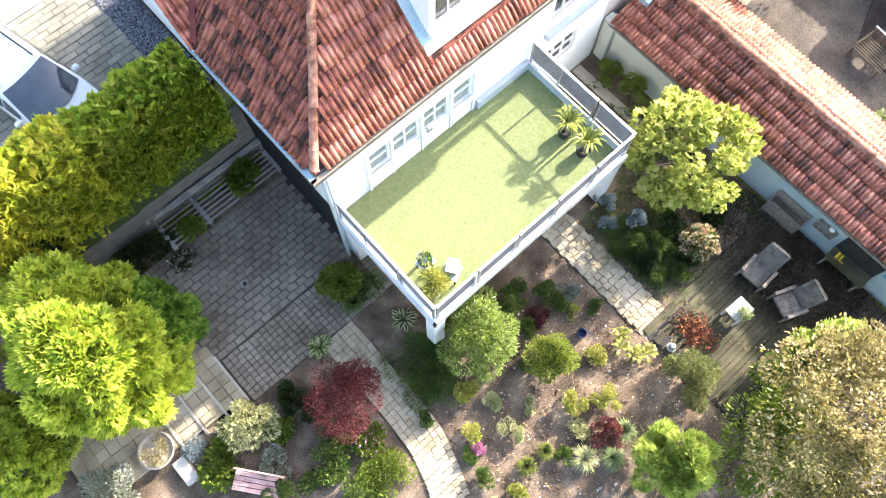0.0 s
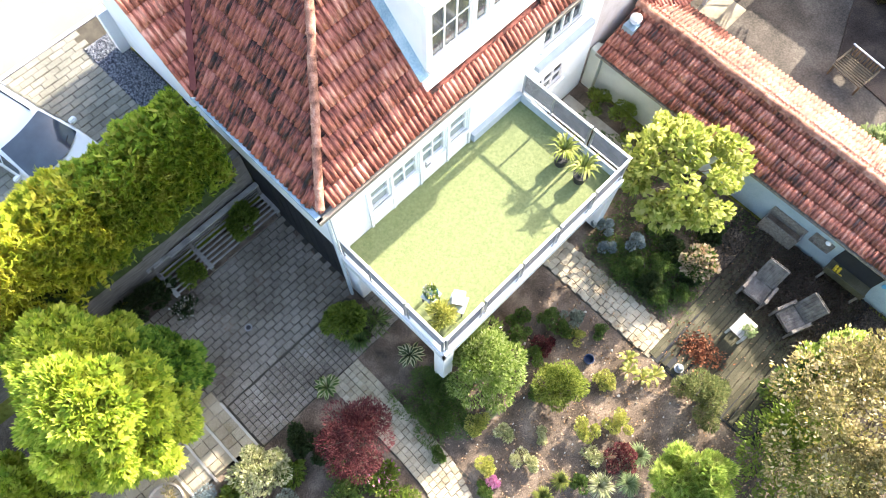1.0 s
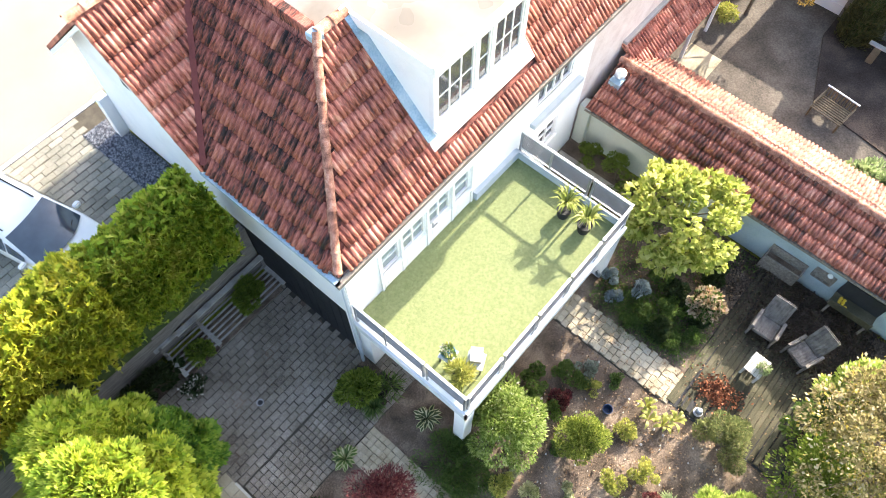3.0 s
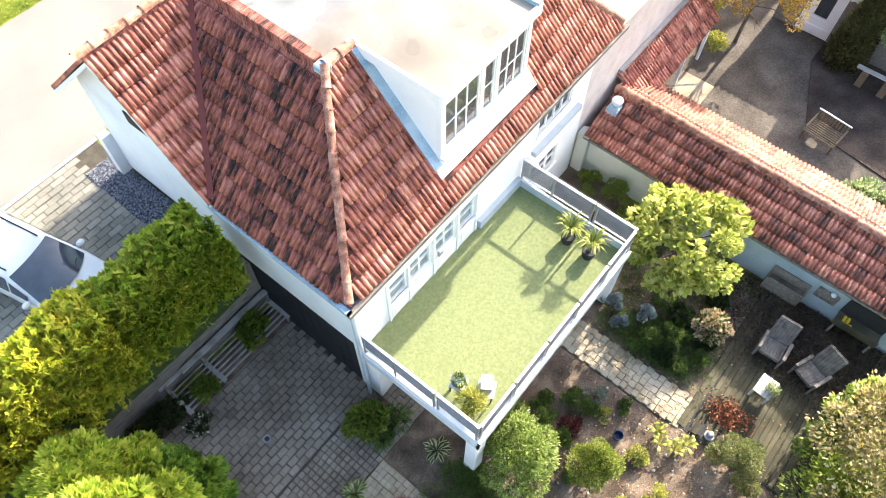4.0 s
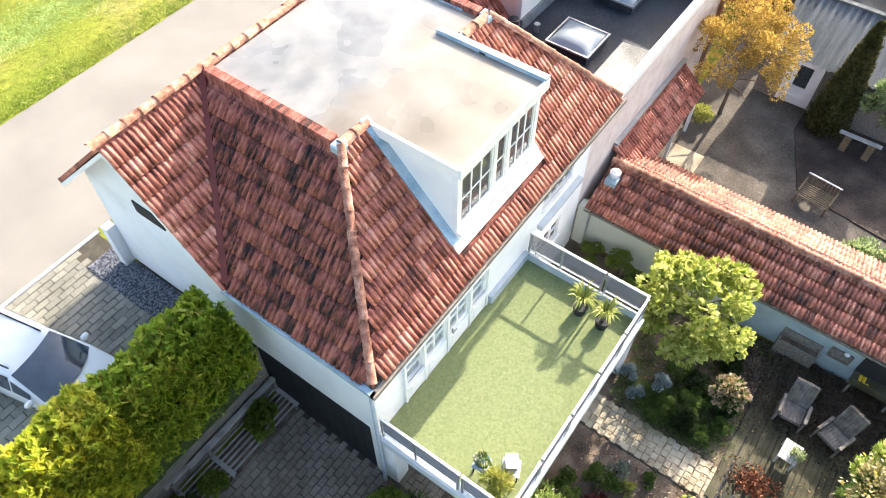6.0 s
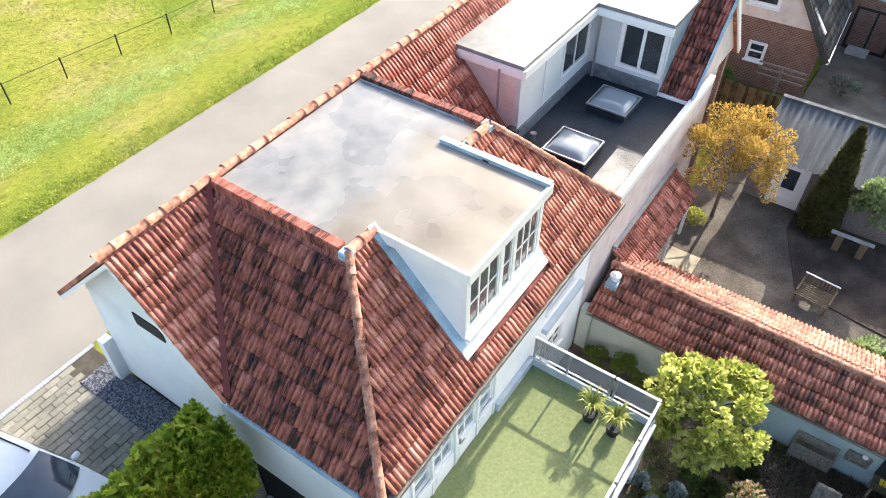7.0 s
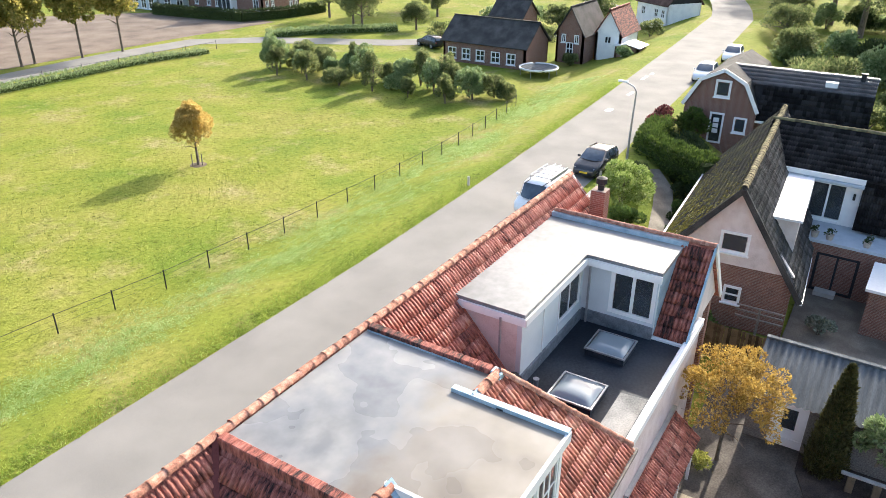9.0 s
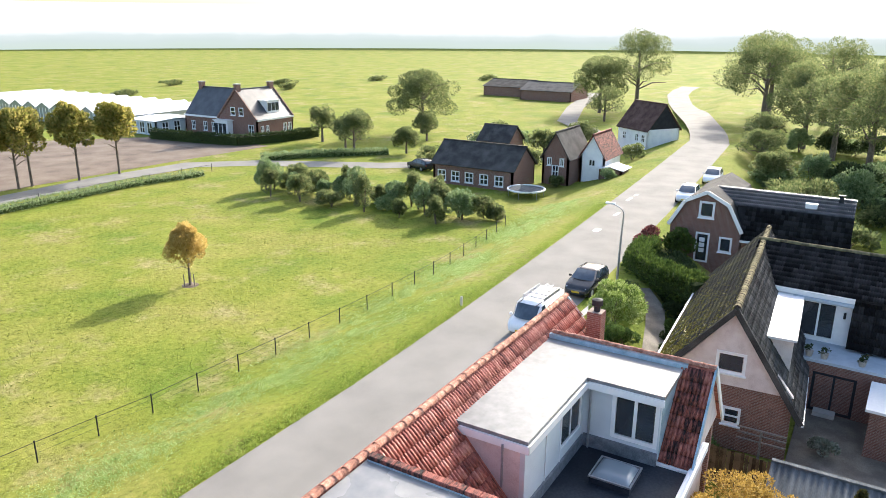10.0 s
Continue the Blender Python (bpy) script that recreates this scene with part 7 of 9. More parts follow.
stool(1.08, -1.88, TT, 0.36, 0.42, 10, "small square grey side table on turf")
stool(1.38, -2.45, TT, 0.42, 0.42, 25, "small square grey side table on turf")
pb = thing("flower_bowl", (1.08, -1.88, 3.17), "blue bowl with white and yellow flowers", "flower pot")
part("bowl", lathe_bm([(0.08, 0), (0.17, 0.12), (0.18, 0.17), (0.16, 0.17), (0.14, 0.13)], (1.08, -1.88, 3.17), 16), M_TEALPOT, pb)
rngp = np.random.default_rng(8)
for mm, nn in ((L_GREEN, 160), (L_WHITEFL, 60), (L_YELLOW, 40)):
    P, D = lumpy(nn, (0.16, 0.16, 0.1), rngp, 6)
    V, F = leaf_arrays(P, D, 0.07, 0.8, rngp)
    mesh_ob("foliage" if mm is L_GREEN else "blossom", fast_mesh("foliage", V + np.array((1.08, -1.88, 3.31)), F), mm, pb)
ln = thing("lantern", (1.44, -2.42, 3.17), "pale wooden lantern box on a side table", "lantern")
Ml = pose(1.44, -2.42, 3.17, 0, 0, 35)
bm = bmesh.new()
box(bm, -0.15, 0.15, -0.12, 0.12, 0, 0.2, Ml)
part("body", bevelled(bm, 0.01), M_POT, ln)
bm = bmesh.new()
box(bm, -0.17, 0.17, -0.14, 0.14, 0.2, 0.23, Ml)
part("lid", bm, M_SILVER, ln)
gp = shrub("potted_grass", 0.92, -2.4, 2.98, 0.28, 0.28, 0.42, 1500, 0.16, L_YELLOW, "yellow-green feathery plant in a dark pot", "potted plant", aspect=0.12, seed=60)
part("pot", lathe_bm([(0.13, 0), (0.2, 0.26), (0.18, 0.26)], (0.92, -2.4, TT), 16), M_BLACK, gp)


# wicker chairs and table on the deck
def wicker_chair(x, y, yaw, label):
    ob = thing("wicker_chair", (0, 0, 0), label, "chair", "wicker chairs")
    part("seat", bevelled(boxes((-0.3, 0.3, -0.3, 0.28, 0.34, 0.44)), 0.03, 2), M_WICKER, ob)
    bm = bmesh.new()
    Mk = pose(0, -0.3, 0.4, 31, 0, 0)
    box(bm, -0.31, 0.31, -0.04, 0.03, 0, 0.76, Mk)
    part("backrest", bevelled(bm, 0.03, 2), M_WICKER, ob)
    for i in range(7):
        bm = bmesh.new()
        box(bm, -0.29 + i * 0.084, -0.29 + i * 0.084 + 0.07, 0.03, 0.055, 0.06, 0.74, Mk)
        part("back_rib", bevelled(bm, 0.012), M_WICKER, ob)
        part("seat_rib", bevelled(boxes((-0.29 + i * 0.084, -0.22 + i * 0.084, -0.26, 0.27, 0.44, 0.46)), 0.008), M_WICKER, ob)
    for s in (-1, 1):
        part("armrest", bevelled(boxes((s * 0.34 - 0.05, s * 0.34 + 0.05, -0.34, 0.28, 0.56, 0.62)), 0.02), M_WICKER, ob)
        part("side_panel", boxes((s * 0.34 - 0.03, s * 0.34 + 0.03, -0.32, 0.26, 0.1, 0.56)), M_WICKER, ob)
        for yy in (-0.3, 0.24):
            part("leg", boxes((s * 0.34 - 0.03, s * 0.34 + 0.03, yy - 0.03, yy + 0.03, 0, 0.12)), M_WICKER, ob)
    ob.matrix_basis = pose(x, y, 0.1, 0, 0, yaw)
    return ob


wicker_chair(8.0, -7.4, 92, "grey wicker armchair on the garden deck")
wicker_chair(7.97, -8.5, 68, "grey wicker armchair by the low table")
tb = thing("low_table", (6.91, -7.75, 0.1), "small pale slatted garden table", "table")
Mt = pose(6.91, -7.75, 0.1, 0, 0, -3)
for i in range(5):
    bm = bmesh.new()
    box(bm, -0.31, 0.31, -0.24 + i * 0.097, -0.152 + i * 0.097, 0.39, 0.42, Mt)
    part("slat", bevelled(bm, 0.006), M_TABLE, tb)
for sx in (-1, 1):
    for sy in (-1, 1):
        bm = bmesh.new()
        box(bm, sx * 0.27 - 0.03, sx * 0.27 + 0.03, sy * 0.2 - 0.03, sy * 0.2 + 0.03, 0, 0.39, Mt)
        part("leg", bm, M_TABLE, tb)
tp = shrub("table_plant", 6.88, -7.9, 0.52, 0.17, 0.17, 0.22, 420, 0.06, L_SILVERG, "small plant in a bowl on the table", "potted plant", seed=71)
part("bowl", lathe_bm([(0.08, 0), (0.14, 0.1), (0.12, 0.1)], (6.88, -7.9, 0.52), 14), M_POT, tp)
# things along the painted wall
wb = thing("wall_planter", (10.0, -6.75, 0.0), "narrow weathered timber planter trough against the wall", "planter")
for b in ((9.82, 10.12, -7.35, -6.25, 0.0, 0.06), (9.82, 9.86, -7.35, -6.25, 0.06, 0.7), (10.1, 10.14, -7.35, -6.25, 0.06, 0.95), (9.86, 10.1, -7.35, -7.31, 0.06, 0.8), (9.86, 10.1, -6.29, -6.25, 0.06, 0.8)):
    part("board", boxes(b), M_WOOD, wb)
part("soil", boxes((9.87, 10.09, -7.3, -6.3, 0.06, 0.6)), M_SOIL, wb)
wt = thing("wall_tray", (10.08, -7.75, 1.0), "dark wooden tray hanging on the painted wall", "tray")
part("backing", boxes((10.11, 10.147, -8.1, -7.5, 0.75, 1.15)), M_WOOD, wt)
for b in ((10.06, 10.11, -8.1, -8.06, 0.75, 1.15), (10.06, 10.11, -7.54, -7.5, 0.75, 1.15), (10.06, 10.11, -8.06, -7.54, 0.75, 0.79), (10.06, 10.11, -8.06, -7.54, 1.11, 1.15)):
    part("edge", boxes(b), M_WOOD, wt)
part("ornament", lathe_bm([(0.02, 0), (0.08, 0.06), (0.02, 0.14)], (10.05, -7.9, 1.15), 12), M_SILVER, wt, "round white ornament")
sink = thing("potting_bench", (9.8, -8.85, 0), "dark potting bench with bowls of yellow fruit", "bench")
part("top", boxes((9.68, 10.1, -9.5, -8.3, 0.7, 0.75)), M_DECK, sink)
part("front_board", boxes((9.66, 9.7, -9.5, -8.3, 0.62, 0.88)), M_DECK, sink)
for x in (9.68, 10.02):
    for y in (-9.45, -8.4):
        part("leg", boxes((x, x + 0.06, y, y + 0.06, 0, 0.7)), M_WOOD, sink)
part("back_frame", boxes((10.07, 10.12, -9.5, -8.3, 0.75, 1.4)), M_BLACK, sink)
for i in range(7):
    fr = thing("yellow_fruit", (9.76 + 0.09 * (i % 3), -8.5 - 0.1 * (i // 3), 0.8), "yellow ornamental gourd on the bench", "fruit", "gourds")
    part("body", lathe_bm([(0.01, 0), (0.045, 0.02), (0.05, 0.05), (0.01, 0.1)], (9.76 + 0.09 * (i % 3), -8.5 - 0.1 * (i // 3), 0.75), 10), M_YPLATE, fr)
M_BFLY = mat("blue_enamel", [(0.05, 0.25, 0.50), (0.10, 0.36, 0.62)], 0.4, 5, 20, 0)
for y, z in ((-8.55, 1.25), (-9.75, 1.1)):
    bf = thing("wall_butterfly", (10.13, y, z), "small blue metal butterfly on the wall", "wall ornament", "wall ornaments")
    for s in (-1, 1):
        part("wing", slab([(10.12, y, z), (10.10, y + s * 0.14, z + 0.12), (10.10, y + s * 0.16, z), (10.11, y + s * 0.1, z - 0.1)], 0.01), M_BFLY, bf)
# timber bench and planter below the hedge
M_WOODG = mat("silvered_wood", [(0.20, 0.19, 0.18), (0.33, 0.32, 0.30), (0.44, 0.43, 0.41)], 0.85, 3, 40, 0.3)
bn = thing("timber_bench", (-1.6, 4.2, 0), "long weathered timber slat bench along the retaining wall", "bench")
for i in range(6):
    part("slat", boxes((-3.15, 0.35, 3.58 + i * 0.15, 3.625 + i * 0.15, 0.42, 0.46)), M_WOODG, bn)
part("back_rail", boxes((-2.6, 0.42, 4.22, 4.36, 1.05, 1.12)), M_WOODG, bn, "pale weathered top plank")
part("back_rail", boxes((-3.3, 0.42, 4.36, 4.44, 0.9, 1.0)), M_WOODG, bn)
for i in range(3):
    part("back_slat", boxes((-2.6, 0.35, 4.37, 4.4, 0.52 + i * 0.14, 0.6 + i * 0.14)), M_WOOD, bn)
for x in (-3.2, -2.05, 0.32):
    part("cross_board", boxes((x, x + 0.13, 3.5, 4.4, 0.465, 0.5)), M_WOODG, bn)
    part("support", boxes((x + 0.02, x + 0.1, 3.6, 3.68, 0, 0.42)), M_WOOD, bn)
    part("support", boxes((x + 0.02, x + 0.1, 4.28, 4.36, 0, 1.05)), M_WOOD, bn)
part("dark_base", boxes((-3.1, 0.3, 3.6, 4.38, 0.05, 0.12)), M_SOIL, bn)
# pots and yard objects
bw = thing("stone_bowl", (-6.6, -0.4, 0.03), "round pale stone bowl planted with dry heather", "planter")
part("bowl", lathe_bm([(0.25, 0), (0.44, 0.28), (0.47, 0.32), (0.42, 0.34), (0.38, 0.26)], (-6.6, -0.4, 0.03), 28), M_POT, bw)
P, D = lumpy(700, (0.36, 0.36, 0.1), rngp, 12)
V, F = leaf_arrays(P, D, 0.08, 0.3, rngp)
mesh_ob("foliage", fast_mesh("foliage", V + np.array((-6.6, -0.4, 0.3)), F), L_AUTUMN, bw)
ps = thing("pink_bench", (-5.2, -2.75, 0), "faded pink painted wooden garden bench", "bench")
M_PINKWOOD = mat("faded_pink_paint", [(0.42, 0.20, 0.20), (0.60, 0.38, 0.36), (0.68, 0.52, 0.48)], 0.7, 5, 30, 0.2)
Mp = pose(-5.2, -2.75, 0, 0, 0, -52)
for i in range(4):
    bm = bmesh.new()
    box(bm, -0.6, 0.6, -0.22 + i * 0.12, -0.12 + i * 0.12, 0.42, 0.46, Mp)
    part("slat", bm, M_PINKWOOD, ps)
for i in range(2):
    bm = bmesh.new()
    box(bm, -0.6, 0.6, 0.26, 0.3, 0.58 + i * 0.14, 0.68 + i * 0.14, Mp)
    part("back_slat", bm, M_PINKWOOD, ps)
for sx in (-0.55, 0.5):
    bm = bmesh.new()
    box(bm, sx, sx + 0.06, -0.22, 0.3, 0, 0.42, Mp)
    part("support", bm, M_PINKWOOD, ps)
tagged(part("concrete_block", bevelled(boxes((-7.9, -7.45, -0.55, -0.05, 0, 0.35)), 0.02), M_CONCRETE), "pale concrete block beside the path", "block")
tagged(part("concrete_block", bevelled(boxes((-6.55, -6.2, -1.6, -0.9, 0, 0.2)), 0.02), M_CONCRETE), "low pale concrete edging block", "block")
gh = thing("blue_bucket", (3.43, -5.4, 0.03), "small dark blue bucket on the soil", "bucket")
part("body", lathe_bm([(0.1, 0), (0.14, 0.25), (0.12, 0.25), (0.09, 0.04)], (3.43, -5.4, 0.03), 14), M_BFLYD, gh)
gl = thing("glass_lantern", (4.95, -7.25, 0.12), "small round lantern on the deck edge", "lantern")
part("base", lathe_bm([(0.12, 0), (0.13, 0.04), (0.08, 0.05)], (4.95, -7.25, 0.12), 14), M_METAL, gl)
part("glass", lathe_bm([(0.08, 0.05), (0.1, 0.12), (0.08, 0.2), (0.05, 0.22)], (4.95, -7.25, 0.12), 14), M_DOME, gl)
dm = thing("door_mat", (4.95, -6.95, 0.1), "small patterned metal mat on the deck", "mat")
part("plate", boxes((4.8, 5.15, -7.1, -6.8, 0.105, 0.12)), M_BLACK, dm)
lp = leaf_arrays(*(lambda r: (np.stack([5.75 + r.normal(0, 0.22, 900), -7.35 + r.normal(0, 0.3, 900), 0.12 + np.abs(r.normal(0, 0.04, 900))], 1), r.normal(size=(900, 3))))(np.random.default_rng(5)), 0.09, 0.6, np.random.default_rng(6))
tagged(mesh_ob("leaf_pile", fast_mesh("leaf_pile", *lp), M_RUST), "heap of dry red-brown fallen leaves on the deck", "leaves", kind="stuff")
rl = np.random.default_rng(9)
nL = 7000
lx, ly = rl.uniform(-1.2, 9.8, nL), rl.uniform(-12.5, -3.2, nL)
lp = leaf_arrays(np.stack([lx, ly, 0.05 + rl.uniform(0, 0.05, nL)], 1), rl.normal(size=(nL, 3)) * np.array((1, 1, 0.3)), 0.075, 0.6, rl)
tagged(mesh_ob("leaf_litter", fast_mesh("leaf_litter", *lp), L_LITTER), "scattered dry leaves on the soil", "leaves", kind="stuff")
# a dense cover of brown leaves round the chairs
rk = np.random.default_rng(19)
nK = 26000
kx0, ky0 = 8.9 + rk.normal(0, 1.35, nK), -8.3 + rk.normal(0, 1.3, nK)
ok = (kx0 < 10.05) & (ky0 < -5.6) & (rk.uniform(0, 1, nK) < np.clip((kx0 - 6.9) / 1.8, 0.04, 1))
kx0, ky0 = kx0[ok], ky0[ok]
lp = leaf_arrays(np.stack([kx0, ky0, 0.12 + rk.uniform(0, 0.03, len(kx0))], 1), rk.normal(size=(len(kx0), 3)) * np.array((1, 1, 0.2)) + np.array((0, 0, 0.2)), 0.065, 0.7, rk)
tagged(mesh_ob("leaf_litter", fast_mesh("leaf_litter", *lp), L_ROT), "dark rotting leaves on the deck", "leaves", kind="stuff")
# low weeds in the bed beside the path
rk = np.random.default_rng(20)
nK = 9000
kx0, ky0 = rk.uniform(5.75, 9.9, nK), rk.uniform(-6.35, -0.2, nK)
ok = np.array([noise.noise((x * 0.9, y * 0.9, 2)) > -0.15 for x, y in zip(kx0, ky0)]) & ((kx0 > 7.3) | (ky0 < -3.1))
kx0, ky0 = kx0[ok], ky0[ok]
lp = leaf_arrays(np.stack([kx0, ky0, 0.05 + rk.uniform(0, 0.1, len(kx0))], 1), rk.normal(size=(len(kx0), 3)) + np.array((0, 0, 0.7)), 0.09, 0.5, rk)
tagged(mesh_ob("bed_weeds", fast_mesh("bed_weeds", *lp), L_GREEN), "low green weeds in the shaded bed", "weeds", kind="stuff")
# twigs and stones
tagged(part("bed_edging", bevelled(boxes((9.02, 9.36, -2.6, 0.45, 0.0, 0.07)), 0.01), M_POT), "narrow brown edging strip beside the wall bed", "edging", kind="structure")
dr = thing("patio_drain", (-2.36, 1.68, 0.06), "small round metal drain in the patio", "drain")
part("rim", lathe_bm([(0.1, 0.0), (0.1, 0.02), (0.075, 0.02), (0.075, 0.005)], (-2.36, 1.68, 0.06), 16), M_METAL, dr)
# Black disc painted as the dark depth of the drain.
part("painted_hole", lathe_bm([(0.074, 0.0), (0.074, 0.006), (0.01, 0.006)], (-2.36, 1.68, 0.06), 16), M_BLACK, dr)
st = np.random.default_rng(10)
bm = bmesh.new()
for i in range(160):
    x, y = st.uniform(-1, 4.5), st.uniform(-9, -3.4)
    s = st.uniform(0.015, 0.05)
    bmesh.ops.create_icosphere(bm, subdivisions=1, radius=s, matrix=Matrix.Translation((x, y, 0.03)) @ Matrix.Diagonal((1, st.uniform(0.6, 1), 0.6, 1)))
tagged(part("stones", bm, M_CONCRETE), "small pale stones on the garden soil", "stones", kind="stuff")


# ---- far trees and meadow plants ----
tree("young_autumn_tree", 29.15, 39.05, 0.5, 1.15, 1.6, 3.6, 15000, 0.13, L_GOLDP, "single young tree with golden autumn leaves", 31, trunk_r=0.09, clumps=60, spread=0.24, taper=0.45)
tagged(part("tree_pit", lathe_bm([(0.65, 0.0), (0.6, 0.02), (0.05, 0.04)], (29.15, 39.05, ground_z(29.15, 39.05) - 0.01), 20), M_SOIL), "ring of bare soil round the young tree", "soil", kind="structure")
for dx, dy in ((-0.35, 0.2), (0.3, 0.25), (0.1, -0.35)):
    sk = thing("tree_stake", (29.15 + dx, 39.05 + dy, 0.5), "wooden stake beside the young tree", "stake", "tree stakes")
    part("pole", rod_bm(bmesh.new(), (29.15 + dx, 39.05 + dy, 0.4), (29.15 + dx, 39.05 + dy, 1.4), 0.035, 6), M_WOOD, sk)
for i, (x, y) in enumerate(((42.7, 82.2), (47.7, 80.6), (52.8, 79.9))):
    tree("roadside_tree", x, y, 0.5, 3.4, 2.5, 6.0, 5200, 0.4, L_TREEY, "slim roadside tree with yellowing leaves", 40 + i, trunk_r=0.16, clumps=24, group="lane trees")
for i in range(6):
    x, y = 41.0 - i * 4.5, 82 + i * 0.2
    tree("roadside_tree", x, y, 0.5, 3.2, 2.6, 6.2, 4200, 0.42, L_TREEY, "slim roadside tree with yellowing leaves", 60 + i, trunk_r=0.16, clumps=22, group="lane trees")
# shrub belt across the meadow
sb = [(56.7, 57.0, 2.1, 2.8), (57.5, 53.8, 2.0, 3.0), (57.3, 50.6, 1.7, 2.5), (57.8, 47.5, 1.5, 2.2), (57.2, 45.0, 1.6, 2.3), (57.8, 42.4, 1.3, 2.0), (57.3, 40.0, 1.7, 2.7), (57.6, 37.4, 1.5, 2.0), (57.2, 34.6, 1.9, 3.3), (56.8, 32.0, 2.1, 3.1), (58.2, 28.6, 1.3, 1.5), (58.5, 35.2, 1.2, 3.6)]
sb += [(56.0 + 2.6 * math.sin(i * 2.1), 57.5 - i * 1.45, 1.5 + 0.5 * math.sin(i * 1.7), 2.6 + 1.1 * math.sin(i * 2.9 + 1)) for i in range(20)]
for i, (x, y, r, h) in enumerate(sb):
    r, h = 0.75 * r, 1.05 * h
    shrub("field_shrub", x, y, 0.45, r, r, h, 3400, 0.2, L_TREE if i % 3 else L_SILVERG, "bushy shrub in the belt across the meadow", "shrub", seed=200 + i, clumps=16, group="shrub belt")
# rough growth along the lane
hedge("rough_verge", [(-20, 70.2), (10, 71.8), (30, 72.6), (50, 72.6), (58, 70.6)], 2.2, 0.4, 0.65, 12000, 0.3, L_SILVERG, "tall rough grass and reeds along the lane", 21, 0.25, 0.5, "verge")
hedge("rough_verge", [(70, 72), (76, 68), (84, 60)], 2.0, 0.4, 0.9, 6000, 0.3, L_SILVERG, "tall rough grass along the lane", 22, 0.25, 0.5, "verge")
hedge("villa_hedge", [(75, 102), (76, 92), (77.5, 84.5), (84, 81.5), (92, 80.5)], 1.2, 0.4, 1.7, 9000, 0.3, L_DARK, "dark clipped hedge round the brick villa", 23)
# larger far trees
ft = [(106, 68, 6.5, 11, 5), (81, 64, 2.7, 6.4, 6), (84, 68, 2.2, 5, 5), (88, 76, 2.6, 6, 5), (93, 72, 2.2, 5.0, 5), (86, 58, 2.0, 4.0, 4), (98, 62, 2.5, 5, 5), (96, 40, 2.2, 4, 4), (101, 36, 2.4, 5.0, 5), (154, 52, 7, 13, 6), (168, 48, 9, 17, 6), (140, 46, 4, 7, 5),
      (138, 16, 8, 15, 6), (152, 17, 9, 16, 6), (128, 8, 7, 13, 6), (118, 3, 7, 13, 5), (106, -2, 7, 15, 6), (96, -6, 7.5, 16, 6), (88, -10, 7, 15, 6), (165, 8, 9, 17, 6), (112, 12, 3.4, 5.5, 4), (101, 10.5, 3.2, 5, 4), (92, 8, 2.6, 4.5, 4), (120, -14, 9, 18, 6), (78, -14, 7, 15, 6)]
for i, (x, y, r, h, s) in enumerate(ft):
    tree("far_tree", x, y, ground_z(x, y) - 0.2, h * 0.16, r, h * 0.88, 20000 if r > 4 else 7000, 0.27 if r > 5 else 0.22, L_TREE, "large leafy tree in the hazy distance", 300 + i, trunk_r=0.05 * r + 0.08, clumps=44, spread=0.24, group="far trees")
# undergrowth below the far trees and round the far gardens
ru = np.random.default_rng(71)
for i in range(26):
    x = ru.uniform(66, 126)
    y = ru.uniform(-6, 9) + 0.03 * (x - 66)
    r = ru.uniform(1.6, 3.4)
    shrub("wood_edge_shrub", x, y, ground_z(x, y) - 0.1, r, r, ru.uniform(2.0, 4.2), 3000, 0.34, (L_TREE, L_DARK, L_SILVERG)[i % 3], "overgrown shrub at the edge of the far trees", "shrub", seed=600 + i, clumps=18, group="wood edge shrubs")
for i, (x, y, r) in enumerate(((78.5, 46, 1.6), (80, 50, 1.8), (83, 43, 1.4), (87, 38, 1.5), (89, 34, 1.6), (92, 30, 1.3), (99, 45, 1.8), (104, 40, 1.9), (77, 34.6, 0.8), (75.5, 29.5, 0.9), (77.8, 24.0, 0.8), (94, 26, 1.5), (98, 52, 1.6), (108, 54, 2.0))):
    shrub("garden_shrub", x, y, ground_z(x, y) - 0.05, r, r, r * 1.5, 1800, 0.26, L_TREE if i % 2 else L_SILVERG, "rounded shrub in a far garden", "shrub", seed=700 + i, group="far garden shrubs")
# low scrub along the polder ditches
rz = np.random.default_rng(88)
for i, (x, y, w) in enumerate(((150, 190, 5), (175, 165, 6), (205, 150, 5), (190, 120, 4), (230, 120, 6), (160, 150, 3), (120, 172, 4), (215, 95, 6))):
    shrub("ditch_scrub", x, y, 0.4, w, 1.6, 1.6, 1200, 0.5, L_TREE, "low scrub along a polder ditch", "shrub", seed=800 + i, group="ditch scrub")
# near roadside: hedge and bush behind the second house
hedge("laurel_hedge", [(48.6, 10.7), (44.2, 10.5), (42.3, 8.0), (40.7, 5.3)], 1.7, 1.6, 2.3, 9000, 0.2, L_LAUREL, "clipped green hedge beside the path", 31, 0.5)
hedge("dark_hedge", [(48.5, 9.6), (44, 7.0), (41.5, 5.4)], 2.6, 1.0, 2.0, 9000, 0.2, L_DARK, "dark shaded shrubbery behind the hedge", 32, 0.5)
shrub("pale_bush", 34.6, 8.7, 2.0, 1.6, 1.4, 2.7, 12000, 0.12, L_WEED, "large pale yellow-green bush beside the parked cars", seed=81)
shrub("dark_bush", 50.7, 9.0, 1.6, 1.0, 1.1, 2.6, 3600, 0.2, L_LAUREL, "dark climber against the brick house front", seed=84)
shrub("green_bush", 31.9, 7.5, 1.7, 1.2, 0.9, 1.6, 5200, 0.13, L_GREEN, "green bush behind the red roof", seed=82)
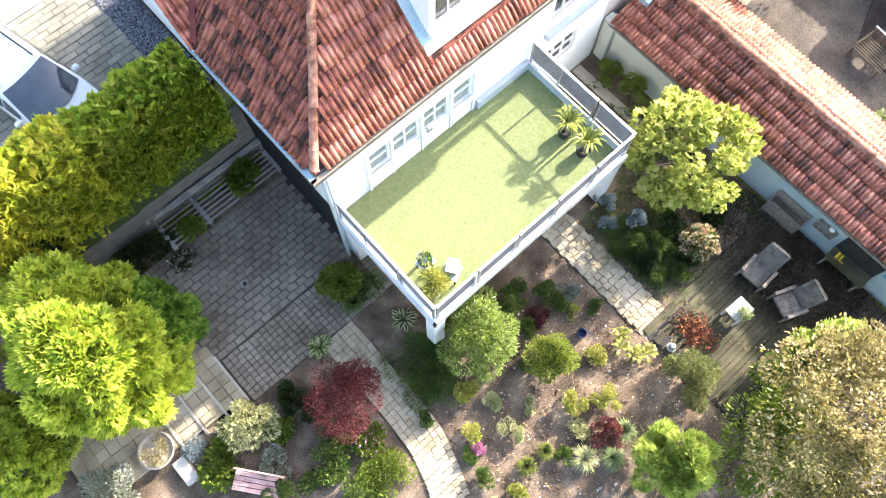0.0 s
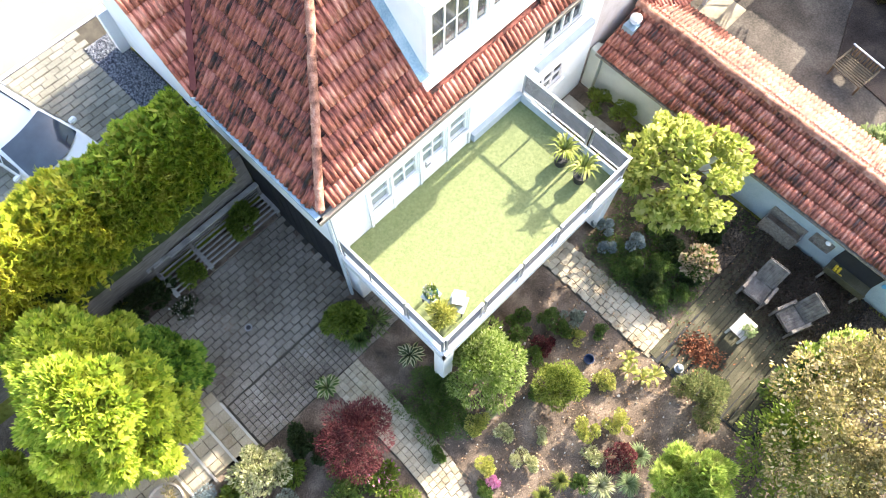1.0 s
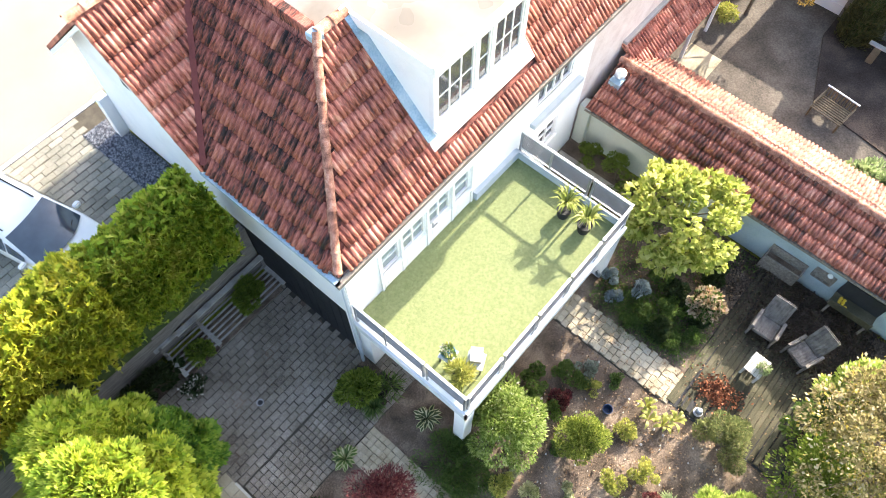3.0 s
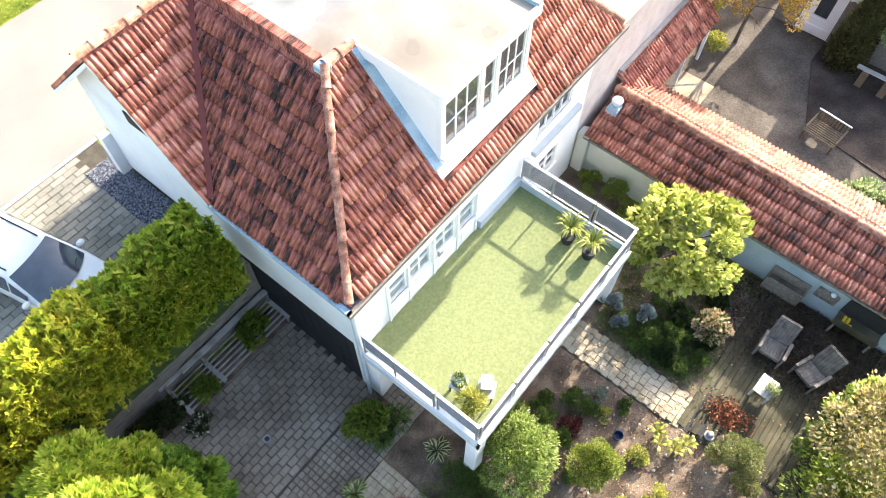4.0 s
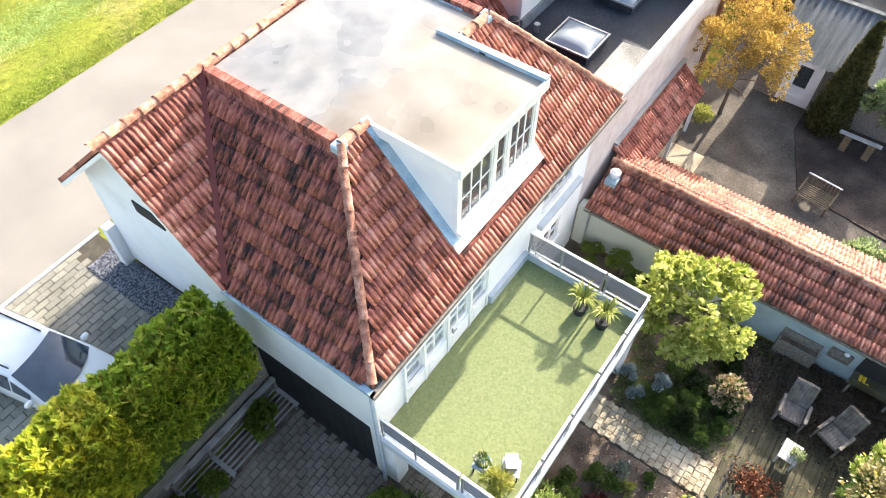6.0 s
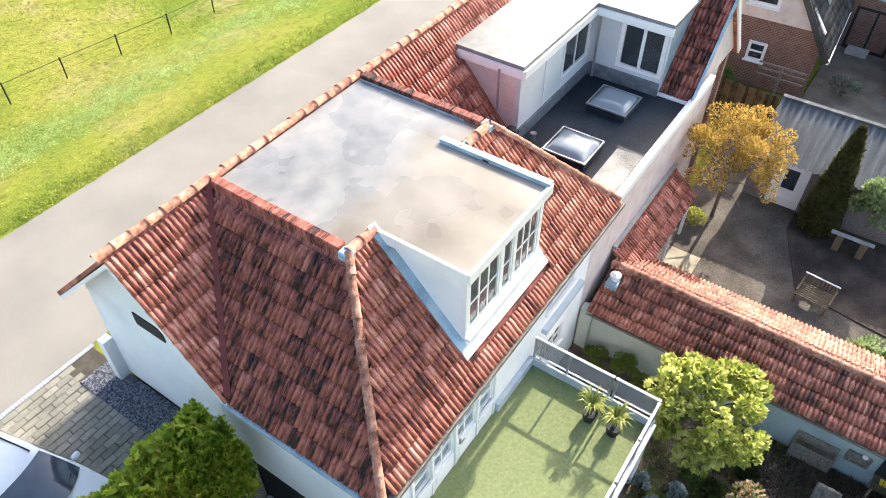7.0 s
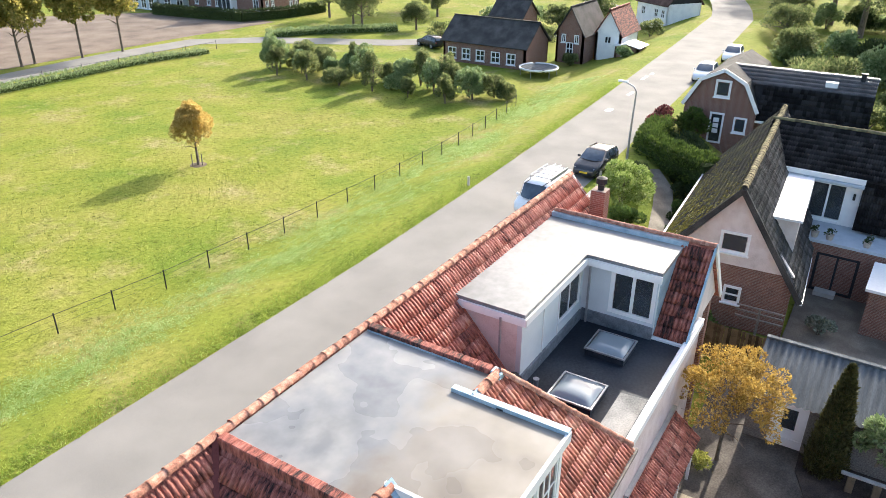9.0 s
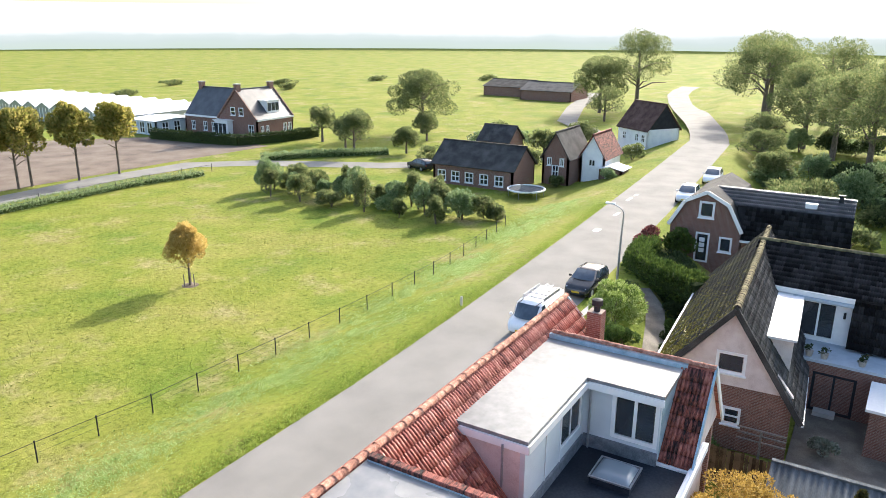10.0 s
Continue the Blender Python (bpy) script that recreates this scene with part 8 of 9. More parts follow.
for i, (x, y, r) in enumerate(((33.5, 5.2, 0.6), (35.0, 5.5, 0.7), (36.6, 5.6, 0.8), (38.2, 6.0, 0.8), (39.8, 6.4, 0.9), (41.4, 7.0, 0.9), (37.4, 8.6, 0.8), (38.6, 9.2, 0.7))):
    shrub("border_bush", x, y, ground_z(x, y), r, r, 1.5 * r, 2200, 0.14, L_DARK if i % 3 else L_GREEN, "dark shaded bush beside the garden path", "shrub", seed=500 + i, group="path bushes")
shrub("red_bush", 49.8, 11.2, 2.4, 0.9, 0.9, 1.8, 2200, 0.17, L_MAPLE, "small red-leaved bush by the brick house", seed=83)
ribbon("garden_walk", [(28, 5.4), (31, 5.7), (34, 6.2), (37, 6.9), (39.7, 7.7), (41, 9.0)], 1.2, None, M_PAVER, "narrow concrete garden path", "path")
tagged(part("kerb_strip", boxes((28, 41, 10.35, 10.72, 2.5, 2.66)), M_CONCRETE), "pale kerb along the road", "kerb", kind="structure")
# courtyard
tree("golden_tree", 18.3, -1.05, 0, 1.2, 2.3, 3.6, 15000, 0.088, L_GOLD, "small tree with golden autumn leaves in the courtyard", 33, trunk_r=0.07, clumps=90, spread=0.13, limbs=22)
V = []
CXX, CYY, CHH = 19.68, -4.4, 4.35
col = thing("columnar_conifer", (CXX, CYY, 0), "narrow dark green columnar conifer", "conifer")
rc = np.random.default_rng(55)
t = rc.uniform(0, 1, 14000)
a = rc.uniform(0, 2 * np.pi, 14000)
rr = 0.68 * np.minimum(1, 0.75 + 2.2 * t) * (1 - t) ** 0.62 * rc.uniform(0.6, 1.12, 14000) * (1 + 0.22 * np.array([noise.noise((q * 4, w * 1.2, 0)) for q, w in zip(t, a)]))
P = np.stack([CXX + 0.3 * t + rr * np.cos(a), CYY + rr * np.sin(a), CHH * t + 0.05], 1)
W, G = leaf_arrays(P, np.stack([np.cos(a) * 0.4, np.sin(a) * 0.4, np.ones(14000)], 1), 0.16, 0.3, rc)
mesh_ob("foliage", fast_mesh("foliage", W, G), L_COLUMN, col)
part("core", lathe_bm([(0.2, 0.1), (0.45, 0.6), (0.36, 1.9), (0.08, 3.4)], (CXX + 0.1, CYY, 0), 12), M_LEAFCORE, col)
shrub("courtyard_shrub", 19.75, -5.9, 1.0, 0.6, 1.0, 1.8, 2600, 0.15, L_SILVERG, "straggly pale green climber over the shed", seed=91)
shrub("courtyard_shrub", 14.4, -7.4, 0, 0.8, 0.8, 0.9, 2600, 0.14, L_SILVERG, "pale green garden shrub in the courtyard", seed=92)
shrub("courtyard_shrub", 17.6, -0.6, 0, 0.4, 0.4, 0.6, 800, 0.12, L_YELLOW, "small yellow-green plant beside the paving", seed=93)
shrub("courtyard_shrub", 26.2, 1.6, 0, 0.8, 0.7, 1.4, 2400, 0.14, L_GREEN, "green bush at the foot of the barn", seed=94)
shrub("courtyard_shrub", 29.5, -3.0, 0, 0.6, 0.6, 0.9, 1600, 0.13, L_SILVER, "grey-leaved shrub in the yard", seed=95)
shed = thing("garden_shed", (21.4, -4, 0), "white-fronted shed with a grey corrugated roof", "shed")
bm, Ms = wall_bm((20.35, -2.35), (20.35, -3.55), 0.06, 2.0, 0.12, [(0.3, 0.92, 0.75, 1.8)])
part("wall", bm, M_FRAME, shed, "white panelled door front")
part("wall", boxes((20.35, 20.47, -2.35, -1.5, 0, 2.05)), M_WOOD, shed)
part("wall", boxes((20.35, 20.47, -9, -3.55, 0, 2.05)), M_WOOD, shed)
window(shed, Ms, 0.3, 0.92, 0.75, 1.8, 1, 1, depth=0.05, bar=0.05, sill=False)
part("door_rail", boxes((20.31, 20.35, -3.5, -2.4, 0.35, 0.45)), M_FRAME, shed)
part("wall", boxes((20.47, 22.7, -1.62, -1.5, 0, 2.05)), M_WOOD, shed)
part("wall", boxes((22.6, 22.7, -9, -1.62, 0, 2.7)), M_WOOD, shed)
V, F = [], []
nc = 132
for i in range(nc + 1):
    y = -1.4 - 8.4 * i / nc
    z = 0.04 * math.sin(i * math.pi / 2)
    V += [(20.05, y, 2.12 + z), (22.95, y, 2.95 + z)]
for i in range(nc):
    F.append((2 * i, 2 * i + 1, 2 * i + 3, 2 * i + 2))
mesh_ob("roof", fast_mesh("roof", V, F), M_CORR, shed, "grey corrugated sheet roof")
part("ridge_strip", boxes((22.85, 23.05, -9.8, -1.4, 2.93, 3.03)), M_CORR, shed)
M_FENCEWOOD = mat("brown_fence_wood", [(0.05, 0.036, 0.022), (0.10, 0.074, 0.044), (0.16, 0.12, 0.075)], 0.9, 3, 30, 0.3, piece=0.4, spec=0.1)
bf2 = thing("board_fence", (24.7, -3, 0), "brown weathered vertical board fence behind the shed", "fence")
fme = bpy.data.meshes.new("board")
bm = bevelled(boxes((-0.012, 0.012, -0.07, 0.07, 0, 1.75)), 0.006)
bm.to_mesh(fme)
bm.free()
fme.materials.append(M_FENCEWOOD)
rf = random.Random(14)
for i in range(92):
    y = 3.0 - i * 0.145
    p = mesh_ob("board", fme, None, bf2)
    p.matrix_basis = pose(24.6 + 0.075 * (y + 4) + rf.uniform(-0.012, 0.012), y, rf.uniform(-0.05, 0.05), rf.uniform(-0.8, 0.8), 0, 2)
    p.matrix_parent_inverse = basis(bf2).inverted()
for z in (0.4, 1.4):
    part("rail", beam((24.6 + 0.075 * 7.1 + 0.04, 3.1, z), (24.6 - 0.075 * 6.4 + 0.04, -10.4, z), 0.04, 0.09), M_FENCEWOOD, bf2)
ts = thing("trestle", (19.1, -5.65, 0), "low trestle with a pale plank beside the shed", "trestle")
part("plank", bevelled(boxes((19.02, 19.2, -6.4, -4.95, 0.72, 0.78)), 0.01), M_WOODG, ts)
for y in (-6.1, -5.3):
    part("support", bevelled(boxes((19.0, 19.22, y - 0.12, y + 0.12, 0, 0.72)), 0.01), M_WOODY, ts)
Mbn = pose(16.05, -5.3, 0, 0, 0, -6)
bnch = thing("slatted_bench", (16.05, -5.3, 0), "dark wooden slatted garden bench with a pale back rail", "bench")


def bench_part(name, material, b, label=""):
    bm = bmesh.new()
    box(bm, *b, Mbn)
    part(name, bevelled(bm, 0.005), material, bnch, label)


for i in range(8):
    bench_part("slat", M_WOODY, (-0.42 + i * 0.095, -0.36 + i * 0.095, -0.55, 0.55, 0.42, 0.45))
bench_part("back_rail", M_SILVER, (0.33, 0.38, -0.58, 0.58, 0.8, 0.84), "pale top rail")
for i in range(10):
    bench_part("back_slat", M_WOODY, (0.33, 0.36, -0.53 + i * 0.112, -0.47 + i * 0.112, 0.45, 0.8))
for x in (-0.4, 0.3):
    for y in (-0.53, 0.47):
        bench_part("leg", M_WOODY, (x, x + 0.06, y, y + 0.06, 0, 0.42))
for y in (-0.56, 0.5):
    bench_part("armrest", M_WOODY, (-0.4, 0.34, y, y + 0.06, 0.6, 0.64))
tagged(part("soil_bed", slab([(20.3, -3.56, 0.06), (19.2, -3.57, 0.06), (16.3, -4.7, 0.06), (15.6, -9.5, 0.06), (20.3, -9.5, 0.06)], 0.04), M_DARKSOIL), "dark soil bed beside the courtyard paving", "soil", kind="structure")
pg = thing("timber_pergola", (26.6, -0.6, 0), "simple timber clothes-line post and frame", "frame")
part("post", boxes((26.55, 26.65, -0.65, -0.55, 0, 2.1)), M_WOOD, pg)
for z in (1.5, 1.8, 2.05):
    part("bar", boxes((26.57, 26.63, -1.6, 0.4, z, z + 0.07)), M_WOOD, pg)
# Pale colour laid where sunlight falls on the yard paving.
tagged(part("paving_slab", boxes((14.75, 15.9, -1.5, -0.3, 0.02, 0.045)), M_SAND), "pale patch painted as sunlit paving by the lean-to", "paving", kind="structure")
# trampoline
tr = thing("trampoline", (69.5, 30.6, 0.5), "round garden trampoline with a pale rim", "trampoline")
part("mat", lathe_bm([(2.0, 0.85), (2.0, 0.88)], (69.5, 30.6, 0.45), 32), M_CORR, tr)
V, F = [], []
ring = [(69.5 + 2.1 * math.cos(2 * math.pi * i / 32), 30.6 + 2.1 * math.sin(2 * math.pi * i / 32), 1.33) for i in range(33)]
tube(V, F, ring, [0.12] * 33, 6)
mesh_ob("rim", fast_mesh("rim", V, F), M_SILVER, tr)
for i in range(6):
    aa = i * math.pi / 3
    part("leg", rod_bm(bmesh.new(), (69.5 + 2 * math.cos(aa), 30.6 + 2 * math.sin(aa), 0.4), (69.5 + 2 * math.cos(aa), 30.6 + 2 * math.sin(aa), 1.3), 0.04, 6), M_METAL, tr)
# bollard by the road
tagged(part("marker_post", boxes((31.5, 31.62, 17.3, 17.42, 2.4, 3.2)), M_CONCRETE), "small grey roadside marker post", "post")
# weeds and tufts on the road bank, thick in drifts and thin between them
rg = np.random.default_rng(12)
nt = 52000
tx, ty = rg.uniform(-6, 66, nt), 22.3 + rg.normal(0, 1.6, nt)
drift = np.array([0.42 + 0.9 * noise.noise((x * 0.16, y * 0.3, 3)) + 0.7 * noise.noise((x * 0.8, y * 0.8, 0)) + 0.5 * noise.noise((x * 2.4, y * 2.4, 4)) for x, y in zip(tx, ty)])
keep = (rg.uniform(0, 1, nt) < drift) & (ty > 18.9) & (ty < 25.6)
tx, ty, drift = tx[keep], ty[keep], drift[keep]
ty = ty + np.array([bend(x) for x in tx])
tz = np.array([ground_z(x, y) for x, y in zip(tx, ty)])
P = np.repeat(np.stack([tx, ty, tz], 1), 6, axis=0) + rg.normal(0, 0.14, (len(tx) * 6, 3)) * np.array((1, 1, 0))
V, F = leaf_arrays(P, rg.normal(0, 1.0, (len(P), 3)) + np.array((0, 0, 0.6)), 0.085, 0.36, rg, 0.3)
tagged(mesh_ob("bank_weeds", fast_mesh("bank_weeds", V, F), L_BANK), "rough grass and weeds on the road bank", "grass", kind="stuff")
# ragged grass over the edges of the asphalt
nt = 30000
tx = rg.uniform(-12, 62, nt)
ty = 16.64 + np.abs(rg.normal(0, 0.6, nt)) + np.array([0.12 * noise.noise((x * 0.9, 0, 9)) + bend(x) for x in tx])
tz = np.array([ground_z(x, y) for x, y in zip(tx, ty)])
V, F = leaf_arrays(np.stack([tx, ty, tz], 1), rg.normal(0, 0.9, (nt, 3)) + np.array((0, 0, 0.7)), 0.12, 0.25, rg, 0.3)
tagged(mesh_ob("verge_grass", fast_mesh("verge_grass", V, F), L_VERGE), "ragged grass edge along the asphalt", "grass", kind="stuff")
nt = 90000
tx, ty = rg.uniform(-8, 60, nt), 25 + 42 * rg.uniform(0, 1, nt) ** 1.4
keep = rg.uniform(0, 1, nt) < np.array([0.25 + 1.1 * noise.noise((x * 0.16, y * 0.16, 5)) + 0.5 * noise.noise((x * 1.3, y * 1.3, 6)) for x, y in zip(tx, ty)])
tx, ty = tx[keep], ty[keep]
tz = np.array([ground_z(x, y) for x, y in zip(tx, ty)])
V, F = leaf_arrays(np.stack([tx, ty, tz], 1), rg.normal(0, 0.6, (len(tx), 3)) + np.array((0, 0, 0.4)), 0.11, 0.4, rg, 0.3)
tagged(mesh_ob("meadow_tufts", fast_mesh("meadow_tufts", V, F), L_GRASS), "grass tufts on the meadow", "grass", kind="stuff")


# ---- pieces: tiles, caps, pavers ----
def tile_mesh(name, material, w=0.25, l=0.44):
    """One pantile: an S-curved plate, its foot raised over the next course."""
    rib = [(0.0, -0.004), (0.01, 0.034), (0.028, 0.046), (0.058, 0.046), (0.078, 0.034), (0.092, -0.004)]
    prof = rib + [(u + w / 2, h) for u, h in rib] + [(w - 0.003, 0.0)]
    V, F = [], []
    k = len(prof)
    rows = ((0.008, 0.0), (0.0, 0.034), (0.36, 0.014), (0.372, -0.012), (l, -0.012))
    for v, dz in rows:
        V += [(u, v, h + dz) for u, h in prof]
    for j in range(len(rows) - 1):
        for i in range(k - 1):
            F.append((j * k + i, j * k + i + 1, (j + 1) * k + i + 1, (j + 1) * k + i))
    me = fast_mesh(name, V, F)
    me.materials.append(material)
    return me, np.array(V), np.array(F)


def inside(poly, p):
    c = False
    for (x0, y0), (x1, y1) in zip(poly, poly[1:] + poly[:1]):
        if (y0 > p[1]) != (y1 > p[1]) and p[0] < (x1 - x0) * (p[1] - y0) / (y1 - y0) + x0:
            c = not c
    return c


def lay_tiles(parent, origin, u, v, poly, proto, near, holes=(), w=0.25, course=0.385, limit=300, seed=0):
    """Pantiles over the polygon poly (metres along u and v from origin). The nearest to 'near' are single pieces, the rest one mesh."""
    me, TV, TF = proto
    u, v = Vector(u).normalized(), Vector(v).normalized()
    n = u.cross(v)
    M0 = Matrix(((u.x, v.x, n.x, 0), (u.y, v.y, n.y, 0), (u.z, v.z, n.z, 0), (0, 0, 0, 1)))
    rg = random.Random(seed)
    us, vs = [p[0] for p in poly], [p[1] for p in poly]
    spots = []
    for j in range(int((max(vs) - min(vs)) / course) + 1):
        for i in range(int((max(us) - min(us)) / w) + 1):
            a, b = min(us) + i * w, min(vs) + j * course
            c = (a + w / 2, b + course * 0.5)
            if inside(poly, c) and not any(inside(h, c) for h in holes):
                p = Vector(origin) + u * a + v * b + n * 0.012
                spots.append(Matrix.Translation(p) @ M0 @ pose(rg.uniform(-0.003, 0.003), rg.uniform(-0.01, 0.01), rg.uniform(0, 0.007), rg.uniform(-0.5, 0.5), rg.uniform(-0.9, 0.9), rg.uniform(-0.6, 0.6)))
    spots.sort(key=lambda m: (m.translation - Vector(near)).length)
    inv = basis(parent).inverted()
    for m in spots[:limit]:
        ob = new("tile", me)
        ob.parent = parent
        ob.matrix_parent_inverse = inv
        ob.matrix_basis = m
    rest = spots[limit:]
    if rest:
        H = np.concatenate([TV, np.ones((len(TV), 1))], 1)
        V = np.concatenate([(H @ np.array(m).T)[:, :3] for m in rest])
        F = np.concatenate([TF + i * len(TV) for i in range(len(rest))])
        ob = mesh_ob("tiles", fast_mesh("tiles", V, F), me.materials[0], parent)
        ob["kind"] = "stuff"


def lay_caps(parent, a, b, material, r=0.105, step=0.4, name="ridge_tile"):
    """Half-round ridge tiles from a to b, each lapping the next, with a collar."""
    a, b = Vector(a), Vector(b)
    q = (b - a).normalized()
    s = q.cross(Vector((0, 0, 1))).normalized()
    t = s.cross(q)
    L = (b - a).length
    k = max(1, round(L / step))
    st = L / k
    V, F = [], []
    rings = ((0.0, 1.1), (0.04, 1.1), (0.05, 1.0), (st + 0.03, 0.96))
    m = 8
    for y, f in rings:
        for i in range(m + 1):
            an = math.pi * i / m
            V.append((r * f * math.cos(an), y, r * f * math.sin(an) - 0.03))
    for j in range(len(rings) - 1):
        for i in range(m):
            F.append((j * (m + 1) + i, j * (m + 1) + i + 1, (j + 1) * (m + 1) + i + 1, (j + 1) * (m + 1) + i))
    V += [(0, 0, -0.03)]
    me = fast_mesh(name, V, F)
    me.materials.append(material)
    inv = basis(parent).inverted()
    R = Matrix(((s.x, q.x, t.x, 0), (s.y, q.y, t.y, 0), (s.z, q.z, t.z, 0), (0, 0, 0, 1)))
    rg = random.Random(int(L * 100))
    for i in range(k):
        ob = new(name, me)
        ob.parent = parent
        ob.matrix_parent_inverse = inv
        ob.matrix_basis = Matrix.Translation(a + q * st * i) @ R @ pose(rg.uniform(-0.008, 0.008), 0, rg.uniform(-0.006, 0.006), rg.uniform(-1.5, 1.5), rg.uniform(-3, 3), rg.uniform(-1.5, 1.5))


T_RED, T_OLD_SHADE, T_LOW = tile_mesh("tile", M_TILE), tile_mesh("tile", M_TILE_OLD_SHADE), tile_mesh("tile", M_TILE_LOW)
kx, kg = math.hypot(TX0, TZ - EZ), math.hypot(TY, TZ - EZ)
lay_tiles(roof_garden, (0, 0, EZ), (1, 0, 0), (0, TY, TZ - EZ), [(0, -0.06), (EX1, -0.06), (TX1, kg), (TX0, kg)], T_RED, (3, 0, 6.5), holes=[[(DX0 - 0.12, 0.32 * kg / TY), (DX1 + 0.12, 0.32 * kg / TY), (DX1 + 0.12, kg + 1), (DX0 - 0.12, kg + 1)]], seed=1)
lay_tiles(roof_side, (0, RY, EZ), (0, -1, 0), (TX0, 0, TZ - EZ), [(RY - 3.83, -0.06), (RY, -0.06), (RY - TY, kx - 0.16), (0, kx - 0.16)], T_OLD_SHADE, (0.5, 1, 6.5), seed=2)
kw = math.hypot(RY - 3.83, TZ - EZ)
lay_tiles(roof_wing, (-0.12, 3.83, EZ), (1, 0, 0), (0, RY - 3.83, TZ - EZ), [(-0.02, 0), (0.14, 0), (TX0 + 0.12, kw), (-0.02, kw)], T_RED, (0, 5, 8), seed=3)
lay_tiles(roof_far, (EX1, 0, EZ), (0, 1, 0), (TX1 - EX1, 0, TZ - EZ), [(0, 0), (3.83, 0), (RY, kx - 0.3), (TY, kx - 0.3)], T_OLD_SHADE, (9, 2, 7), seed=4, limit=60)
lay_tiles(roof_main, (TX1, 3.83, EZ), (1, 0, 0), (0, RY - 3.83, TZ - EZ), [(EX1 - TX1, 0), (20.0 - TX1, 0), (20.0 - TX1, kw), (0, kw)], T_RED, (11, 6, 9), holes=[[(10.7 - TX1, -0.1), (17.4 - TX1, -0.1), (17.4 - TX1, kw * 0.79), (10.7 - TX1, kw * 0.79)]], seed=5)
ks = math.hypot(2.1, 2.5)
lay_tiles(roof_strip, (15.25, 1.2, 6.3), (0, -1, 0), (2.1, 0, 2.5), [(0, 0), (1.0, 0), (1.0, ks), (0, ks)], T_OLD_SHADE, (16, 0.7, 7.5), seed=6)
ko = math.hypot(ORX - 10.02, ORZ - OZ)
lay_tiles(roof_low, (10.02, 0.3, OZ), (0, -1, 0), (ORX - 10.02, 0, ORZ - OZ), [(0, -0.05), (14.3, -0.05), (14.3, ko), (0, ko)], T_LOW, (10, -2, 2), seed=7)
lay_tiles(roof_low2, (13.15, -14, OZ), (0, 1, 0), (ORX - 13.15, 0, ORZ - OZ), [(0, 0), (14.3, 0), (14.3, ko), (0, ko)], T_LOW, (12, -2, 2), seed=8)
lay_tiles(roof_lean, (11.9, -0.5, 1.8), (1, 0, 0), (0, 1.05, 0.85), [(0, 0), (5.0, 0), (5.0, 1.35), (0, 1.35)], T_RED, (12, -1, 2.5), seed=9)
lay_caps(house, (-0.25, RY, TZ + 0.08), (TX0, RY, TZ + 0.08), M_CAP)
lay_caps(house, (TX0, RY, TZ + 0.08), (TX1, RY, TZ + 0.08), M_CAP)
lay_caps(house2, (TX1, RY, TZ + 0.08), (20.0, RY, TZ + 0.08), M_CAP)
lay_caps(house, (0.02, 0.02, EZ + 0.10), (TX0 - 0.04, TY - 0.08, TZ + 0.1), M_CAP, 0.09)
lay_caps(house, (EX1 - 0.02, 0.02, EZ + 0.10), (TX1 + 0.04, TY - 0.08, TZ + 0.1), M_CAP, 0.095)
lay_caps(house, (TX0 + 0.02, TY - 0.02, TZ + 0.04), (DX0 - 0.1, TY - 0.02, TZ + 0.04), M_CAP, 0.12)
lay_caps(house, (DX1 + 0.15, TY - 0.02, TZ + 0.04), (TX1, TY - 0.02, TZ + 0.04), M_CAP, 0.12)
lay_caps(house2, (17.33, 0.15, 8.85), (17.33, RY - 0.6, 8.85), M_CAP, 0.1)
lay_caps(low, (ORX, -14, ORZ + 0.07), (ORX, 0.3, ORZ + 0.07), M_CAP, 0.12)
lay_caps(barn, (27.7, BRY, BRZ + 0.08), (BX1, BRY, BRZ + 0.08), M_CAPMOSS, 0.16, 0.34)
T_MOSS, T_DK = tile_mesh("tile", M_MOSSROOF), tile_mesh("tile", M_DARKROOF)
kb = math.hypot(BYL - BRY, BRZ - 2.95)
lay_tiles(roof_barn, (BX1, BYL, 2.95), (-1, 0, 0), (0, BRY - BYL, BRZ - 2.95), [(0, 0), (BX1 - 27.75, 0), (BX1 - 27.75, kb), (0, kb)], T_MOSS, (28, 3, 5), course=0.385, seed=10, limit=150)
kb2 = math.hypot(BRY - BYR, BRZ - 2.3)
lay_tiles(roof_barn2, (27.75, BYR, 2.3), (1, 0, 0), (0, BRY - BYR, BRZ - 2.3), [(0, 0), (BX1 - 27.75, 0), (BX1 - 27.75, kb2), (0, kb2)], T_DK, (28, 0, 5), course=0.385, seed=11, limit=150)
T_GLZ = tile_mesh("tile", M_GLAZED)
lay_tiles(roof_wing_n, (53.4, 7.5, 5.95), (0, -1, 0), (1.6, 0, 1.05), [(0.9, 0), (9.65, 0), (9.65, 1.91), (0, 1.91)], T_GLZ, (53, 0, 5), course=0.385, seed=12, limit=40)
T_BLK = tile_mesh("tile", M_BLACKROOF)
lay_tiles(roof_rear, (36.3, 2.2, 5.6), (0, -1, 0), (3.1, 0, 1.6), [(0, 0), (16.2, 0), (16.2, 3.5), (0, 3.5)], T_BLK, (37, 0, 5.6), course=0.385, seed=13, limit=60)
lay_tiles(roof_steep, (35.9, -3.25, 3.0), (0, -1, 0), (0.6, 0, 2.68), [(0, 0), (10.7, 0), (10.7, 2.74), (0, 2.74)], T_BLK, (36, -4, 4), course=0.385, seed=14, limit=60)
lay_tiles(roof_steep_n, (52.2, 4.95, 3.6), (0, -1, 0), (1.22, 0, 2.38), [(0, 0), (7.3, 0), (7.15, 2.6), (0, 2.6)], T_BLK, (52, 2, 4), course=0.385, seed=15, limit=40)
lay_caps(rear, (39.4, -14, 7.27), (39.4, 2.2, 7.27), M_CAPMOSS, 0.14, 0.38)
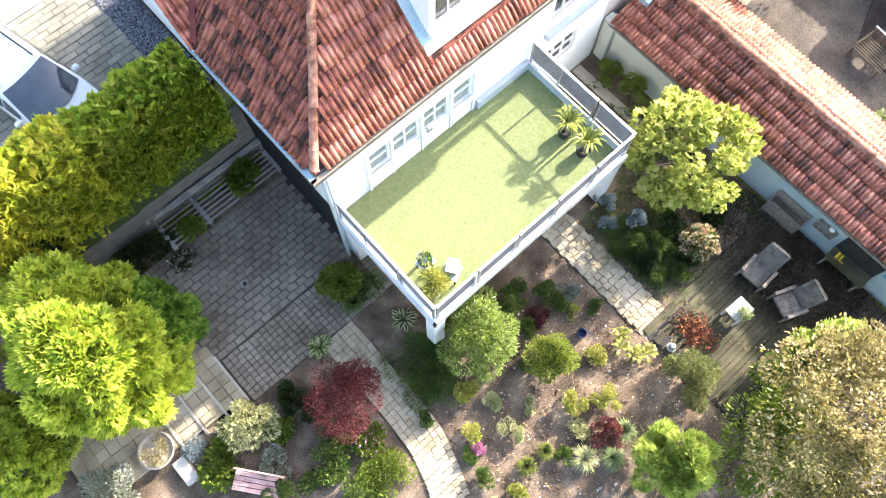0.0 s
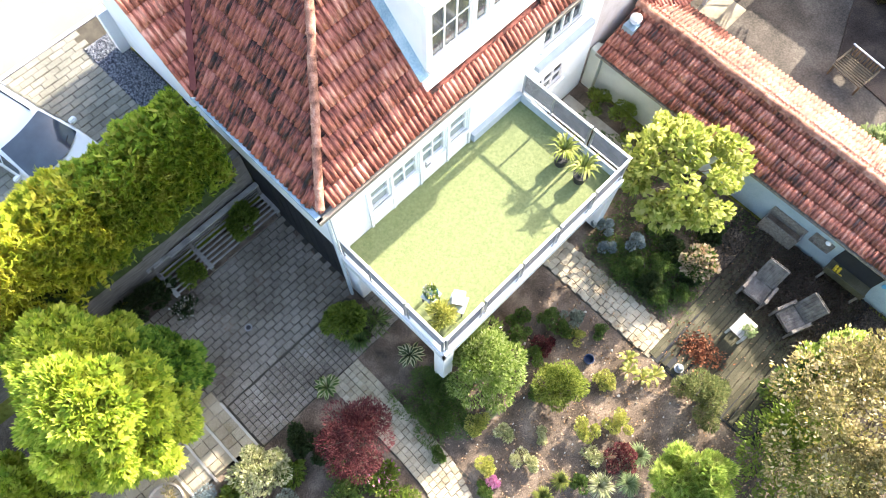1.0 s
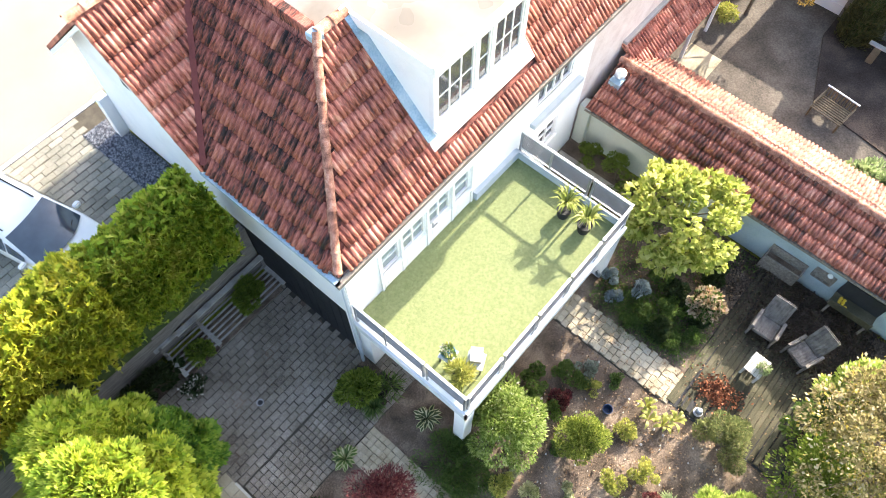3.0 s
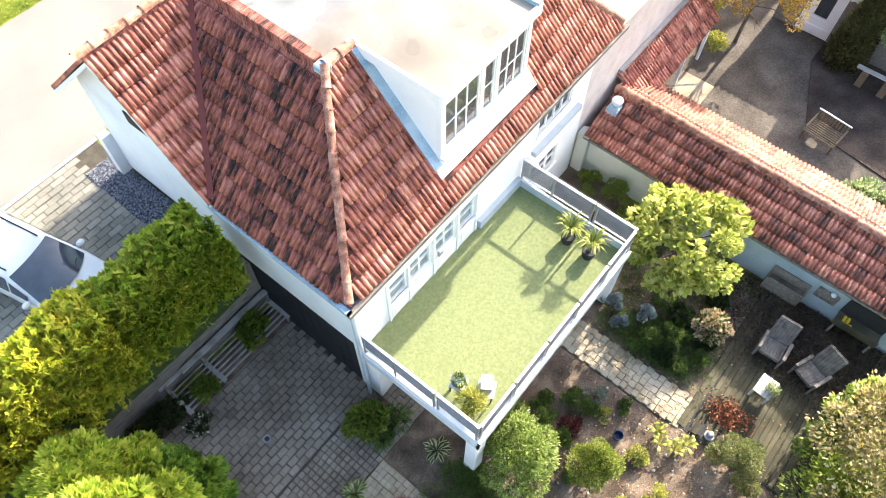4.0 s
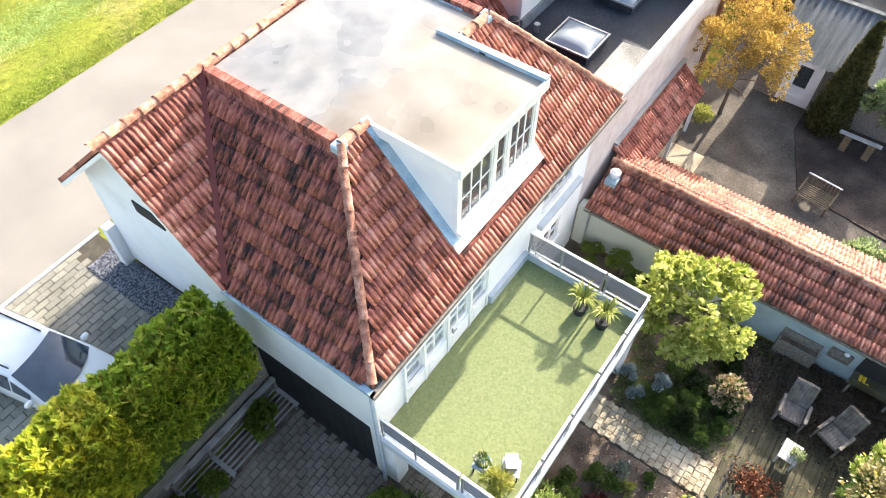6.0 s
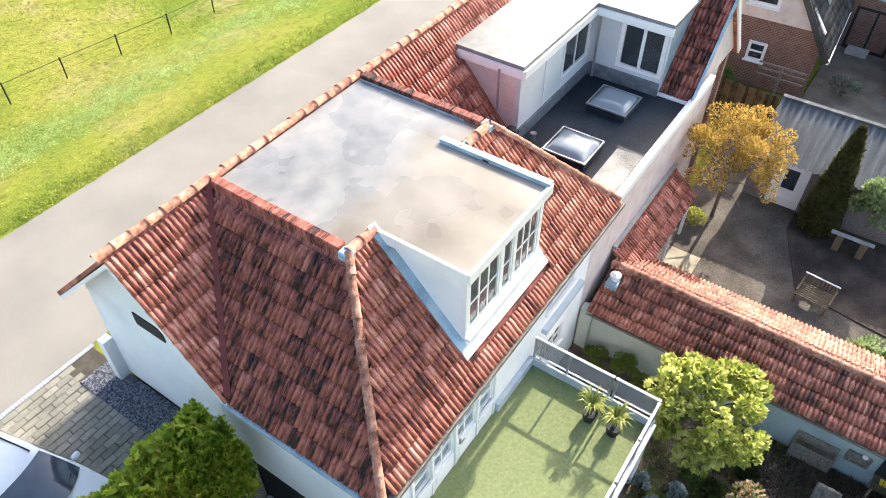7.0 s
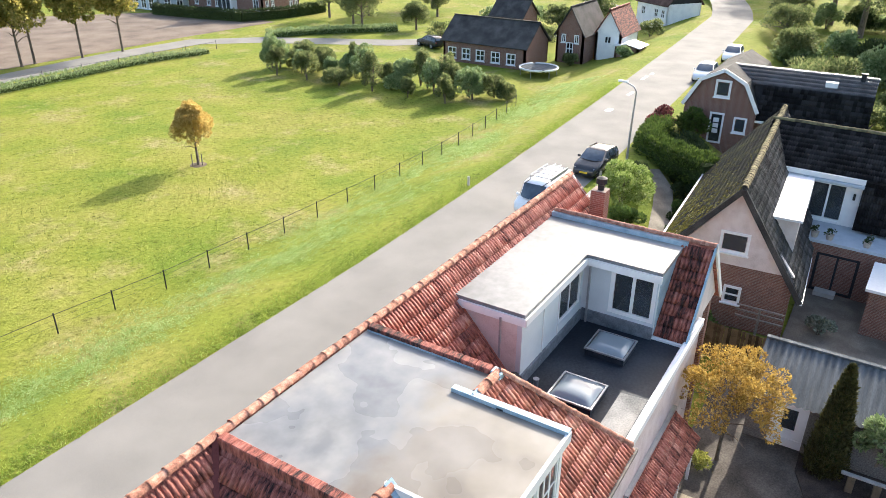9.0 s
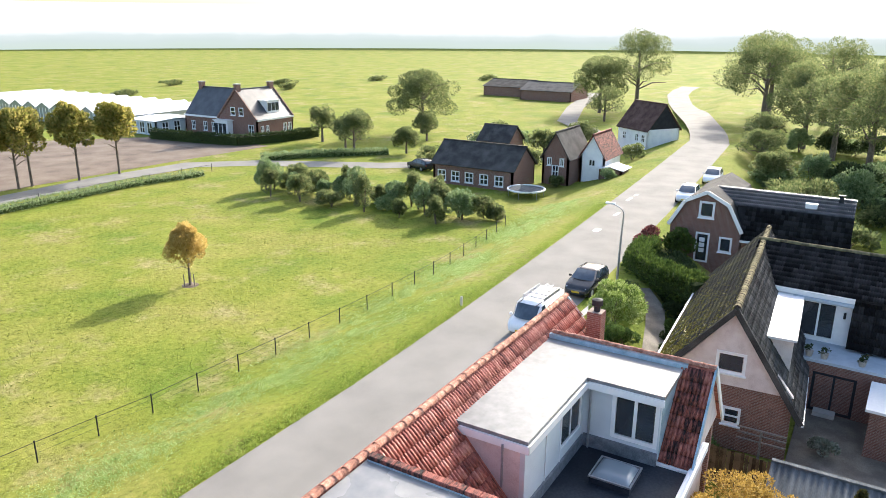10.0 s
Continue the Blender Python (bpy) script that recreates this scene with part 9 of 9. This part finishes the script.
rm = np.random.default_rng(77)
nm = 26000
mu, mv = rm.exponential(3.2, nm), rm.exponential(0.24, nm)
ok = (mu < BX1 - 28) & (mv < 0.97)
mu, mv = mu[ok], mv[ok]
keep = rm.uniform(0, 1, len(mu)) < np.array([0.45 + 1.1 * noise.noise((a * 1.6, b * 7, 2)) for a, b in zip(mu, mv)])
mu, mv = mu[keep], mv[keep]
P = np.stack([27.8 + mu, BYL + (BRY - BYL) * mv, 3.0 + (BRZ - 2.95) * mv + 0.03], 1)
V, F = leaf_arrays(P, rm.normal(0, 0.7, (len(P), 3)) + np.array((0, 0.6, 0.6)), 0.075, 0.8, rm)
mesh_ob("moss", fast_mesh("moss", V, F), L_MOSS, barn, "yellow-green moss cushions on the tiles")["kind"] = "stuff"
barn.matrix_basis = barn.matrix_basis @ Matrix.Rotation(radians(3.2), 4, 'Z')
rear.matrix_basis = rear.matrix_basis @ Matrix.Rotation(radians(-2.5), 4, 'Z')


def paver_mesh(name, lx, ly, h, material):
    bm = boxes((-lx / 2, lx / 2, -ly / 2, ly / 2, -h, 0))
    top = [e for e in bm.edges if all(v.co.z > -1e-6 for v in e.verts)]
    bmesh.ops.bevel(bm, geom=top, offset=0.012, segments=1, affect='EDGES')
    me = bpy.data.meshes.new(name)
    bm.to_mesh(me)
    bm.free()
    me.materials.append(material)
    return me


def lay(parent, spots, me, z, name="paver", seed=0, wobble=0.006):
    rg = random.Random(seed)
    inv = basis(parent).inverted()
    for x, y, a in spots:
        ob = new(name, me)
        ob.parent = parent
        ob.matrix_parent_inverse = inv
        ob.matrix_basis = pose(x + rg.uniform(-wobble, wobble), y + rg.uniform(-wobble, wobble), z + rg.uniform(-0.006, 0.004), rg.uniform(-0.6, 0.6), rg.uniform(-0.6, 0.6), a + rg.uniform(-1.2, 1.2))


patio = bpy.data.objects["patio"]
big = paver_mesh("paver", 0.278, 0.178, 0.06, M_PATIO)
spots = []
for j in range(17):
    for i in range(18):
        x = -4.85 + i * 0.295 + (0.147 if j % 2 else 0)
        y = 0.55 + j * 0.195
        if x < 0.5:
            spots.append((x, y, 0))
lay(patio, spots, big, 0.06, "slab", 1, 0.008)
small = paver_mesh("paver", 0.158, 0.142, 0.06, M_PATIO)
spots = []
for j in range(9):
    for i in range(64):
        x = -4.0 + i * 0.172
        y = -0.93 + j * 0.157 + 0.01 * math.sin(i)
        hit = (-0.85 < x < 0.45 and y > -0.78) and (x - 0.0) ** 2 + (y + 0.2) ** 2 < 0.5
        if not hit:
            spots.append((x, y, 0))
lay(patio, spots[:300], small, 0.062, "sett", 2, 0.007)
lay(patio, spots[300:], small, 0.062, "sett", 3, 0.007)
gpath = tagged(part("garden_path", slab([(-1.95, -5.6, 0.03), (-0.95, -5.6, 0.03), (-0.85, -1.0, 0.03), (-1.85, -1.0, 0.03)], 0.06), M_JOINT), "narrow path of pale concrete setts", "path", kind="structure")
psmall = paver_mesh("paver", 0.16, 0.15, 0.06, M_SAND)
spots = []
for j in range(34):
    y = -1.1 - j * 0.157
    c = -1.36 - 0.12 * smooth(-3.5, -5.5, -abs(y)) - (0.22 * max(0, -y - 4.6) ** 1.5)
    for i in range(6):
        spots.append((c - 0.42 + i * 0.168, y, -3 - 6 * max(0, -y - 4.6)))
lay(gpath, spots, psmall, 0.07, "sett", 4, 0.006)
spath = tagged(part("stepping_path", boxes((4.62, 5.56, -6.45, -2.6, -0.03, 0.03)), M_JOINT), "short path of sandy yellow pavers", "path", kind="structure")
spav = paver_mesh("paver", 0.193, 0.177, 0.06, M_SAND)
spots = []
for j in range(21):
    for i in range(5):
        spots.append((4.74 + i * 0.2 + (0.03 if j % 2 else -0.01), -2.75 - j * 0.183, 0))
lay(spath, spots, spav, 0.07, "paver", 5, 0.008)
ypath = tagged(part("yard_path", slab([(-8.6, -0.55, 0.03), (-4.2, -0.85, 0.03), (-4.2, 0.95, 0.03), (-8.6, 1.15, 0.03)], 0.06), M_JOINT), "sunny path of square yellow pavers with kerb lines", "path", kind="structure")
ysp = paver_mesh("paver", 0.3, 0.29, 0.06, M_SAND)
spots = []
for j in range(6):
    for i in range(14):
        spots.append((-8.35 + i * 0.31, -0.55 + j * 0.3 - i * 0.016 + 0.15, -3))
lay(ypath, spots, ysp, 0.07, "paver", 6, 0.007)
for i in range(4):
    tagged(part("kerb", boxes((-4.2 - i * 0.64, -4.14 - i * 0.64, -0.9 + i * 0.02, 0.62 + i * 0.08, 0.03, 0.1)), M_CONCRETE), "thin concrete kerb line across the yard path", "kerb", "path kerbs", kind="structure")
deck = tagged(part("deck_frame", boxes((4.7, 10.1, -9.9, -6.42, 0, 0.06)), M_BLACK), "low garden deck of weathered mossy boards", "deck", kind="structure")
dbo = paver_mesh("board", 5.3, 0.135, 0.04, M_DECK)
lay(deck, [(7.4, -6.5 - i * 0.143, 0) for i in range(24)], dbo, 0.1, "board", 7, 0.004)
drive = bpy.data.objects["driveway"]
dp = paver_mesh("paver", 0.41, 0.2, 0.08, M_DRIVE)
spots = []
for j in range(25):
    for i in range(-(j % 2), 13):
        x = -0.75 - i * 0.42 - (0.21 if j % 2 else 0)
        y = 5.75 + j * 0.207
        spots.append((x, y, 0))
lay(drive, spots[:300], dp, 2.63, "paver", 8, 0.008)
lay(drive, spots[300:], dp, 2.63, "paver", 9, 0.008)
# gravel
rs = np.random.default_rng(31)
ns = 12000
octa = np.array([(1, 0, 0), (0, 1, 0), (-1, 0, 0), (0, -1, 0), (0, 0, 0.8), (0, 0, -0.8)])
of = np.array([(0, 1, 4), (1, 2, 4), (2, 3, 4), (3, 0, 4), (1, 0, 5), (2, 1, 5), (3, 2, 5), (0, 3, 5)])
cs = np.stack([rs.uniform(-0.55, 0.38, ns), rs.uniform(5.6, 9.9, ns), rs.uniform(2.635, 2.66, ns)], 1)
an = rs.uniform(0, 6.28, ns)
rad = rs.uniform(0.012, 0.026, ns)
rot = np.stack([np.stack([np.cos(an), -np.sin(an), 0 * an], 1), np.stack([np.sin(an), np.cos(an), 0 * an], 1), np.stack([0 * an, 0 * an, 1 + 0 * an], 1)], 1)
V = cs[:, None, :] + np.einsum('nij,kj->nki', rot, octa) * rad[:, None, None]
F = of[None] + (np.arange(ns) * 6)[:, None, None]
tagged(mesh_ob("gravel", fast_mesh("gravel", V.reshape(-1, 3), F.reshape(-1, 3)), M_GRAVEL), "loose blue-grey gravel along the white wall", "gravel", kind="stuff")
grate = tagged(part("drain_channel", boxes((-6.5, 0.45, 10.62, 10.76, 2.55, 2.636)), M_METAL), "slotted metal drain channel along the drive", "drain", kind="structure")
gb = paver_mesh("slot_bar", 0.03, 0.13, 0.02, M_SILVER)
lay(grate, [(-6.4 + i * 0.09, 10.69, 0) for i in range(75)], gb, 2.645, "bar", 10, 0.001)
